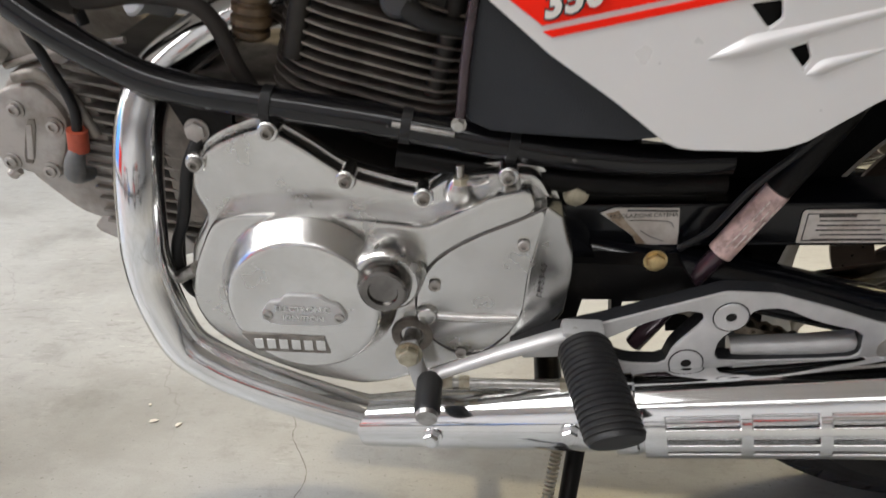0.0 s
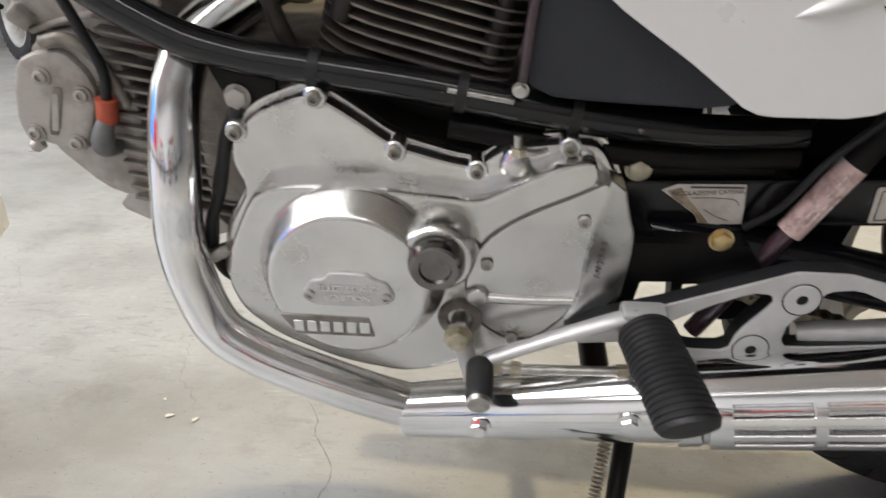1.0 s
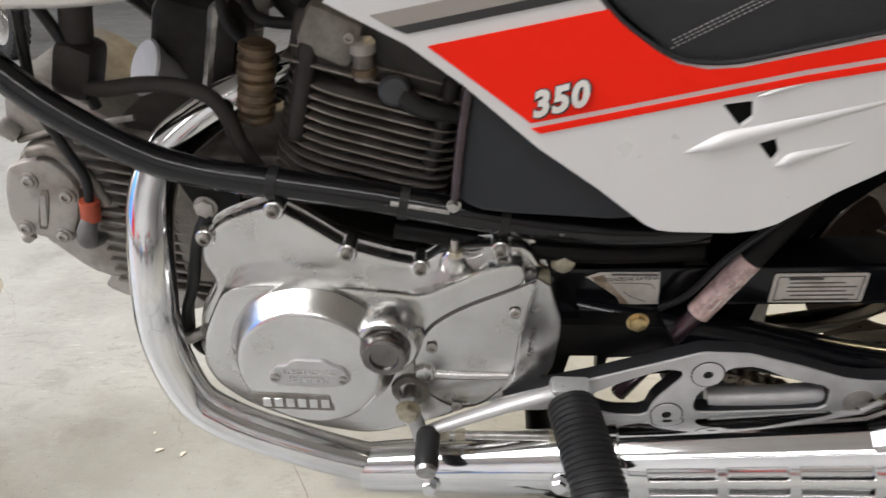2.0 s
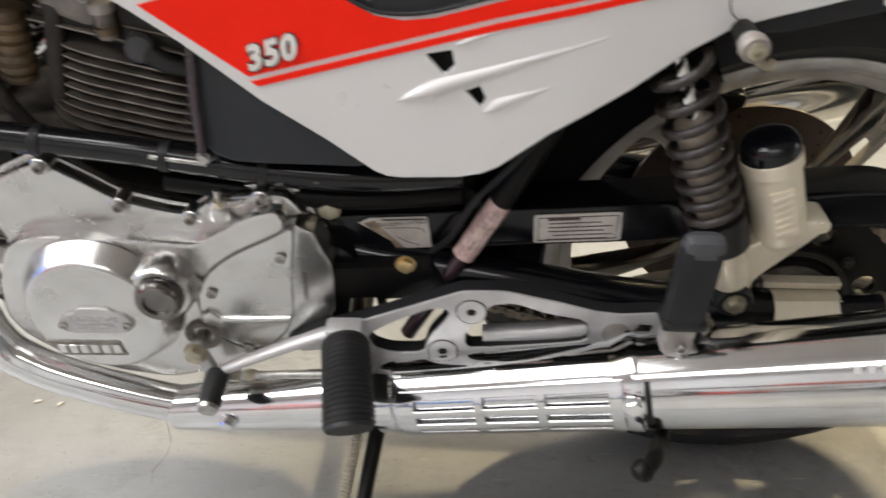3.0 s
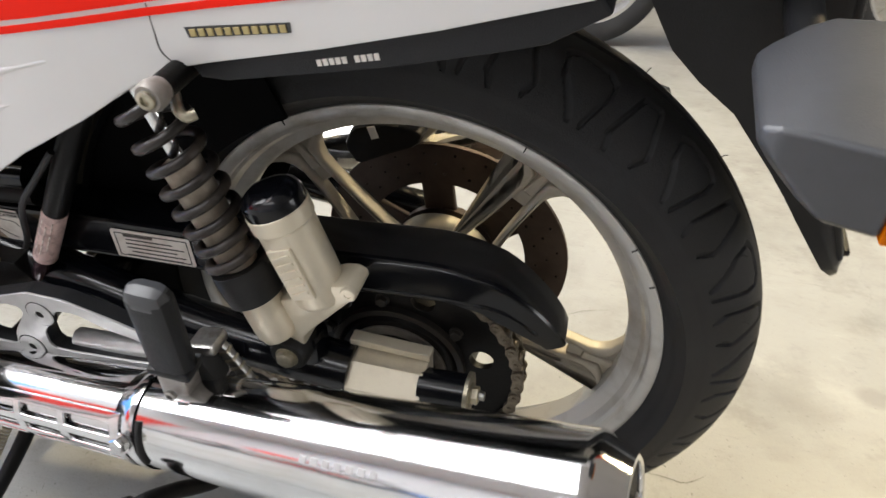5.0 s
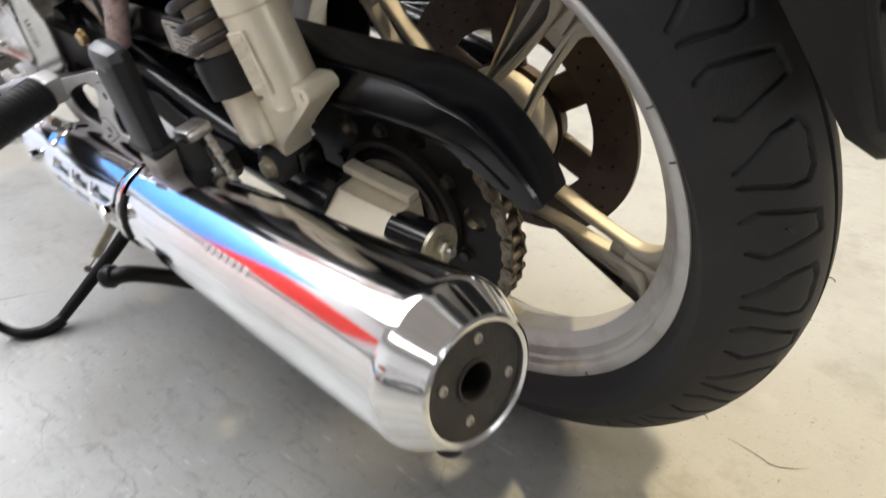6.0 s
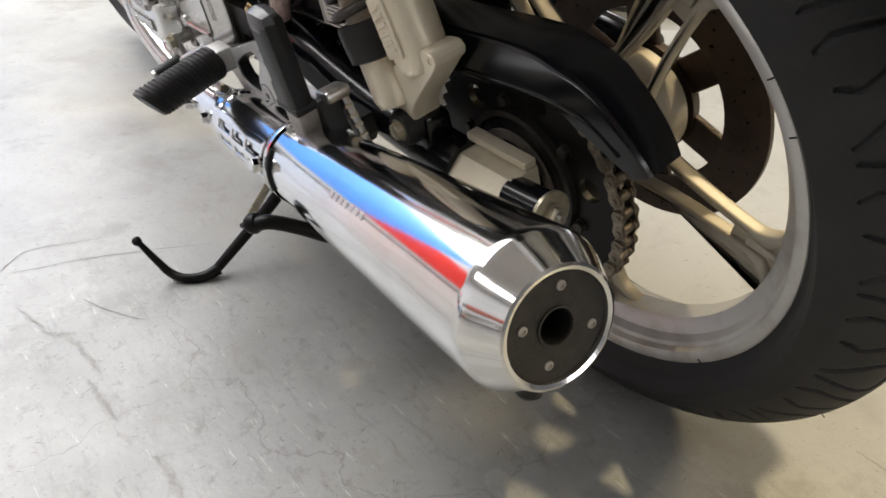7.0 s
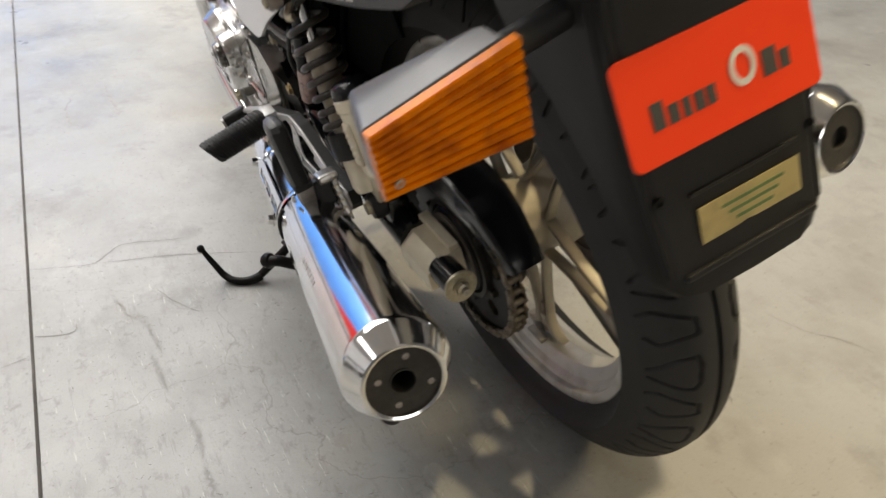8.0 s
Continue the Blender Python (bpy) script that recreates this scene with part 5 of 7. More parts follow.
# heat shield: a curved chrome strip with three by two open slots
def heat_shield():
    bm = bmesh.new()
    s_marks = [0.256, 0.2745, 0.331, 0.3405, 0.3885, 0.398, 0.453, 0.466]
    a_marks = [50, 36, 21, 10, -2, -12, -21, -38]
    grid = {}

    def vert(i, j, lift):
        key = (i, j, lift)
        if key not in grid:
            grid[key] = bm.verts.new(on_silencer(s_marks[i], a_marks[j], lift)[0])
        return grid[key]
    solid = lambda i, j: 0 <= i < len(s_marks) - 1 and 0 <= j < len(a_marks) - 1 and not (i in (1, 3, 5) and j in (1, 3, 5))
    for i in range(len(s_marks) - 1):
        for j in range(len(a_marks) - 1):
            if not solid(i, j):
                continue
            for lift in (0.0048, 0.0022):
                q = [vert(i, j, lift), vert(i + 1, j, lift), vert(i + 1, j + 1, lift), vert(i, j + 1, lift)]
                bm.faces.new(q if lift == 0.0048 else q[::-1])
            for (di, dj), (p0, p1) in {(-1, 0): ((0, 0), (0, 1)), (1, 0): ((1, 0), (1, 1)), (0, -1): ((0, 0), (1, 0)), (0, 1): ((0, 1), (1, 1))}.items():
                if not solid(i + di, j + dj):
                    a, b = (i + p0[0], j + p0[1]), (i + p1[0], j + p1[1])
                    bm.faces.new((vert(*a, 0.0048), vert(*b, 0.0048), vert(*b, 0.0022), vert(*a, 0.0022)))
    bmesh.ops.recalc_face_normals(bm, faces=bm.faces)
    soften(bm, 0.0012, 2, 60)
    return bm


part("heat_shield", heat_shield(), CHROME, exhaust, "slotted chrome heat shield", 40)
for s, deg in ((0.073, 8), (0.196, 14), (0.474, 22)):
    p, out = on_silencer(s, deg, 0.001 if s < 0.4 else 0.006)
    screw(exhaust, p, "hex", 0.0072, 0.009, CHROME, out, "clamp_bolt")
part("silencer_clamp", ring([(0.4560, 0.0400), (0.470, 0.0446), (0.477, 0.0455), (0.481, 0.0448), (0.470, 0.042), (0.458, 0.039)], SIL0, SIL, 48), CHROME, exhaust)
# Slightly raised black bead that draws the dark gap of the clamp.
gap_bead = tube([on_silencer(0.4865, -8 + 6 * k, 0.0006)[0] for k in range(10)], 0.0026, 8)
part("clamp_gap", gap_bead, RUBBER, exhaust, "dark gap of the silencer clamp")
for k in range(7):
    q, o2 = on_silencer(0.650 + 0.0100 * k, 45, 0.0002)
    part("etched_bar", block((0.0055, 0.0052, 0.0005), facing(q, o2) @ Matrix.Rotation(radians(8), 4, "Z"), 0), SATIN, silencer)
other = new("right_exhaust")
other.parent = bike
tagged(other, "chromed silencer on the far side of the wheel")
part("silencer", silencer_body(-1), CHROME, other, sharp=30)
fl = Matrix.Diagonal((1, -1, 1, 1))
bm = ring([(SLEN - 0.010, 0.0346), (SLEN - 0.0025, 0.0346), (SLEN - 0.0020, 0.033), (SLEN - 0.0020, 0.0126), (SLEN - 0.010, 0.0124)], SIL0, SIL, 40)
bm.transform(fl)
bmesh.ops.recalc_face_normals(bm, faces=bm.faces)
part("end_plate", bm, SILENCER_BLACK, other)
bm = lathe([(SLEN - 0.0118, 0.0126), (SLEN - 0.0100, 0.0126)], SIL0, SIL, 24)
bm.transform(fl)
part("outlet", bm, HOLE, other)

# --- footrest plate with its pegs ---
fp = [(-0.502, 0.338), (-0.470, 0.350), (-0.4266, 0.3630), (-0.3310, 0.3992), (-0.3270, 0.4000), (-0.2927, 0.3998), (-0.2860, 0.3990), (-0.2400, 0.3865), (-0.2028, 0.3745), (-0.1812, 0.3715), (-0.150, 0.373), (-0.134, 0.371), (-0.130, 0.352), (-0.138, 0.340),
      (-0.1775, 0.3284), (-0.2481, 0.3205), (-0.3035, 0.3142), (-0.3425, 0.3071), (-0.4112, 0.3039), (-0.430, 0.307), (-0.446, 0.326), (-0.490, 0.322)]
h1 = [(-0.423, 0.345), (-0.3909, 0.3645), (-0.3591, 0.3792), (-0.3439, 0.3778), (-0.3420, 0.3700), (-0.3636, 0.3407), (-0.3685, 0.3211), (-0.4003, 0.3205), (-0.4180, 0.328)]
h2 = [(-0.3278, 0.3335), (-0.3262, 0.3505), (-0.3095, 0.3685), (-0.3031, 0.3829), (-0.2804, 0.3855), (-0.2508, 0.3726), (-0.2117, 0.3637), (-0.2087, 0.3418), (-0.2174, 0.3354), (-0.3216, 0.3264)]
h3 = [(-0.1690, 0.3484), (-0.1625, 0.3594), (-0.1505, 0.3579), (-0.1515, 0.3485)]
cut = [rounded(h1, 1)[::-1], rounded(h2, 1)[::-1], h3[::-1]]
fplate = part("footrest_plate", sheet(fp, -0.1755, 0.0145, cut), DARK_PLASTIC, bike, "cast alloy footrest plate, grey face and black edges", 30)
part("plate_face", sheet(fp, -0.178, 0.0028, cut, bevel=0.0009), SATIN, fplate, "satin grey machined face", 30)
for p in ((-0.321, -0.178, 0.375), (-0.350, -0.178, 0.324)):
    part("bolt_seat", lathe([(-0.004, 0.0150), (0.0003, 0.0150), (0.0003, 0.0010)], p, (0, -1, 0), 36), HOLE, fplate, "dark seam round the bolt")
    part("bolt", ring([(-0.002, 0.0139), (0.0008, 0.0139), (0.0013, 0.0133), (0.0013, 0.0046), (-0.002, 0.0044)], Vector(p), Vector((0, -1, 0)), 36), SATIN, fplate, "flush socket bolt", 30)
part("face_recess", lathe([(0, 0.0135), (0.0006, 0.0135)], (-0.184, -0.1778, 0.348), (0, -1, 0), 28), CAST, fplate)
part("brake_pedal_shaft", tube([(-0.31, -0.158, 0.326), (-0.25, -0.160, 0.333), (-0.20, -0.160, 0.341)], 0.011, 16), SATIN, bike)


def peg_rubber(a, b, r, ribs, squash):
    a, b = Vector(a), Vector(b)
    L = (b - a).length
    prof = [(0, r * 0.8), (0.003, r)]
    for k in range(ribs):
        s = 0.004 + (L - 0.008) * k / ribs
        w = (L - 0.008) / ribs
        prof += [(s + w * 0.15, r * 0.985), (s + w * 0.3, r * 1.05), (s + w * 0.72, r * 1.05), (s + w * 0.88, r * 0.985)]
    prof += [(L - 0.003, r), (L, r * 0.93), (L + 0.0005, r * 0.5)]
    bm = lathe(prof, (0, 0, 0), (0, 0, 1), 28)
    for v in bm.verts:
        v.co.y *= squash
        v.co.z += v.co.y * 0.45 * (v.co.z / L)
    bm.transform(Matrix.Translation(a) @ (b - a).to_track_quat("Z", "Y").to_matrix().to_4x4())
    return bm


peg = part("footpeg", peg_rubber((-0.441, -0.194, 0.351), (-0.424, -0.294, 0.344), 0.0220, 17, 0.92), RUBBER, bike, "ribbed black rubber rider footpeg", 50)
part("peg_hinge", block((0.036, 0.022, 0.030), Matrix.Translation((-0.442, -0.186, 0.352)), 0.004), SATIN, peg)
screw(peg, (-0.449, -0.192, 0.360), "hex", 0.006, 0.006, STEEL, (0, -0.4, 0.9))
rp = Matrix.Translation((-0.1400, -0.2290, 0.4530)) @ Matrix.Rotation(radians(2), 4, "Y") @ Matrix.Rotation(radians(3), 4, "X")
rpeg = part("passenger_peg", block((0.0365, 0.0225, 0.096), rp, 0.0095), DARK_PLASTIC, bike, "folded black rubber passenger footpeg")
part("peg_band", block((0.0378, 0.0238, 0.009), rp @ Matrix.Translation((0, 0, -0.042)), 0.003), RUBBER, rpeg)
part("peg_cap", block((0.0350, 0.0222, 0.026), rp @ Matrix.Translation((0, -0.0006, 0.038)), 0.010), GREY_PLASTIC, rpeg)
part("peg_fork", block((0.026, 0.022, 0.030), rp @ Matrix.Translation((-0.001, 0.002, -0.063)), 0.003), CAST, rpeg, "grey cast fork that holds the peg")
screw(rpeg, (-0.142, -0.2390, 0.3900), "socket", 0.005, 0.004, STEEL)
br = part("peg_bracket", block((0.020, 0.022, 0.036), Matrix.Translation((-0.1300, -0.204, 0.3910)) @ Matrix.Rotation(radians(-20), 4, "Y"), 0.004), RUBBER, bike, "black rubber block behind the folded peg")
part("bracket_cap", block((0.026, 0.026, 0.012), Matrix.Translation((-0.1290, -0.196, 0.4105)) @ Matrix.Rotation(radians(-12), 4, "Y"), 0.004), STEEL, br, "bright steel cap")
part("bracket_arm", block((0.0105, 0.0080, 0.064), Matrix.Translation((-0.1120, -0.190, 0.3830)) @ Matrix.Rotation(radians(-28), 4, "Y"), 0.002), STEEL, br, "bright flat steel stay")
for k in range(5):
    part("stay_notch", block((0.0120, 0.0090, 0.0030), Matrix.Translation((-0.1195 + 0.0045 * k, -0.1905, 0.3970 - 0.0085 * k)) @ Matrix.Rotation(radians(-28), 4, "Y"), 0.0008), ZINC, br)
part("silencer_stay", tube([(-0.175, -0.18, 0.345), (-0.150, -0.205, 0.345), (-0.12, -0.215, 0.335)], 0.008, 12), SOOT, bike)

# --- side stand, centre-stand lever ---
stand = part("side_stand", tube([(-0.419, -0.084, 0.216), (-0.429, -0.139, 0.177), (-0.441, -0.192, 0.133), (-0.452, -0.255, 0.094), (-0.457, -0.308, 0.066)], lambda t: 0.0105 - 0.0035 * t, 14), SOOT, bike, "black side stand with curled foot on the floor")
part("stand_foot", tube([(-0.455, -0.300, 0.068), (-0.460, -0.324, 0.0660), (-0.472, -0.346, 0.0710), (-0.489, -0.358, 0.0800), (-0.501, -0.364, 0.0980), (-0.5075, -0.369, 0.118), (-0.5157, -0.373, 0.1345)], lambda t: 0.0085 - 0.0045 * t, 12), SOOT, stand)
part("stand_knob", lathe([(0, 0.004), (0.003, 0.0065), (0.009, 0.0065), (0.012, 0.004)], (-0.5150, -0.373, 0.128), (-0.3, -0.1, 1), 14), SOOT, stand)
coilpts = []
for k in range(32 * 10):
    t = k / (32 * 10)
    a, b = Vector((-0.4440, -0.132, 0.202)), Vector((-0.4700, -0.226, 0.110))
    d = (b - a).normalized()
    u = d.cross(Vector((0, 1, 0))).normalized()
    w = d.cross(u)
    coilpts.append(a.lerp(b, t) + (u * math.cos(k * 2 * math.pi / 10) + w * math.sin(k * 2 * math.pi / 10)) * 0.0052)
part("stand_spring", tube(coilpts, 0.0013, 6, smooth=False), ZINC, stand)
part("spring_post", tube([(-0.4500, -0.238, 0.104), (-0.4760, -0.240, 0.098)], 0.0045, 10, smooth=False), SOOT, stand)
part("spring_hook", tube([(-0.4700, -0.226, 0.110), (-0.4730, -0.234, 0.102), (-0.4740, -0.242, 0.096)], 0.0013, 6), ZINC, stand)
part("spring_hook", tube([(-0.4440, -0.132, 0.202), (-0.4410, -0.116, 0.216), (-0.4380, -0.104, 0.224)], 0.0013, 6), ZINC, stand)
lev = part("centre_stand_lever", tube([(-0.171, -0.299, 0.300), (-0.160, -0.285, 0.300), (-0.152, -0.262, 0.282), (-0.145, -0.243, 0.264), (-0.137, -0.226, 0.255), (-0.126, -0.19, 0.258)], 0.0075, 14), SOOT, bike, "black centre stand lever with round tip")
part("lever_ball", lathe([(-0.009, 0.003), (-0.006, 0.009), (0, 0.011), (0.006, 0.009), (0.009, 0.003)], (-0.173, -0.298, 0.300), (0.6, 0.5, 0.3), 18), SOOT, lev)
part("stand_tube", tube([(-0.46, -0.15, 0.235), (-0.46, 0.15, 0.235)], 0.014, 14, smooth=False), SOOT, bike)
part("sump", block((0.22, 0.16, 0.05), Matrix.Translation((-0.62, 0.0, 0.262)), 0.012), FIN, engine)

# --- rear shock absorber ---
shock = new("shock_absorber")
shock.parent = bike
tagged(shock, "left shock absorber with brown-black spring and beige alloy reservoir")
S0, S1 = Vector((-0.1695, -0.1505, 0.640)), Vector((-0.0748, -0.1615, 0.378))
sd = (S1 - S0).normalized()
pts = []
turns, n = 8.0, 18
for k in range(int(turns * n) + 1):
    t = k / (turns * n)
    s = 0.030 + 0.154 * (t ** 0.85)
    u = sd.cross(Vector((0, 1, 0))).normalized()
    w = sd.cross(u)
    a = 2 * math.pi * k / n
    pts.append(S0 + sd * s + (u * math.cos(a) + w * math.sin(a)) * 0.0222)
part("spring", tube(pts, 0.0044, 8, smooth=False), SPRING, shock, "brown-black coil spring", 60)
part("damper_rod", tube([S0, S0 + sd * 0.11], 0.0062, 14, smooth=False), CHROME, shock)
part("damper_body", lathe([(0.082, 0.010), (0.085, 0.0158), (0.20, 0.0158)], S0, sd, 28), DUSTY_TAN, shock)
part("lower_sleeve", lathe([(0.196, 0.0155), (0.200, 0.0185), (0.250, 0.0180), (0.258, 0.0150), (0.260, 0.001)], S0, sd, 28), SILVER_CAST, shock)
part("spring_seat", lathe([(0.181, 0.0245), (0.186, 0.0255), (0.200, 0.0252), (0.213, 0.0240), (0.215, 0.017)], S0, sd, 36), RUBBER, shock)
web = [(-0.1010, 0.4270), (-0.0760, 0.4370), (-0.0650, 0.4420), (-0.0300, 0.4640), (-0.0140, 0.4665), (-0.0065, 0.4600), (-0.0130, 0.4500), (-0.0600, 0.3990), (-0.0610, 0.3850), (-0.0720, 0.3780), (-0.0885, 0.3860)]
part("lower_casting", sheet(rounded(web, 1), -0.160, 0.032, bevel=0.004), SILVER_CAST, shock, "beige cast alloy lower mount")
R0, R1 = Vector((-0.0715, -0.147, 0.5285)), Vector((-0.0395, -0.147, 0.4320))
rd = (R1 - R0).normalized()
part("reservoir", lathe([(0.000, 0.022), (0.002, 0.0257), (0.015, 0.0257), (0.017, 0.0240), (0.088, 0.0232), (0.094, 0.020)], R0, rd, 36), SILVER_CAST, shock, "beige cast gas reservoir")
part("reservoir_cap", lathe([(-0.0165, 0.0005), (-0.0165, 0.010), (-0.0152, 0.0175), (-0.0115, 0.0228), (-0.006, 0.0248), (0.003, 0.0250)], R0, rd, 36), BLACK, shock, "glossy black reservoir cap")
emb = Matrix.Translation((-0.0550, -0.1700, 0.4790)) @ Matrix.Rotation(radians(-18), 4, "Y")
bm = block((0.022, 0.004, 0.050), emb, 0.0015)
part("cast_emblem", bm, SILVER_CAST, shock)
for k in range(6):
    part("emblem_bar", block((0.017, 0.0018, 0.0034), emb @ Matrix.Translation((0, -0.0022, 0.0180 - 0.0072 * k)) @ Matrix.Rotation(radians(-10), 4, "Y"), 0.0005), SILVER_CAST, shock)
part("casting_lug", lathe([(0, 0.0070), (0.029, 0.0070), (0.0305, 0.006), (0.0305, 0.0030), (0.028, 0.0029)], (-0.0145, -0.1305, 0.4585), (0, -1, 0), 20), SILVER_CAST, shock)
part("lower_bush", lathe([(-0.02, 0.0175), (0.014, 0.0175), (0.018, 0.015), (0.018, 0.001)], (-0.0758, -0.150, 0.3765), (0, -1, 0), 28), RUBBER, shock)
screw(shock, (-0.0758, -0.167, 0.3765), "hex", 0.0085, 0.007, ZINC)
part("arm_lug", block((0.045, 0.03, 0.05), Matrix.Translation((-0.076, -0.138, 0.362)), 0.008), BLACK, bike)
stay = part("shock_top_bolt", lathe([(-0.010, 0.008), (0, 0.0108), (0.006, 0.0108), (0.009, 0.0090)], (-0.1190, -0.187, 0.636), (0, -1, 0), 32), CAST, bike, "grey domed bolt above the shock absorber")
part("bolt_spacer", lathe([(0, 0.009), (0.066, 0.009)], (-0.1190, -0.120, 0.636), (0, -1, 0), 20), SOOT, stay)
screw(stay, (-0.1190, -0.1962, 0.636), "socket", 0.0065, 0.003, ZINC)
part("helmet_hook", tube([(-0.116, -0.172, 0.628), (-0.110, -0.180, 0.6215), (-0.104, -0.182, 0.6180), (-0.099, -0.178, 0.6190)], 0.0040, 10), ZINC, stay)

# --- bodywork ---
def skin(x, z):
    """How far the side bodywork stands from y = 0 at x, z."""
    return -0.172 + 0.12 * (z - 0.61) + 0.11 * min(0.10, max(0, x + 0.22))


def lifted(points):
    return [(x, z - (skin(x, z) + 0.165) * 0.73) for x, z in points]


under = [(-0.638, 0.699), (-0.579, 0.667), (-0.539, 0.636), (-0.483, 0.585), (-0.436, 0.550), (-0.398, 0.5185), (-0.388, 0.5135), (-0.376, 0.512), (-0.330, 0.512), (-0.312, 0.515), (-0.298, 0.521), (-0.258, 0.551), (-0.198, 0.590), (-0.155, 0.624), (-0.125, 0.643), (-0.095, 0.6515), (-0.015, 0.671), (0.060, 0.692), (0.150, 0.721)]
over = [(0.155, 0.772), (0.0, 0.735), (-0.157, 0.698), (-0.230, 0.682), (-0.299, 0.666), (-0.345, 0.655), (-0.370, 0.6535), (-0.390, 0.657), (-0.408, 0.667), (-0.434, 0.687), (-0.460, 0.719), (-0.480, 0.745), (-0.590, 0.745), (-0.605, 0.725)]
v1 = [(-0.3522, 0.6225), (-0.3328, 0.6255), (-0.3306, 0.6128), (-0.3386, 0.6055)]
v2 = [(-0.3248, 0.5945), (-0.3125, 0.5970), (-0.3073, 0.5841), (-0.3109, 0.5768)]
panel = part("side_panel", sheet(lifted(under + over), 0, 0.006, [lifted(v1)[::-1], lifted(v2)[::-1]], bevel=0.003, bend=skin, step=0.05), SILVER, bike, "silver-white side panel with red band and two air scoops", 30)
# Black sheet puts the shade inside the two vents into colour.
part("vent_shade", sheet(lifted([(-0.37, 0.64), (-0.29, 0.64), (-0.29, 0.57), (-0.37, 0.57)]), 0.012, 0.004, bend=skin), HOLE, panel)


def decal(name, pts, mat, lift, label="", step=0.0):
    part(name, sheet(lifted(pts), -lift, lift * 0.9, bend=skin, step=step), mat, panel, label, 30)


decal("red_band", [(-0.564, 0.667), (-0.438, 0.695), (-0.420, 0.676), (-0.404, 0.664), (-0.388, 0.6545), (-0.368, 0.6505), (-0.345, 0.652), (-0.299, 0.663), (-0.230, 0.679), (-0.157, 0.695), (0.0, 0.731), (0.0, 0.7195), (-0.152, 0.6855), (-0.300, 0.651), (-0.489, 0.607)], RED, 0.0012, "bright red painted band", 0.05)
decal("red_line", [(-0.4885, 0.6025), (-0.300, 0.6465), (-0.152, 0.6815), (0.0, 0.7155), (0.0, 0.710), (-0.152, 0.676), (-0.300, 0.641), (-0.482, 0.5985)], RED, 0.0012, "thin red line", 0.05)
decal("grey_stripe", [(-0.604, 0.690), (-0.455, 0.722), (-0.448, 0.712), (-0.589, 0.681)], BROWN_GREY, 0.0012, "warm grey stripe")
decal("black_stripe", [(-0.589, 0.681), (-0.448, 0.7115), (-0.443, 0.706), (-0.578, 0.6765)], STRIPE_BLACK, 0.0012)
mid = (-0.468, 0.627)
zc = lifted([mid])[0][1]
num = Matrix.Translation((-0.4705, skin(*mid) - 0.0014, zc - 0.0010)) @ Matrix.Rotation(radians(-15), 4, "Y") @ Matrix.Rotation(radians(-6.8), 4, "X") @ SIDE
for k, digit in enumerate("350"):
    spot = num @ Matrix.Translation((-0.0140 + 0.0140 * k, 0, 0))
    lettering("digit_outline", digit, 0.0250, STRIPE_BLACK, panel, spot @ Matrix.Translation((0.0004, -0.0004, 0.0002)), 0.0003, 0.0022, shear=0.30)
    lettering("digit", digit, 0.0250, DECAL_WHITE, panel, spot @ Matrix.Translation((0, 0, 0.0009)), 0.0003, 0.0011, "cream-white number 350" if k == 0 else "", shear=0.30)


part("panel_seam", tube([(x, skin(x, z) + 0.0001, z) for x, z in lifted([(-0.1335, 0.690), (-0.1313, 0.6714), (-0.1288, 0.6560), (-0.1190, 0.6475)])], 0.0007, 6), INK, panel, "thin dark seam between side panel and tail")
decal("badge_strip", [(-0.1090, 0.6765), (-0.0340, 0.6880), (-0.0335, 0.6812), (-0.1062, 0.6692)], STRIPE_BLACK, 0.0008, "small black strip with pale raised bars")
for k in range(11):
    x = -0.1025 + 0.0064 * k
    z = lifted([(x, 0.6735 + 0.158 * (x + 0.1025))])[0][1]
    part("badge_bar", block((0.0046, 0.0012, 0.0050), Matrix.Translation((x, skin(x, z) - 0.0012, z)) @ Matrix.Rotation(radians(-9), 4, "Y"), 0.0004), GOLD_LABEL, panel)


def scoop(points, wide, high):
    """A tapered ridge moulded on the panel."""
    pts = lifted(points)
    bm = bmesh.new()
    line3 = glide([(x, 0, z) for x, z in pts], 6)
    rows = []
    for i, p in enumerate(line3):
        t = i / (len(line3) - 1)
        d = (line3[min(i + 1, len(line3) - 1)] - line3[max(i - 1, 0)]).normalized()
        nr = Vector((-d.z, 0, d.x))
        w = wide * (0.15 + 0.85 * min(1, t * 4)) * (1 - 0.9 * max(0, t - 0.25) / 0.75)
        h = high * min(1, t * 5 + 0.1) * (1 - max(0, t - 0.2) / 0.8)
        row = []
        for a, b in ((-1.0, 0.0), (-0.7, 0.16), (-0.4, 0.55), (-0.1, 0.92), (0.15, 1.0), (0.4, 0.82), (0.65, 0.38), (0.85, 0.08), (1.0, 0.0)):
            q = p + nr * w * a
            row.append(bm.verts.new((q.x, skin(q.x, q.z) - h * max(b, 0) + 0.001, q.z)))
        rows.append(row)
    for a, b in zip(rows, rows[1:]):
        for k in range(8):
            bm.faces.new((a[k], a[k + 1], b[k + 1], b[k]))
    bmesh.ops.recalc_face_normals(bm, faces=bm.faces)
    for f in bm.faces:
        if f.normal.y > 0:
            f.normal_flip()
    return bm


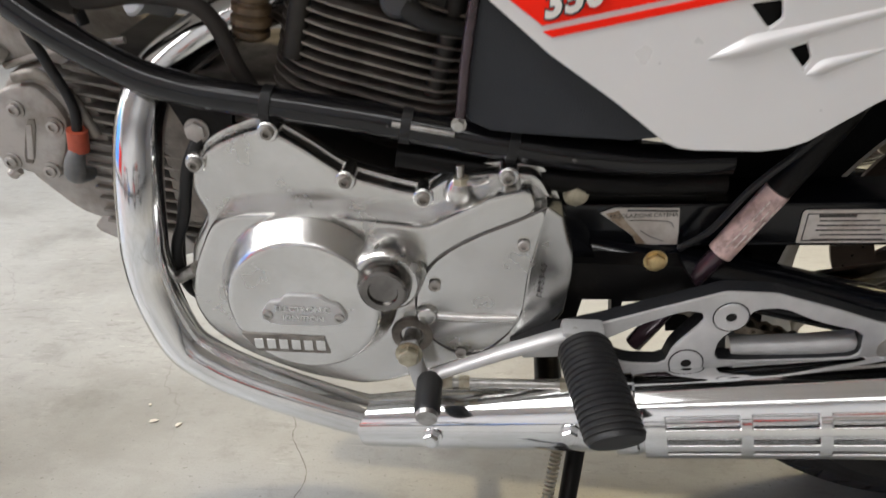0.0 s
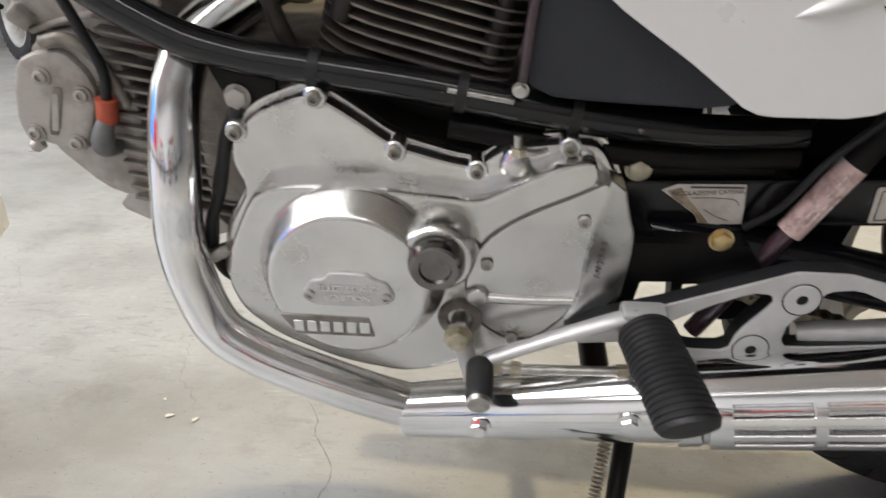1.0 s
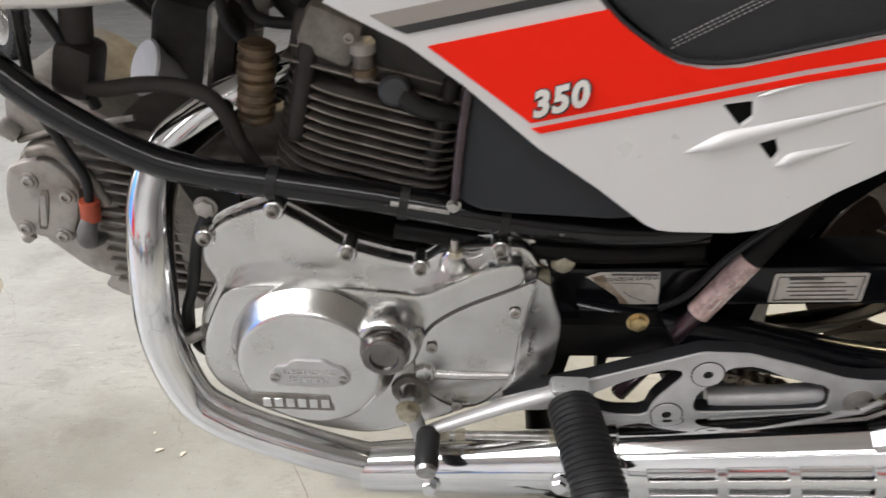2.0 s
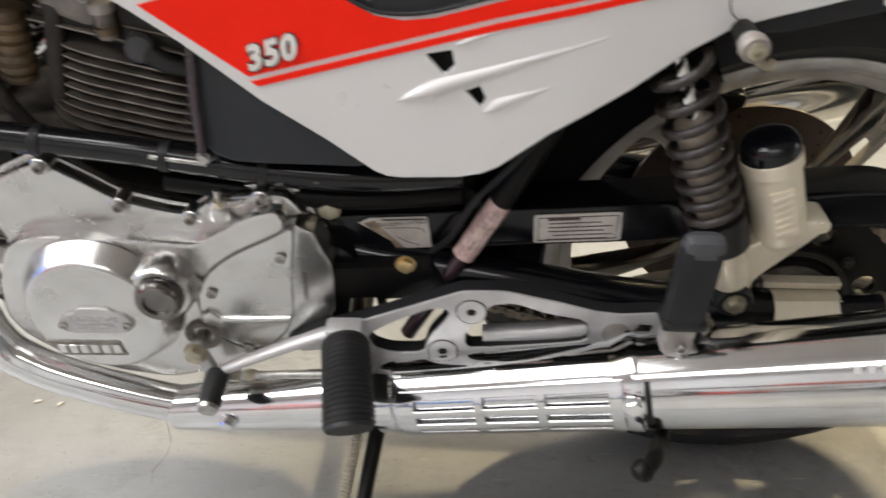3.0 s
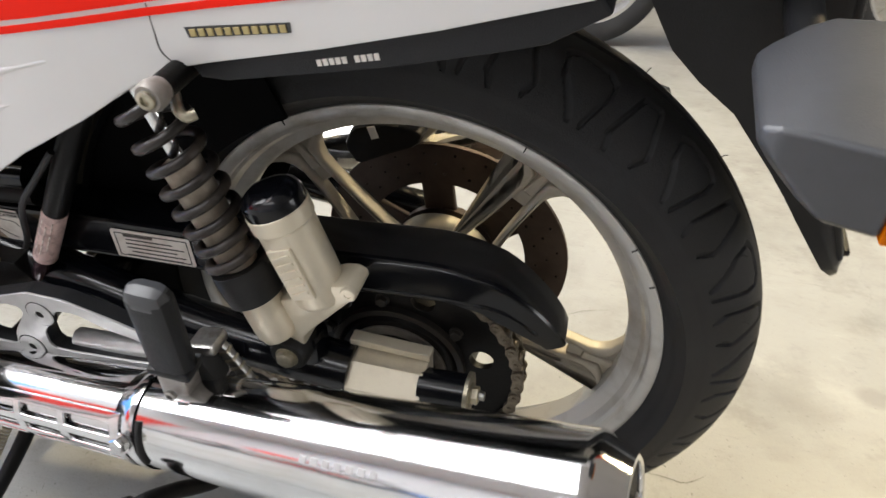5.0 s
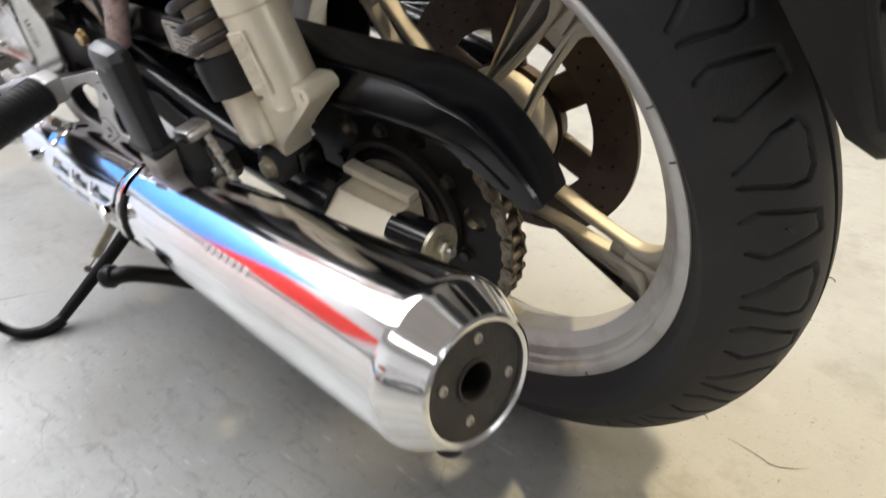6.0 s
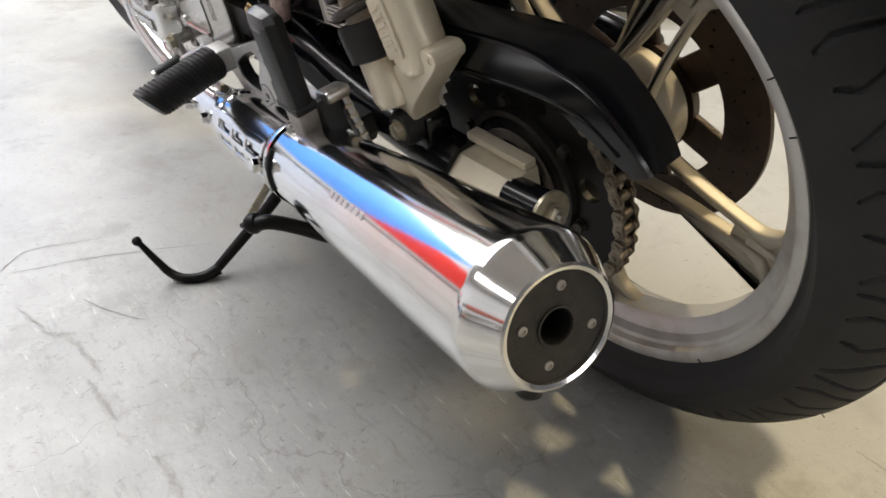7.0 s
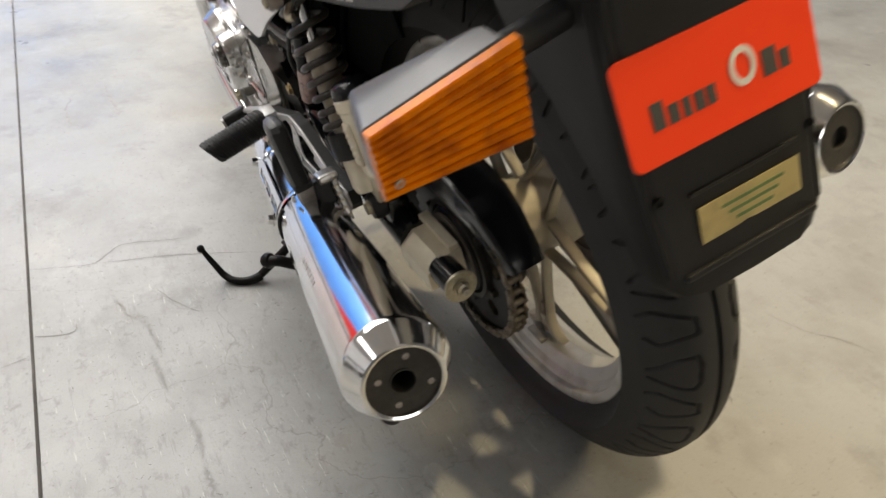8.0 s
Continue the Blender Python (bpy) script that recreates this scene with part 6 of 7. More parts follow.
part("scoop", scoop([(-0.3785, 0.5820), (-0.3470, 0.5929), (-0.3116, 0.6041), (-0.2481, 0.6236), (-0.1880, 0.6450)], 0.0105, 0.0055), SILVER, panel, sharp=70)
part("scoop", scoop([(-0.3105, 0.5715), (-0.2940, 0.5800), (-0.2678, 0.5893), (-0.2380, 0.6010)], 0.0080, 0.0042), SILVER, panel, sharp=70)
part("scoop", scoop([(-0.3328, 0.6285), (-0.3157, 0.6350), (-0.2906, 0.6430), (-0.2562, 0.6559)], 0.0040, 0.0035), SILVER, panel, sharp=70)
air = [(-0.534, 0.640), (-0.546, 0.545), (-0.540, 0.533), (-0.520, 0.524), (-0.395, 0.518), (-0.385, 0.54), (-0.45, 0.60), (-0.50, 0.66)]
box = part("airbox_cover", sheet(rounded(air, 1), -0.156, 0.10, bevel=0.006), AIRBOX, bike, "dark blue-grey plastic cover beside the cylinder")
part("cover_trim", tube([(-0.5345, -0.157, 0.636), (-0.5415, -0.160, 0.585), (-0.5455, -0.160, 0.540)], 0.0042, 12), PURPLE, box, "thin dark pink-tinted trim strip")
screw(box, (-0.547, -0.158, 0.533), "hex", 0.0048, 0.005, STEEL)
seat_pts = [(-0.157, 0.692), (-0.230, 0.676), (-0.299, 0.660), (-0.345, 0.649), (-0.370, 0.6475), (-0.392, 0.652), (-0.407, 0.670), (-0.432, 0.690), (-0.458, 0.722), (-0.480, 0.750), (-0.49, 0.80), (0.10, 0.83), (0.05, 0.755), (0.0, 0.738)]
seat = part("seat", sheet(lifted(seat_pts), 0.004, 0.30, bevel=0.006, bend=lambda x, z: skin(x, z) + 0.25 * max(0, z - 0.72), step=0.05), VINYL, bike, "dark grey vinyl seat with stitched seam", 35)
part("seat_piping", tube([(x, skin(x, z) - 0.0005, z + 0.0005) for x, z in lifted([(-0.157, 0.6995), (-0.230, 0.6835), (-0.299, 0.6675), (-0.345, 0.6565), (-0.370, 0.655), (-0.390, 0.6585), (-0.4075, 0.6685), (-0.433, 0.6885), (-0.459, 0.7205)])], 0.0016, 8), VINYL, seat)
bm = bmesh.new()
for row, n in ((0.0, 44), (0.0028, 44), (0.0056, 44)):
    for k in range(n):
        t = (k + (0.5 if row == 0.0028 else 0)) / (n - 1)
        x, z = -0.393 + 0.15 * t, 0.6655 + 0.0765 * t + row
        block((0.0022, 0.0010, 0.0010), Matrix.Translation((x, skin(x, z) + 0.25 * max(0, z - 0.72) + 0.0036, z)) @ Matrix.Rotation(radians(-27), 4, "Y"), 0, bm)
part("stitching", bm, THREAD, seat, "grey triple-row stitching")


def tank():
    bm = bmesh.new()
    rows = []
    for i in range(25):
        t = i / 24
        x = -1.06 + 0.475 * t
        zb = float(np.interp(x, [-1.06, -0.95, -0.87, -0.81, -0.74, -0.64, -0.60, -0.585], [0.74, 0.695, 0.688, 0.689, 0.699, 0.708, 0.724, 0.735])) + 0.004
        wide = 0.158 + 0.022 * math.sin(math.pi * min(1, max(0, (x + 1.06) / 0.475)))
        row = []
        for a, b in ((0.10, 0.006), (0.72, 0.0), (0.93, 0.001), (0.965, 0.006), (0.985, 0.016), (1.0, 0.035), (1.03, 0.075), (1.0, 0.125), (0.86, 0.175), (0.55, 0.21), (0.0, 0.225)):
            row.append((x, -wide * a, zb + b))
        full = row + [(x, -y, z) for x, y, z in reversed(row[:-1])]
        rows.append([bm.verts.new(p) for p in full])
    m = len(rows[0])
    for a, b in zip(rows, rows[1:]):
        for k in range(m):
            bm.faces.new((a[k], a[(k + 1) % m], b[(k + 1) % m], b[k]))
    bm.faces.new(list(reversed(rows[0])))
    bm.faces.new(rows[-1])
    bmesh.ops.recalc_face_normals(bm, faces=bm.faces)
    return bm


part("fuel_tank", tank(), TANK_PAINT, bike, "pearl silver-white fuel tank with rolled lower lip", 60)
# tail: dark undertray with white printed bars
tray = [(-0.115, 0.650), (-0.015, 0.674), (0.060, 0.694), (0.150, 0.725), (0.160, 0.712), (0.125, 0.689), (0.100, 0.681), (0.026, 0.661), (-0.015, 0.652), (-0.085, 0.637), (-0.105, 0.637)]
tr = part("undertray", sheet(lifted(tray), 0.004, 0.05, bevel=0.003, bend=skin), DARK_PLASTIC, bike, "dark plastic undertray below the tail")
for k in range(10):
    if k == 5:
        continue
    x = -0.018 + 0.0043 * k
    z = lifted([(x, 0.6605 + 0.235 * (x + 0.017))])[0][1]
    bar = block((0.0033, 0.0008, 0.0044), Matrix.Translation((x, skin(x, z) + 0.0037, z)) @ Matrix.Rotation(radians(-13), 4, "Y"), 0)
    part("printed_bar", bar, DECAL_WHITE, tr)

# --- the right-hand side, glimpsed past the wheel and under the tail ---
def mirrored(ob, name, parent, label=""):
    bm = bmesh.new()
    bm.from_mesh(ob.data)
    bm.transform(Matrix.Diagonal((1, -1, 1, 1)))
    bmesh.ops.reverse_faces(bm, faces=bm.faces)
    return part(name, bm, ob.data.materials[0], parent, label, 40)


mirrored(panel, "far_side_panel", bike, "silver-white right side panel")
mirrored(tr, "far_undertray", bike, "dark plastic right undertray")
far_shock = new("far_shock_absorber")
far_shock.parent = bike
tagged(far_shock, "right shock absorber with brown-black spring")
for ob in [c for c in shock.children if c.name.split(".")[0] in ("spring", "damper_rod", "damper_body", "lower_sleeve", "spring_seat", "reservoir", "reservoir_cap", "lower_casting")]:
    mirrored(ob, ob.name.split(".")[0], far_shock)

# --- rear mudguard with number board, indicator ---
def mudguard():
    """A shell that hangs behind the wheel: back wall with forward-turned sides."""
    bm = bmesh.new()
    rows = []
    for i in range(15):
        t = i / 14
        z = 0.760 - 0.276 * t
        xb = 0.292 + 0.062 * t - 0.012 * math.sin(math.pi * t)
        wide = 0.098 - 0.014 * t
        deep = float(np.interp(z, [0.484, 0.507, 0.574, 0.621, 0.654, 0.76], [0.012, 0.020, 0.044, 0.069, 0.105, 0.15]))
        if t > 0.97:
            wide, deep = 0.066, 0.012
        sec = [(xb - deep, -wide - 0.004), (xb - deep * 0.6, -wide), (xb - min(0.014, deep * 0.5), -wide + 0.002), (xb - 0.004, -wide + 0.010), (xb, -wide + 0.020), (xb + 0.001, 0.0)]
        sec = sec + [(x, -y) for x, y in reversed(sec[:-1])]
        inn = [(x - 0.004 if abs(y) < wide - 0.005 else x, y * 0.955) for x, y in reversed(sec)]
        rows.append([bm.verts.new((x, y, z)) for x, y in sec + inn])
    m = len(rows[0])
    for a, b in zip(rows, rows[1:]):
        for k in range(m):
            bm.faces.new((a[k], a[(k + 1) % m], b[(k + 1) % m], b[k]))
    bm.faces.new(list(reversed(rows[0])))
    bm.faces.new(rows[-1])
    bmesh.ops.recalc_face_normals(bm, faces=bm.faces)
    return bm


mud = part("rear_mudguard", mudguard(), MUD_PLASTIC, bike, "dark grey plastic rear mudguard with number board", 45)
def on_back(y, z, lift):
    t = (0.760 - z) / 0.276
    return Vector((0.292 + 0.062 * t - 0.012 * math.sin(math.pi * t) + lift, y, z))


slope = math.degrees(math.atan2(on_back(0, 0.56, 0).x - on_back(0, 0.66, 0).x, 0.10))
BACK = Matrix.Rotation(radians(90), 4, "Z") @ Matrix.Rotation(radians(90), 4, "X")
def back_pose(y, z, lift):
    return Matrix.Translation(on_back(y, z, lift)) @ Matrix.Rotation(radians(-slope), 4, "Y") @ BACK


def plate_pose(lift):
    """Where the red plate hangs, tipped a little further back than the mudguard."""
    return Matrix.Translation(on_back(-0.0077, 0.6357, lift)) @ Matrix.Rotation(radians(-20.0), 4, "Y") @ BACK


def plate_board():
    c = [(sx * (0.0846 - 0.007) + 0.007 * math.cos(a), sz * (0.0382 - 0.007) + 0.007 * math.sin(a))
         for sx, sz, q in ((1, 1, 0), (-1, 1, 90), (-1, -1, 180), (1, -1, 270)) for a in [radians(q + 22.5 * k) for k in range(5)]]
    bm = sheet(c, -0.0015, 0.003, bevel=0.0006)
    bm.transform(plate_pose(0.0070) @ Matrix.Rotation(radians(-90), 4, "X"))
    return bm


board = part("red_plate", plate_board(), PLATE_RED, mud, "bright red rectangular plate with dark bars and a white mark")
for x, wide, tall in ((-0.0575, 0.0098, 0.0185), (-0.0445, 0.0082, 0.0130), (-0.0335, 0.0062, 0.0130), (-0.0225, 0.0082, 0.0130), (-0.0125, 0.0070, 0.0130), (0.0400, 0.0120, 0.0185), (0.0535, 0.0085, 0.0130)):
    part("dark_bar", block((wide, tall, 0.0008), plate_pose(0.0090) @ Matrix.Translation((x, -0.0145 + tall / 2, 0)), 0), INK, board)
bm = bmesh.new()
ring([(0, 0.012), (0.0008, 0.012), (0.0008, 0.0078), (0, 0.0078)], (0, 0, 0), (0, 0, 1), 36, bm)
bm.transform(Matrix.Translation((0.017, 0.0005, 0)) @ Matrix.Diagonal((0.95, 1.15, 1, 1)))
bm.transform(plate_pose(0.0088))
part("white_mark", bm, DECAL_WHITE, board, "white oval mark")
lab = part("gold_label", block((0.098, 0.030, 0.0014), back_pose(0.006, 0.535, 0.0016), 0.0005), GOLD_LABEL, mud, "gold rectangular label with green print")
for k in range(3):
    part("green_bar", block((0.060 - 0.012 * k, 0.0024, 0.0006), back_pose(0.006, 0.535, 0.0026) @ Matrix.Translation((0.002, 0.007 - 0.007 * k, 0)), 0), GREEN_INK, lab)
bm = bmesh.new()
block((0.105, 0.004, 0.004), back_pose(0.006, 0.560, 0.0010), 0.0015, bm)
block((0.13, 0.006, 0.006), back_pose(0.0, 0.503, 0.0010), 0.002, bm)
part("moulded_ribs", bm, MUD_PLASTIC, mud)
screw(mud, on_back(-0.072, 0.566, 0.0005), "socket", 0.0042, 0.002, SOOT, (0.97, 0, 0.2))
screw(mud, on_back(0.072, 0.566, 0.0005), "socket", 0.0042, 0.002, SOOT, (0.97, 0, 0.2))
# Plain block for the tail unit, added to keep the warm lamp off the indicator.
cowl = block((0.26, 0.25, 0.11), Matrix.Translation((0.165, 0, 0.788)) @ Matrix.Rotation(radians(-8), 4, "Y"), 0.02)
part("tail_cowl_blocker", cowl, SILVER, bike, "silver-white tail cowl block, added to shade the indicator from the warm lamp", 40)
for s in (-1, 1):
    part("edge_rib", tube([on_back(s * 0.086, 0.735, -0.006), on_back(s * 0.083, 0.66, -0.006), on_back(s * 0.078, 0.58, -0.006), on_back(s * 0.073, 0.505, -0.006)], 0.0042, 10), MUD_PLASTIC, mud)
lamp = part("tail_lamp", block((0.05, 0.17, 0.07), Matrix.Translation((0.275, 0.0, 0.790)), 0.012), LAMP_RED, bike, "dark red tail lamp")
part("lamp_housing", block((0.07, 0.18, 0.08), Matrix.Translation((0.232, 0.0, 0.790)), 0.014), DARK_PLASTIC, lamp)

def indicator():
    body = bmesh.new()
    rows = []
    # forward face, shoulder and lens seat, each as inner bottom, outer bottom, outer edge, crease, inner top
    for x, corners in ((0.2345, ((-0.158, 0.682), (-0.228, 0.682), (-0.235, 0.686), (-0.234, 0.692), (-0.158, 0.693))),
                       (0.2420, ((-0.155, 0.671), (-0.234, 0.674), (-0.243, 0.681), (-0.240, 0.6955), (-0.155, 0.699))),
                       (0.2560, ((-0.153, 0.658), (-0.238, 0.661), (-0.246, 0.667), (-0.2440, 0.6965), (-0.154, 0.7090))),
                       (0.2680, ((-0.151, 0.650), (-0.241, 0.652), (-0.2490, 0.656), (-0.2470, 0.6960), (-0.154, 0.7145))),
                       (0.2940, ((-0.149, 0.6455), (-0.245, 0.650), (-0.2515, 0.6530), (-0.2550, 0.6970), (-0.155, 0.716)))):
        rows.append([body.verts.new((x, y, z)) for y, z in corners])
    for a, b in zip(rows, rows[1:]):
        for k in range(5):
            body.faces.new((a[k], a[(k + 1) % 5], b[(k + 1) % 5], b[k]))
    body.faces.new(list(reversed(rows[0])))
    body.faces.new(rows[-1])
    bmesh.ops.recalc_face_normals(body, faces=body.faces)
    soften(body, 0.003, 3, 16)
    ob = part("indicator", body, GREY_PLASTIC, bike, "grey plastic indicator with ribbed orange lens", 40)
    lens = bmesh.new()
    sec = []
    for y, z0, z1 in ((-0.150, 0.6465, 0.7155), (-0.2535, 0.6515, 0.6965)):
        row = [(0.294, y, z0)]
        for k in range(9):
            row += [(0.3008, y, z0 + (z1 - z0) * k / 9), (0.3036, y, z0 + (z1 - z0) * (k + 0.35) / 9), (0.3030, y, z0 + (z1 - z0) * (k + 0.8) / 9)]
        sec.append([lens.verts.new(p) for p in row + [(0.3020, y, z1), (0.294, y, z1)]])
    va, vb = sec
    for q in range(len(va)):
        lens.faces.new((va[q], va[(q + 1) % len(va)], vb[(q + 1) % len(va)], vb[q]))
    lens.faces.new(list(reversed(va)))
    lens.faces.new(vb)
    bmesh.ops.recalc_face_normals(lens, faces=lens.faces)
    part("lens", lens, ORANGE, ob, "ribbed orange plastic lens", 20)
    screw(ob, (0.302, -0.243, 0.660), "socket", 0.0030, 0.002, STEEL, (1, 0, 0), "lens_screw")
    part("stalk", tube([(0.262, -0.156, 0.688), (0.262, -0.085, 0.698)], 0.011, 14, smooth=False), DARK_PLASTIC, ob)


indicator()

# --- front mudguard, at the edge of view ---
bm = bmesh.new()
rows = []
for i in range(25):
    a = radians(-6 + 100 * i / 24)
    row = []
    for w, d in ((-0.066, -0.030), (-0.066, -0.010), (-0.052, 0.006), (-0.025, 0.012), (0.0, 0.014), (0.025, 0.012), (0.052, 0.006), (0.066, -0.010), (0.066, -0.030)):
        r = 0.342 + d
        row.append(bm.verts.new((-1.478 + r * math.cos(a), w, 0.315 + r * math.sin(a))))
    inn = []
    for v in reversed(row):
        c = Vector((-1.478, v.co.y, 0.315))
        inn.append(bm.verts.new(c + (v.co - c) * 0.990 + Vector((0, -v.co.y * 0.03, 0))))
    rows.append(row + inn)
m = len(rows[0])
for a, b in zip(rows, rows[1:]):
    for k in range(m):
        bm.faces.new((a[k], a[(k + 1) % m], b[(k + 1) % m], b[k]))
bm.faces.new(list(reversed(rows[0])))
bm.faces.new(rows[-1])
bmesh.ops.recalc_face_normals(bm, faces=bm.faces)
part("front_mudguard", bm, SILVER, bike, "silver-white front mudguard", 60)
for s in (-1, 1):
    part("fork_leg", tube([(-1.42, 0.085 * s, 0.315), (-1.23, 0.085 * s, 0.80)], 0.02, 16, smooth=False), SATIN, bike)


# ---------- other motorcycles parked behind ----------
def parked_motorcycle(at, knobs, label, paint=SOOT):
    """A plain dark machine on two wheels, seen only past the subject."""
    ob = tagged(new("parked_motorcycle"), label, "motorcycle", group="motorcycles parked behind")
    ob.matrix_world = at
    for name, x in (("near_wheel", 0.0), ("far_wheel", 1.38)):
        hub = new(name)
        hub.parent = ob
        hub.matrix_local = Matrix.Translation((x, 0, 0.325))
        prof = [(0.045, 0.235), (0.058, 0.262), (0.060, 0.290), (0.048, 0.314), (0.022, 0.324), (-0.022, 0.324), (-0.048, 0.314), (-0.060, 0.290), (-0.058, 0.262), (-0.045, 0.235)]
        bm = ring(prof, seg=72)
        if knobs:
            for k in range(40):
                for w in (-0.040, 0.0, 0.040):
                    a = 2 * math.pi * (k + (0.5 if w else 0)) / 40
                    block((0.020, 0.026, 0.026), Matrix.Rotation(-a, 4, "Y") @ Matrix.Translation((0.322 - abs(w) * 0.25, w, 0)), 0, bm)
        part("tyre", bm, TYRE, hub, sharp=40)
        part("rim", ring([(0.045, 0.238), (0.045, 0.222), (0.020, 0.214), (-0.020, 0.214), (-0.045, 0.222), (-0.045, 0.238)], seg=64), SATIN, hub)
        part("hub", lathe([(-0.05, 0.03), (-0.04, 0.05), (0.04, 0.05), (0.05, 0.03)], seg=24), CAST, hub)
        for k in range(18):
            a = 2 * math.pi * k / 18
            part("wire_spoke", tube([(0.045 * math.cos(a), 0.03 * (-1) ** k, 0.045 * math.sin(a)), (0.218 * math.cos(a + 0.25), 0.0, 0.218 * math.sin(a + 0.25))], 0.0018, 5, smooth=False), STEEL, hub)
    part("frame", tube([(0.02, 0.10, 0.34), (0.35, 0.10, 0.42), (0.62, 0.09, 0.36), (0.95, 0.06, 0.55), (1.10, 0.04, 0.85)], 0.018, 10), BLACK, ob)
    part("engine", block((0.36, 0.26, 0.30), Matrix.Translation((0.68, 0, 0.46)), 0.05), CAST, ob)
    part("tank", block((0.46, 0.26, 0.20), Matrix.Translation((0.80, 0, 0.86)), 0.07), paint, ob)
    part("seat", block((0.62, 0.22, 0.10), Matrix.Translation((0.26, 0, 0.82)), 0.04), VINYL, ob)
    part("fork", tube([(1.38, 0.09, 0.325), (1.14, 0.09, 0.95)], 0.022, 12, smooth=False), SATIN, ob)
    part("handlebar", tube([(1.10, -0.34, 1.05), (1.14, 0.0, 0.98), (1.10, 0.34, 1.05)], 0.012, 10), BLACK, ob)
    part("prop_stand", tube([(0.98, 0.10, 0.34), (1.00, 0.20, 0.01)], 0.010, 10, smooth=False), SOOT, ob)
    return ob


parked_motorcycle(Matrix.Translation((-3.66, 4.05, 0)) @ Matrix.Rotation(radians(140), 4, "Z"), True, "dark motorcycle with knobbly tyres parked in the garage")
parked_motorcycle(Matrix.Translation((1.24, 2.95, 0)) @ Matrix.Rotation(radians(196), 4, "Z"), False, "dark motorcycle parked behind the rear wheel")

parked_motorcycle(Matrix.Translation((-2.35, -3.4, 0)) @ Matrix.Rotation(radians(176), 4, "Z"), False, "motorcycle with a red tank parked along the white wall", RED)
parked_motorcycle(Matrix.Translation((-0.85, -3.1, 0)) @ Matrix.Rotation(radians(5), 4, "Z"), False, "motorcycle with an orange tank parked along the white wall", ORANGE_HT)

# ---------- loose paint chips on the floor ----------
for x, y, q, r in ((-0.997, 0.049, 20, 0.008), (-0.958, 0.043, 75, 0.0075), (-1.02, 0.09, 130, 0.004)):
    c = [(r * (0.7 + 0.3 * math.sin(3 * a + q)) * math.cos(a), r * 0.6 * (0.8 + 0.2 * math.cos(2 * a + q)) * math.sin(a)) for a in [radians(40 * k) for k in range(9)]]
    bm = sheet(c, 0, 0.0012)
    bm.transform(Matrix.Rotation(radians(90), 4, "X"))
    chip = part("paint_chip", bm, STICKER, at=Matrix.Translation((x, y, 0.0015)) @ Matrix.Rotation(radians(q), 4, "Z"))
    tagged(chip, "small pale flake lying on the concrete floor", "paint flake", group="flakes on the floor")

# ---------- cracks, scuffs and marks in the concrete ----------
CRACK_DIRT = material("crack_dirt", (0.13, 0.12, 0.11), 0.85, 0, (0.24, 0.23, 0.215), 30, (0.45, 0.65))
SMEAR = material("grey_smear", (0.25, 0.245, 0.235), 0.6, 0, (0.33, 0.325, 0.312), 45, (0.42, 0.62), 0.2, 200)
STAIN = material("oil_stain", (0.235, 0.23, 0.215), 0.5, 0, (0.30, 0.295, 0.28), 30, (0.40, 0.65))
mark_rng = random.Random(11)


def ribbon(points, width, ragged, z, bm=None):
    """A ragged strip on the floor that follows the points."""
    bm = bm or bmesh.new()
    line4 = glide([(x, y, 0) for x, y in points], 7)
    pairs = []
    for i, p in enumerate(line4):
        d = (line4[min(i + 1, len(line4) - 1)] - line4[max(i - 1, 0)]).normalized()
        side = Vector((-d.y, d.x, 0))
        t = i / (len(line4) - 1)
        w = width * (0.25 + 0.75 * math.sin(math.pi * min(1, max(0, 0.06 + 0.88 * t)))) * mark_rng.uniform(1 - ragged, 1)
        c = p + side * mark_rng.uniform(-ragged, ragged) * width * 0.9
        pairs.append((bm.verts.new((c.x + side.x * w / 2, c.y + side.y * w / 2, z)), bm.verts.new((c.x - side.x * w / 2, c.y - side.y * w / 2, z))))
    for (a, b), (c, d) in zip(pairs, pairs[1:]):
        bm.faces.new((a, b, d, c))
    for f in bm.faces:
        if f.normal.z < 0:
            f.normal_flip()
    return bm


CRACKS = [[(-0.699, -0.679), (-0.673, -0.615), (-0.662, -0.567), (-0.685, -0.539), (-0.700, -0.510), (-0.679, -0.448), (-0.665, -0.404)], [(-0.658, -0.568), (-0.621, -0.447), (-0.574, -0.344), (-0.544, -0.285)],
          [(-0.436, -0.739), (-0.440, -0.714), (-0.442, -0.693)], [(-0.328, -0.695), (-0.327, -0.673)], [(-0.491, -0.685), (-0.476, -0.653), (-0.473, -0.626), (-0.499, -0.618)], [(-0.523, -0.482), (-0.477, -0.464), (-0.422, -0.431)],
          [(0.043, 0.407), (0.108, 0.428), (0.153, 0.462), (0.199, 0.482)], [(0.271, 0.086), (0.306, 0.084), (0.330, 0.083), (0.356, 0.104)],
          [(-0.820, 0.109), (-0.794, 0.063), (-0.789, 0.027), (-0.758, -0.028), (-0.749, -0.065), (-0.755, -0.100), (-0.747, -0.123)]]
for points in CRACKS:
    bm = ribbon(points, 0.0017, 0.55, 0.0007)
    tagged(part("floor_crack", bm, CRACK_DIRT), "fine dark hairline crack in the concrete floor", "crack", kind="structure")
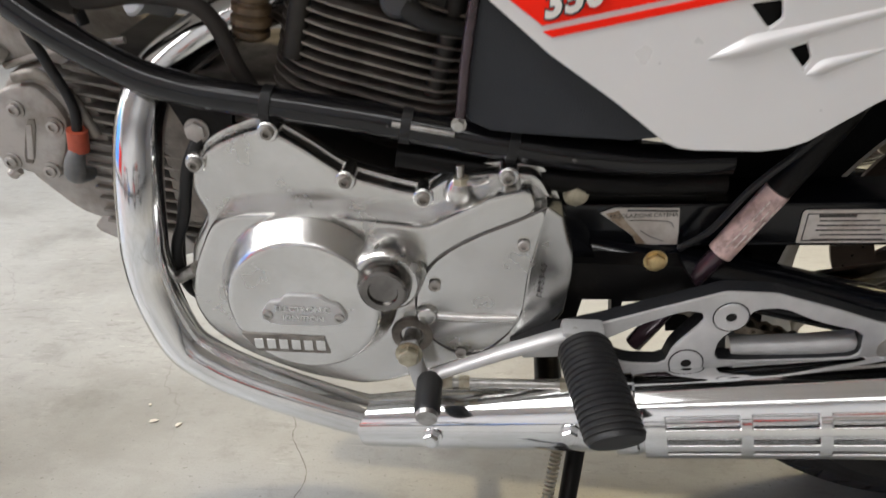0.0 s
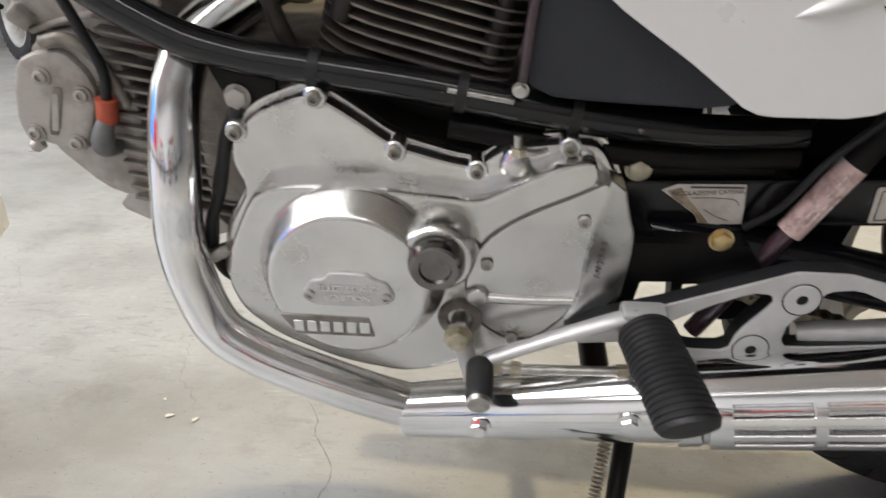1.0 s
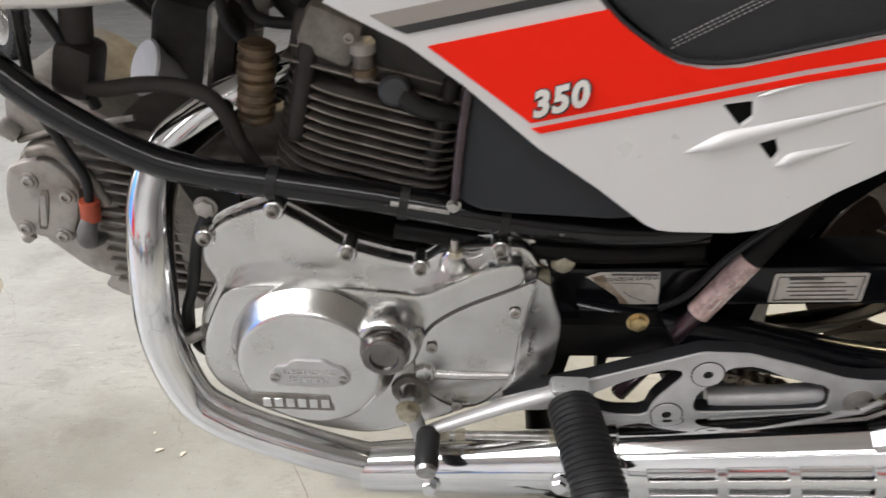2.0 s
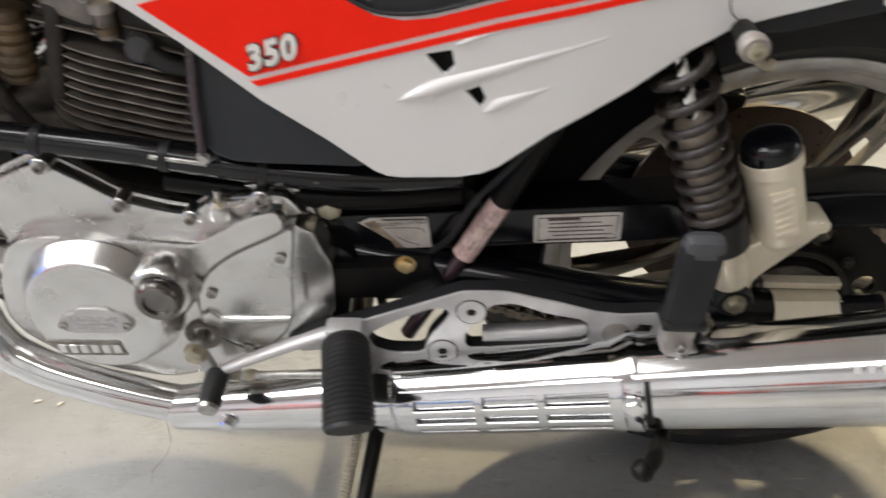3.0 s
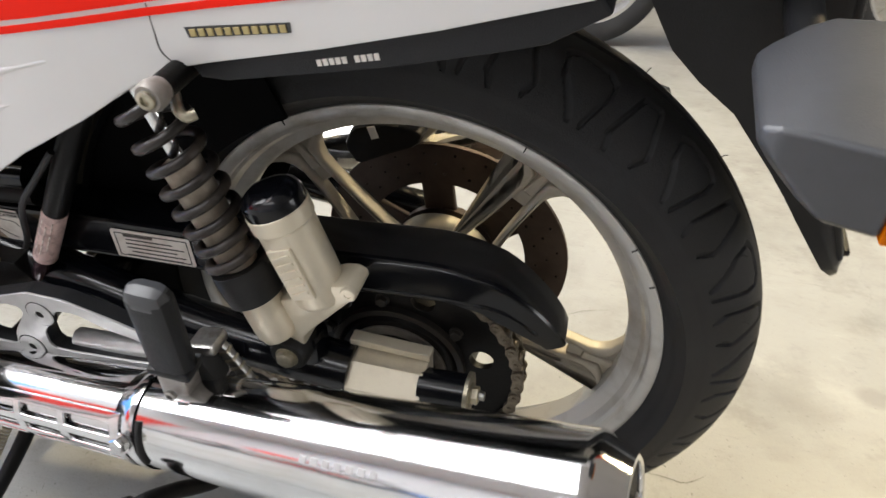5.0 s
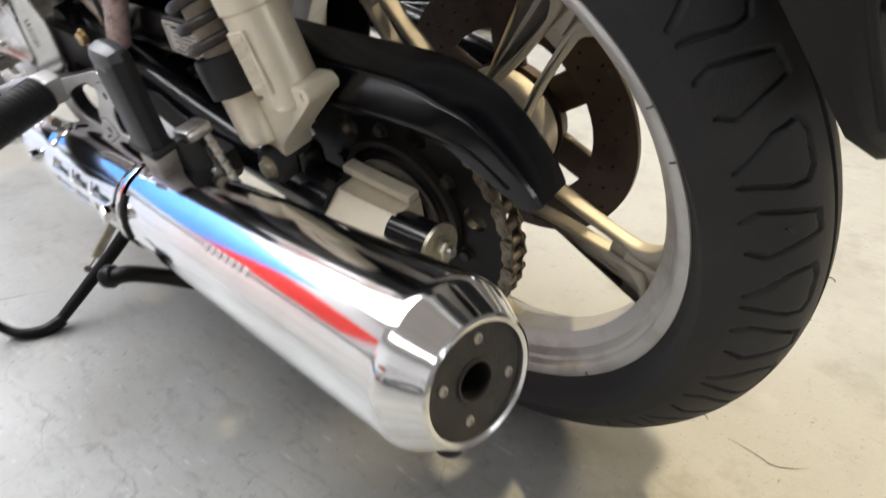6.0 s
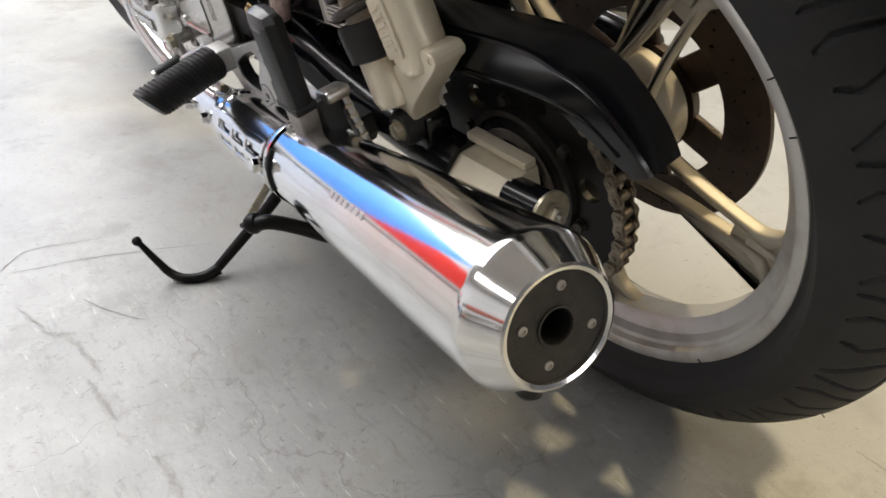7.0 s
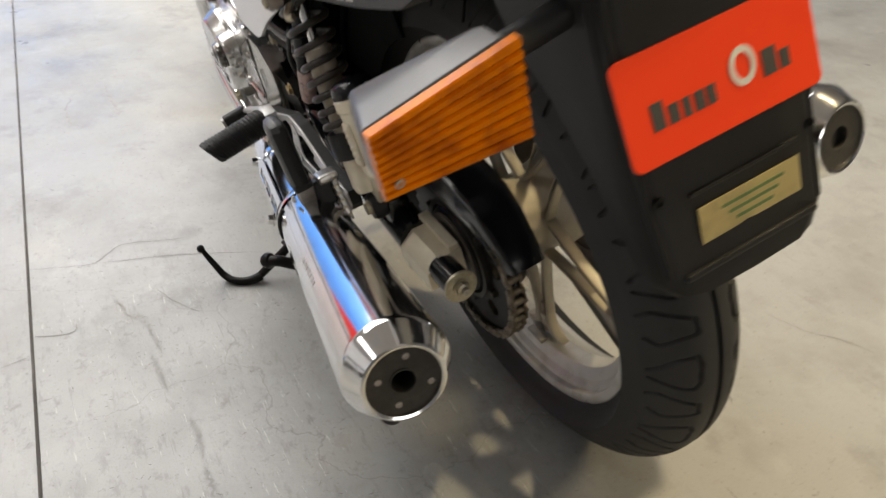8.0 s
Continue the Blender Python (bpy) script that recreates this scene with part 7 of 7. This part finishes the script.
for points in ([(-0.559, -0.558), (-0.476, -0.538), (-0.456, -0.522), (-0.410, -0.513), (-0.356, -0.512)], [(-0.350, -0.526), (-0.311, -0.521), (-0.263, -0.520)], [(-0.186, -0.502), (-0.153, -0.499), (-0.105, -0.502)],
               [(-0.090, -0.505), (-0.066, -0.504), (-0.036, -0.507)], [(-1.541, -0.423), (-1.425, -0.423), (-1.316, -0.419)], [(-1.516, -0.511), (-1.428, -0.534), (-1.337, -0.538), (-1.290, -0.518)]):
    bm = ribbon(points, 0.0085, 0.5, 0.0005)
    tagged(part("floor_smear", bm, SMEAR), "faint grey rubbed trail on the concrete floor", "floor mark", kind="structure")
for x, y, size in ((-0.169, -0.261, 0.022), (0.065, -0.237, 0.015), (0.021, -0.095, 0.017), (-0.044, -0.324, 0.014)):
    bm = bmesh.new()
    rim = [bm.verts.new((x + size * mark_rng.uniform(0.75, 1.1) * math.cos(2 * math.pi * k / 16), y + size * mark_rng.uniform(0.75, 1.1) * math.sin(2 * math.pi * k / 16), 0.0004)) for k in range(16)]
    bm.faces.new(rim)
    tagged(part("oil_spot", bm, STAIN), "small round faded oil spot on the concrete", "stain", kind="structure")


def scuff_field():
    """Short nicks and scuffs, thick where people walk beside the machine."""
    bm = bmesh.new()
    for _ in range(1500):
        x, y = mark_rng.uniform(-2.2, 0.5), -0.30 - abs(mark_rng.gauss(0, 0.26))
        if mark_rng.random() < 0.22:
            x, y = mark_rng.uniform(-1.4, 0.6), mark_rng.uniform(-0.3, 0.5)
        a = mark_rng.choice((1.25, 1.4, 0.5, 2.2)) + mark_rng.gauss(0, 0.35)
        long, wide = mark_rng.uniform(0.002, 0.011) * mark_rng.uniform(0.5, 1.3), mark_rng.uniform(0.0005, 0.0014)
        d, s = Vector((math.cos(a), math.sin(a), 0)), Vector((-math.sin(a), math.cos(a), 0))
        c = Vector((x, y, 0.0008))
        bm.faces.new([bm.verts.new(c + d * u * long + s * v * wide) for u, v in ((-0.5, -0.1), (0.1, -0.5), (0.5, 0.1), (-0.1, 0.5))])
    return bm


tagged(part("floor_scuffs", scuff_field(), CRACK_DIRT), "countless small dark nicks and scuffs in the concrete", "scuffs", kind="stuff")
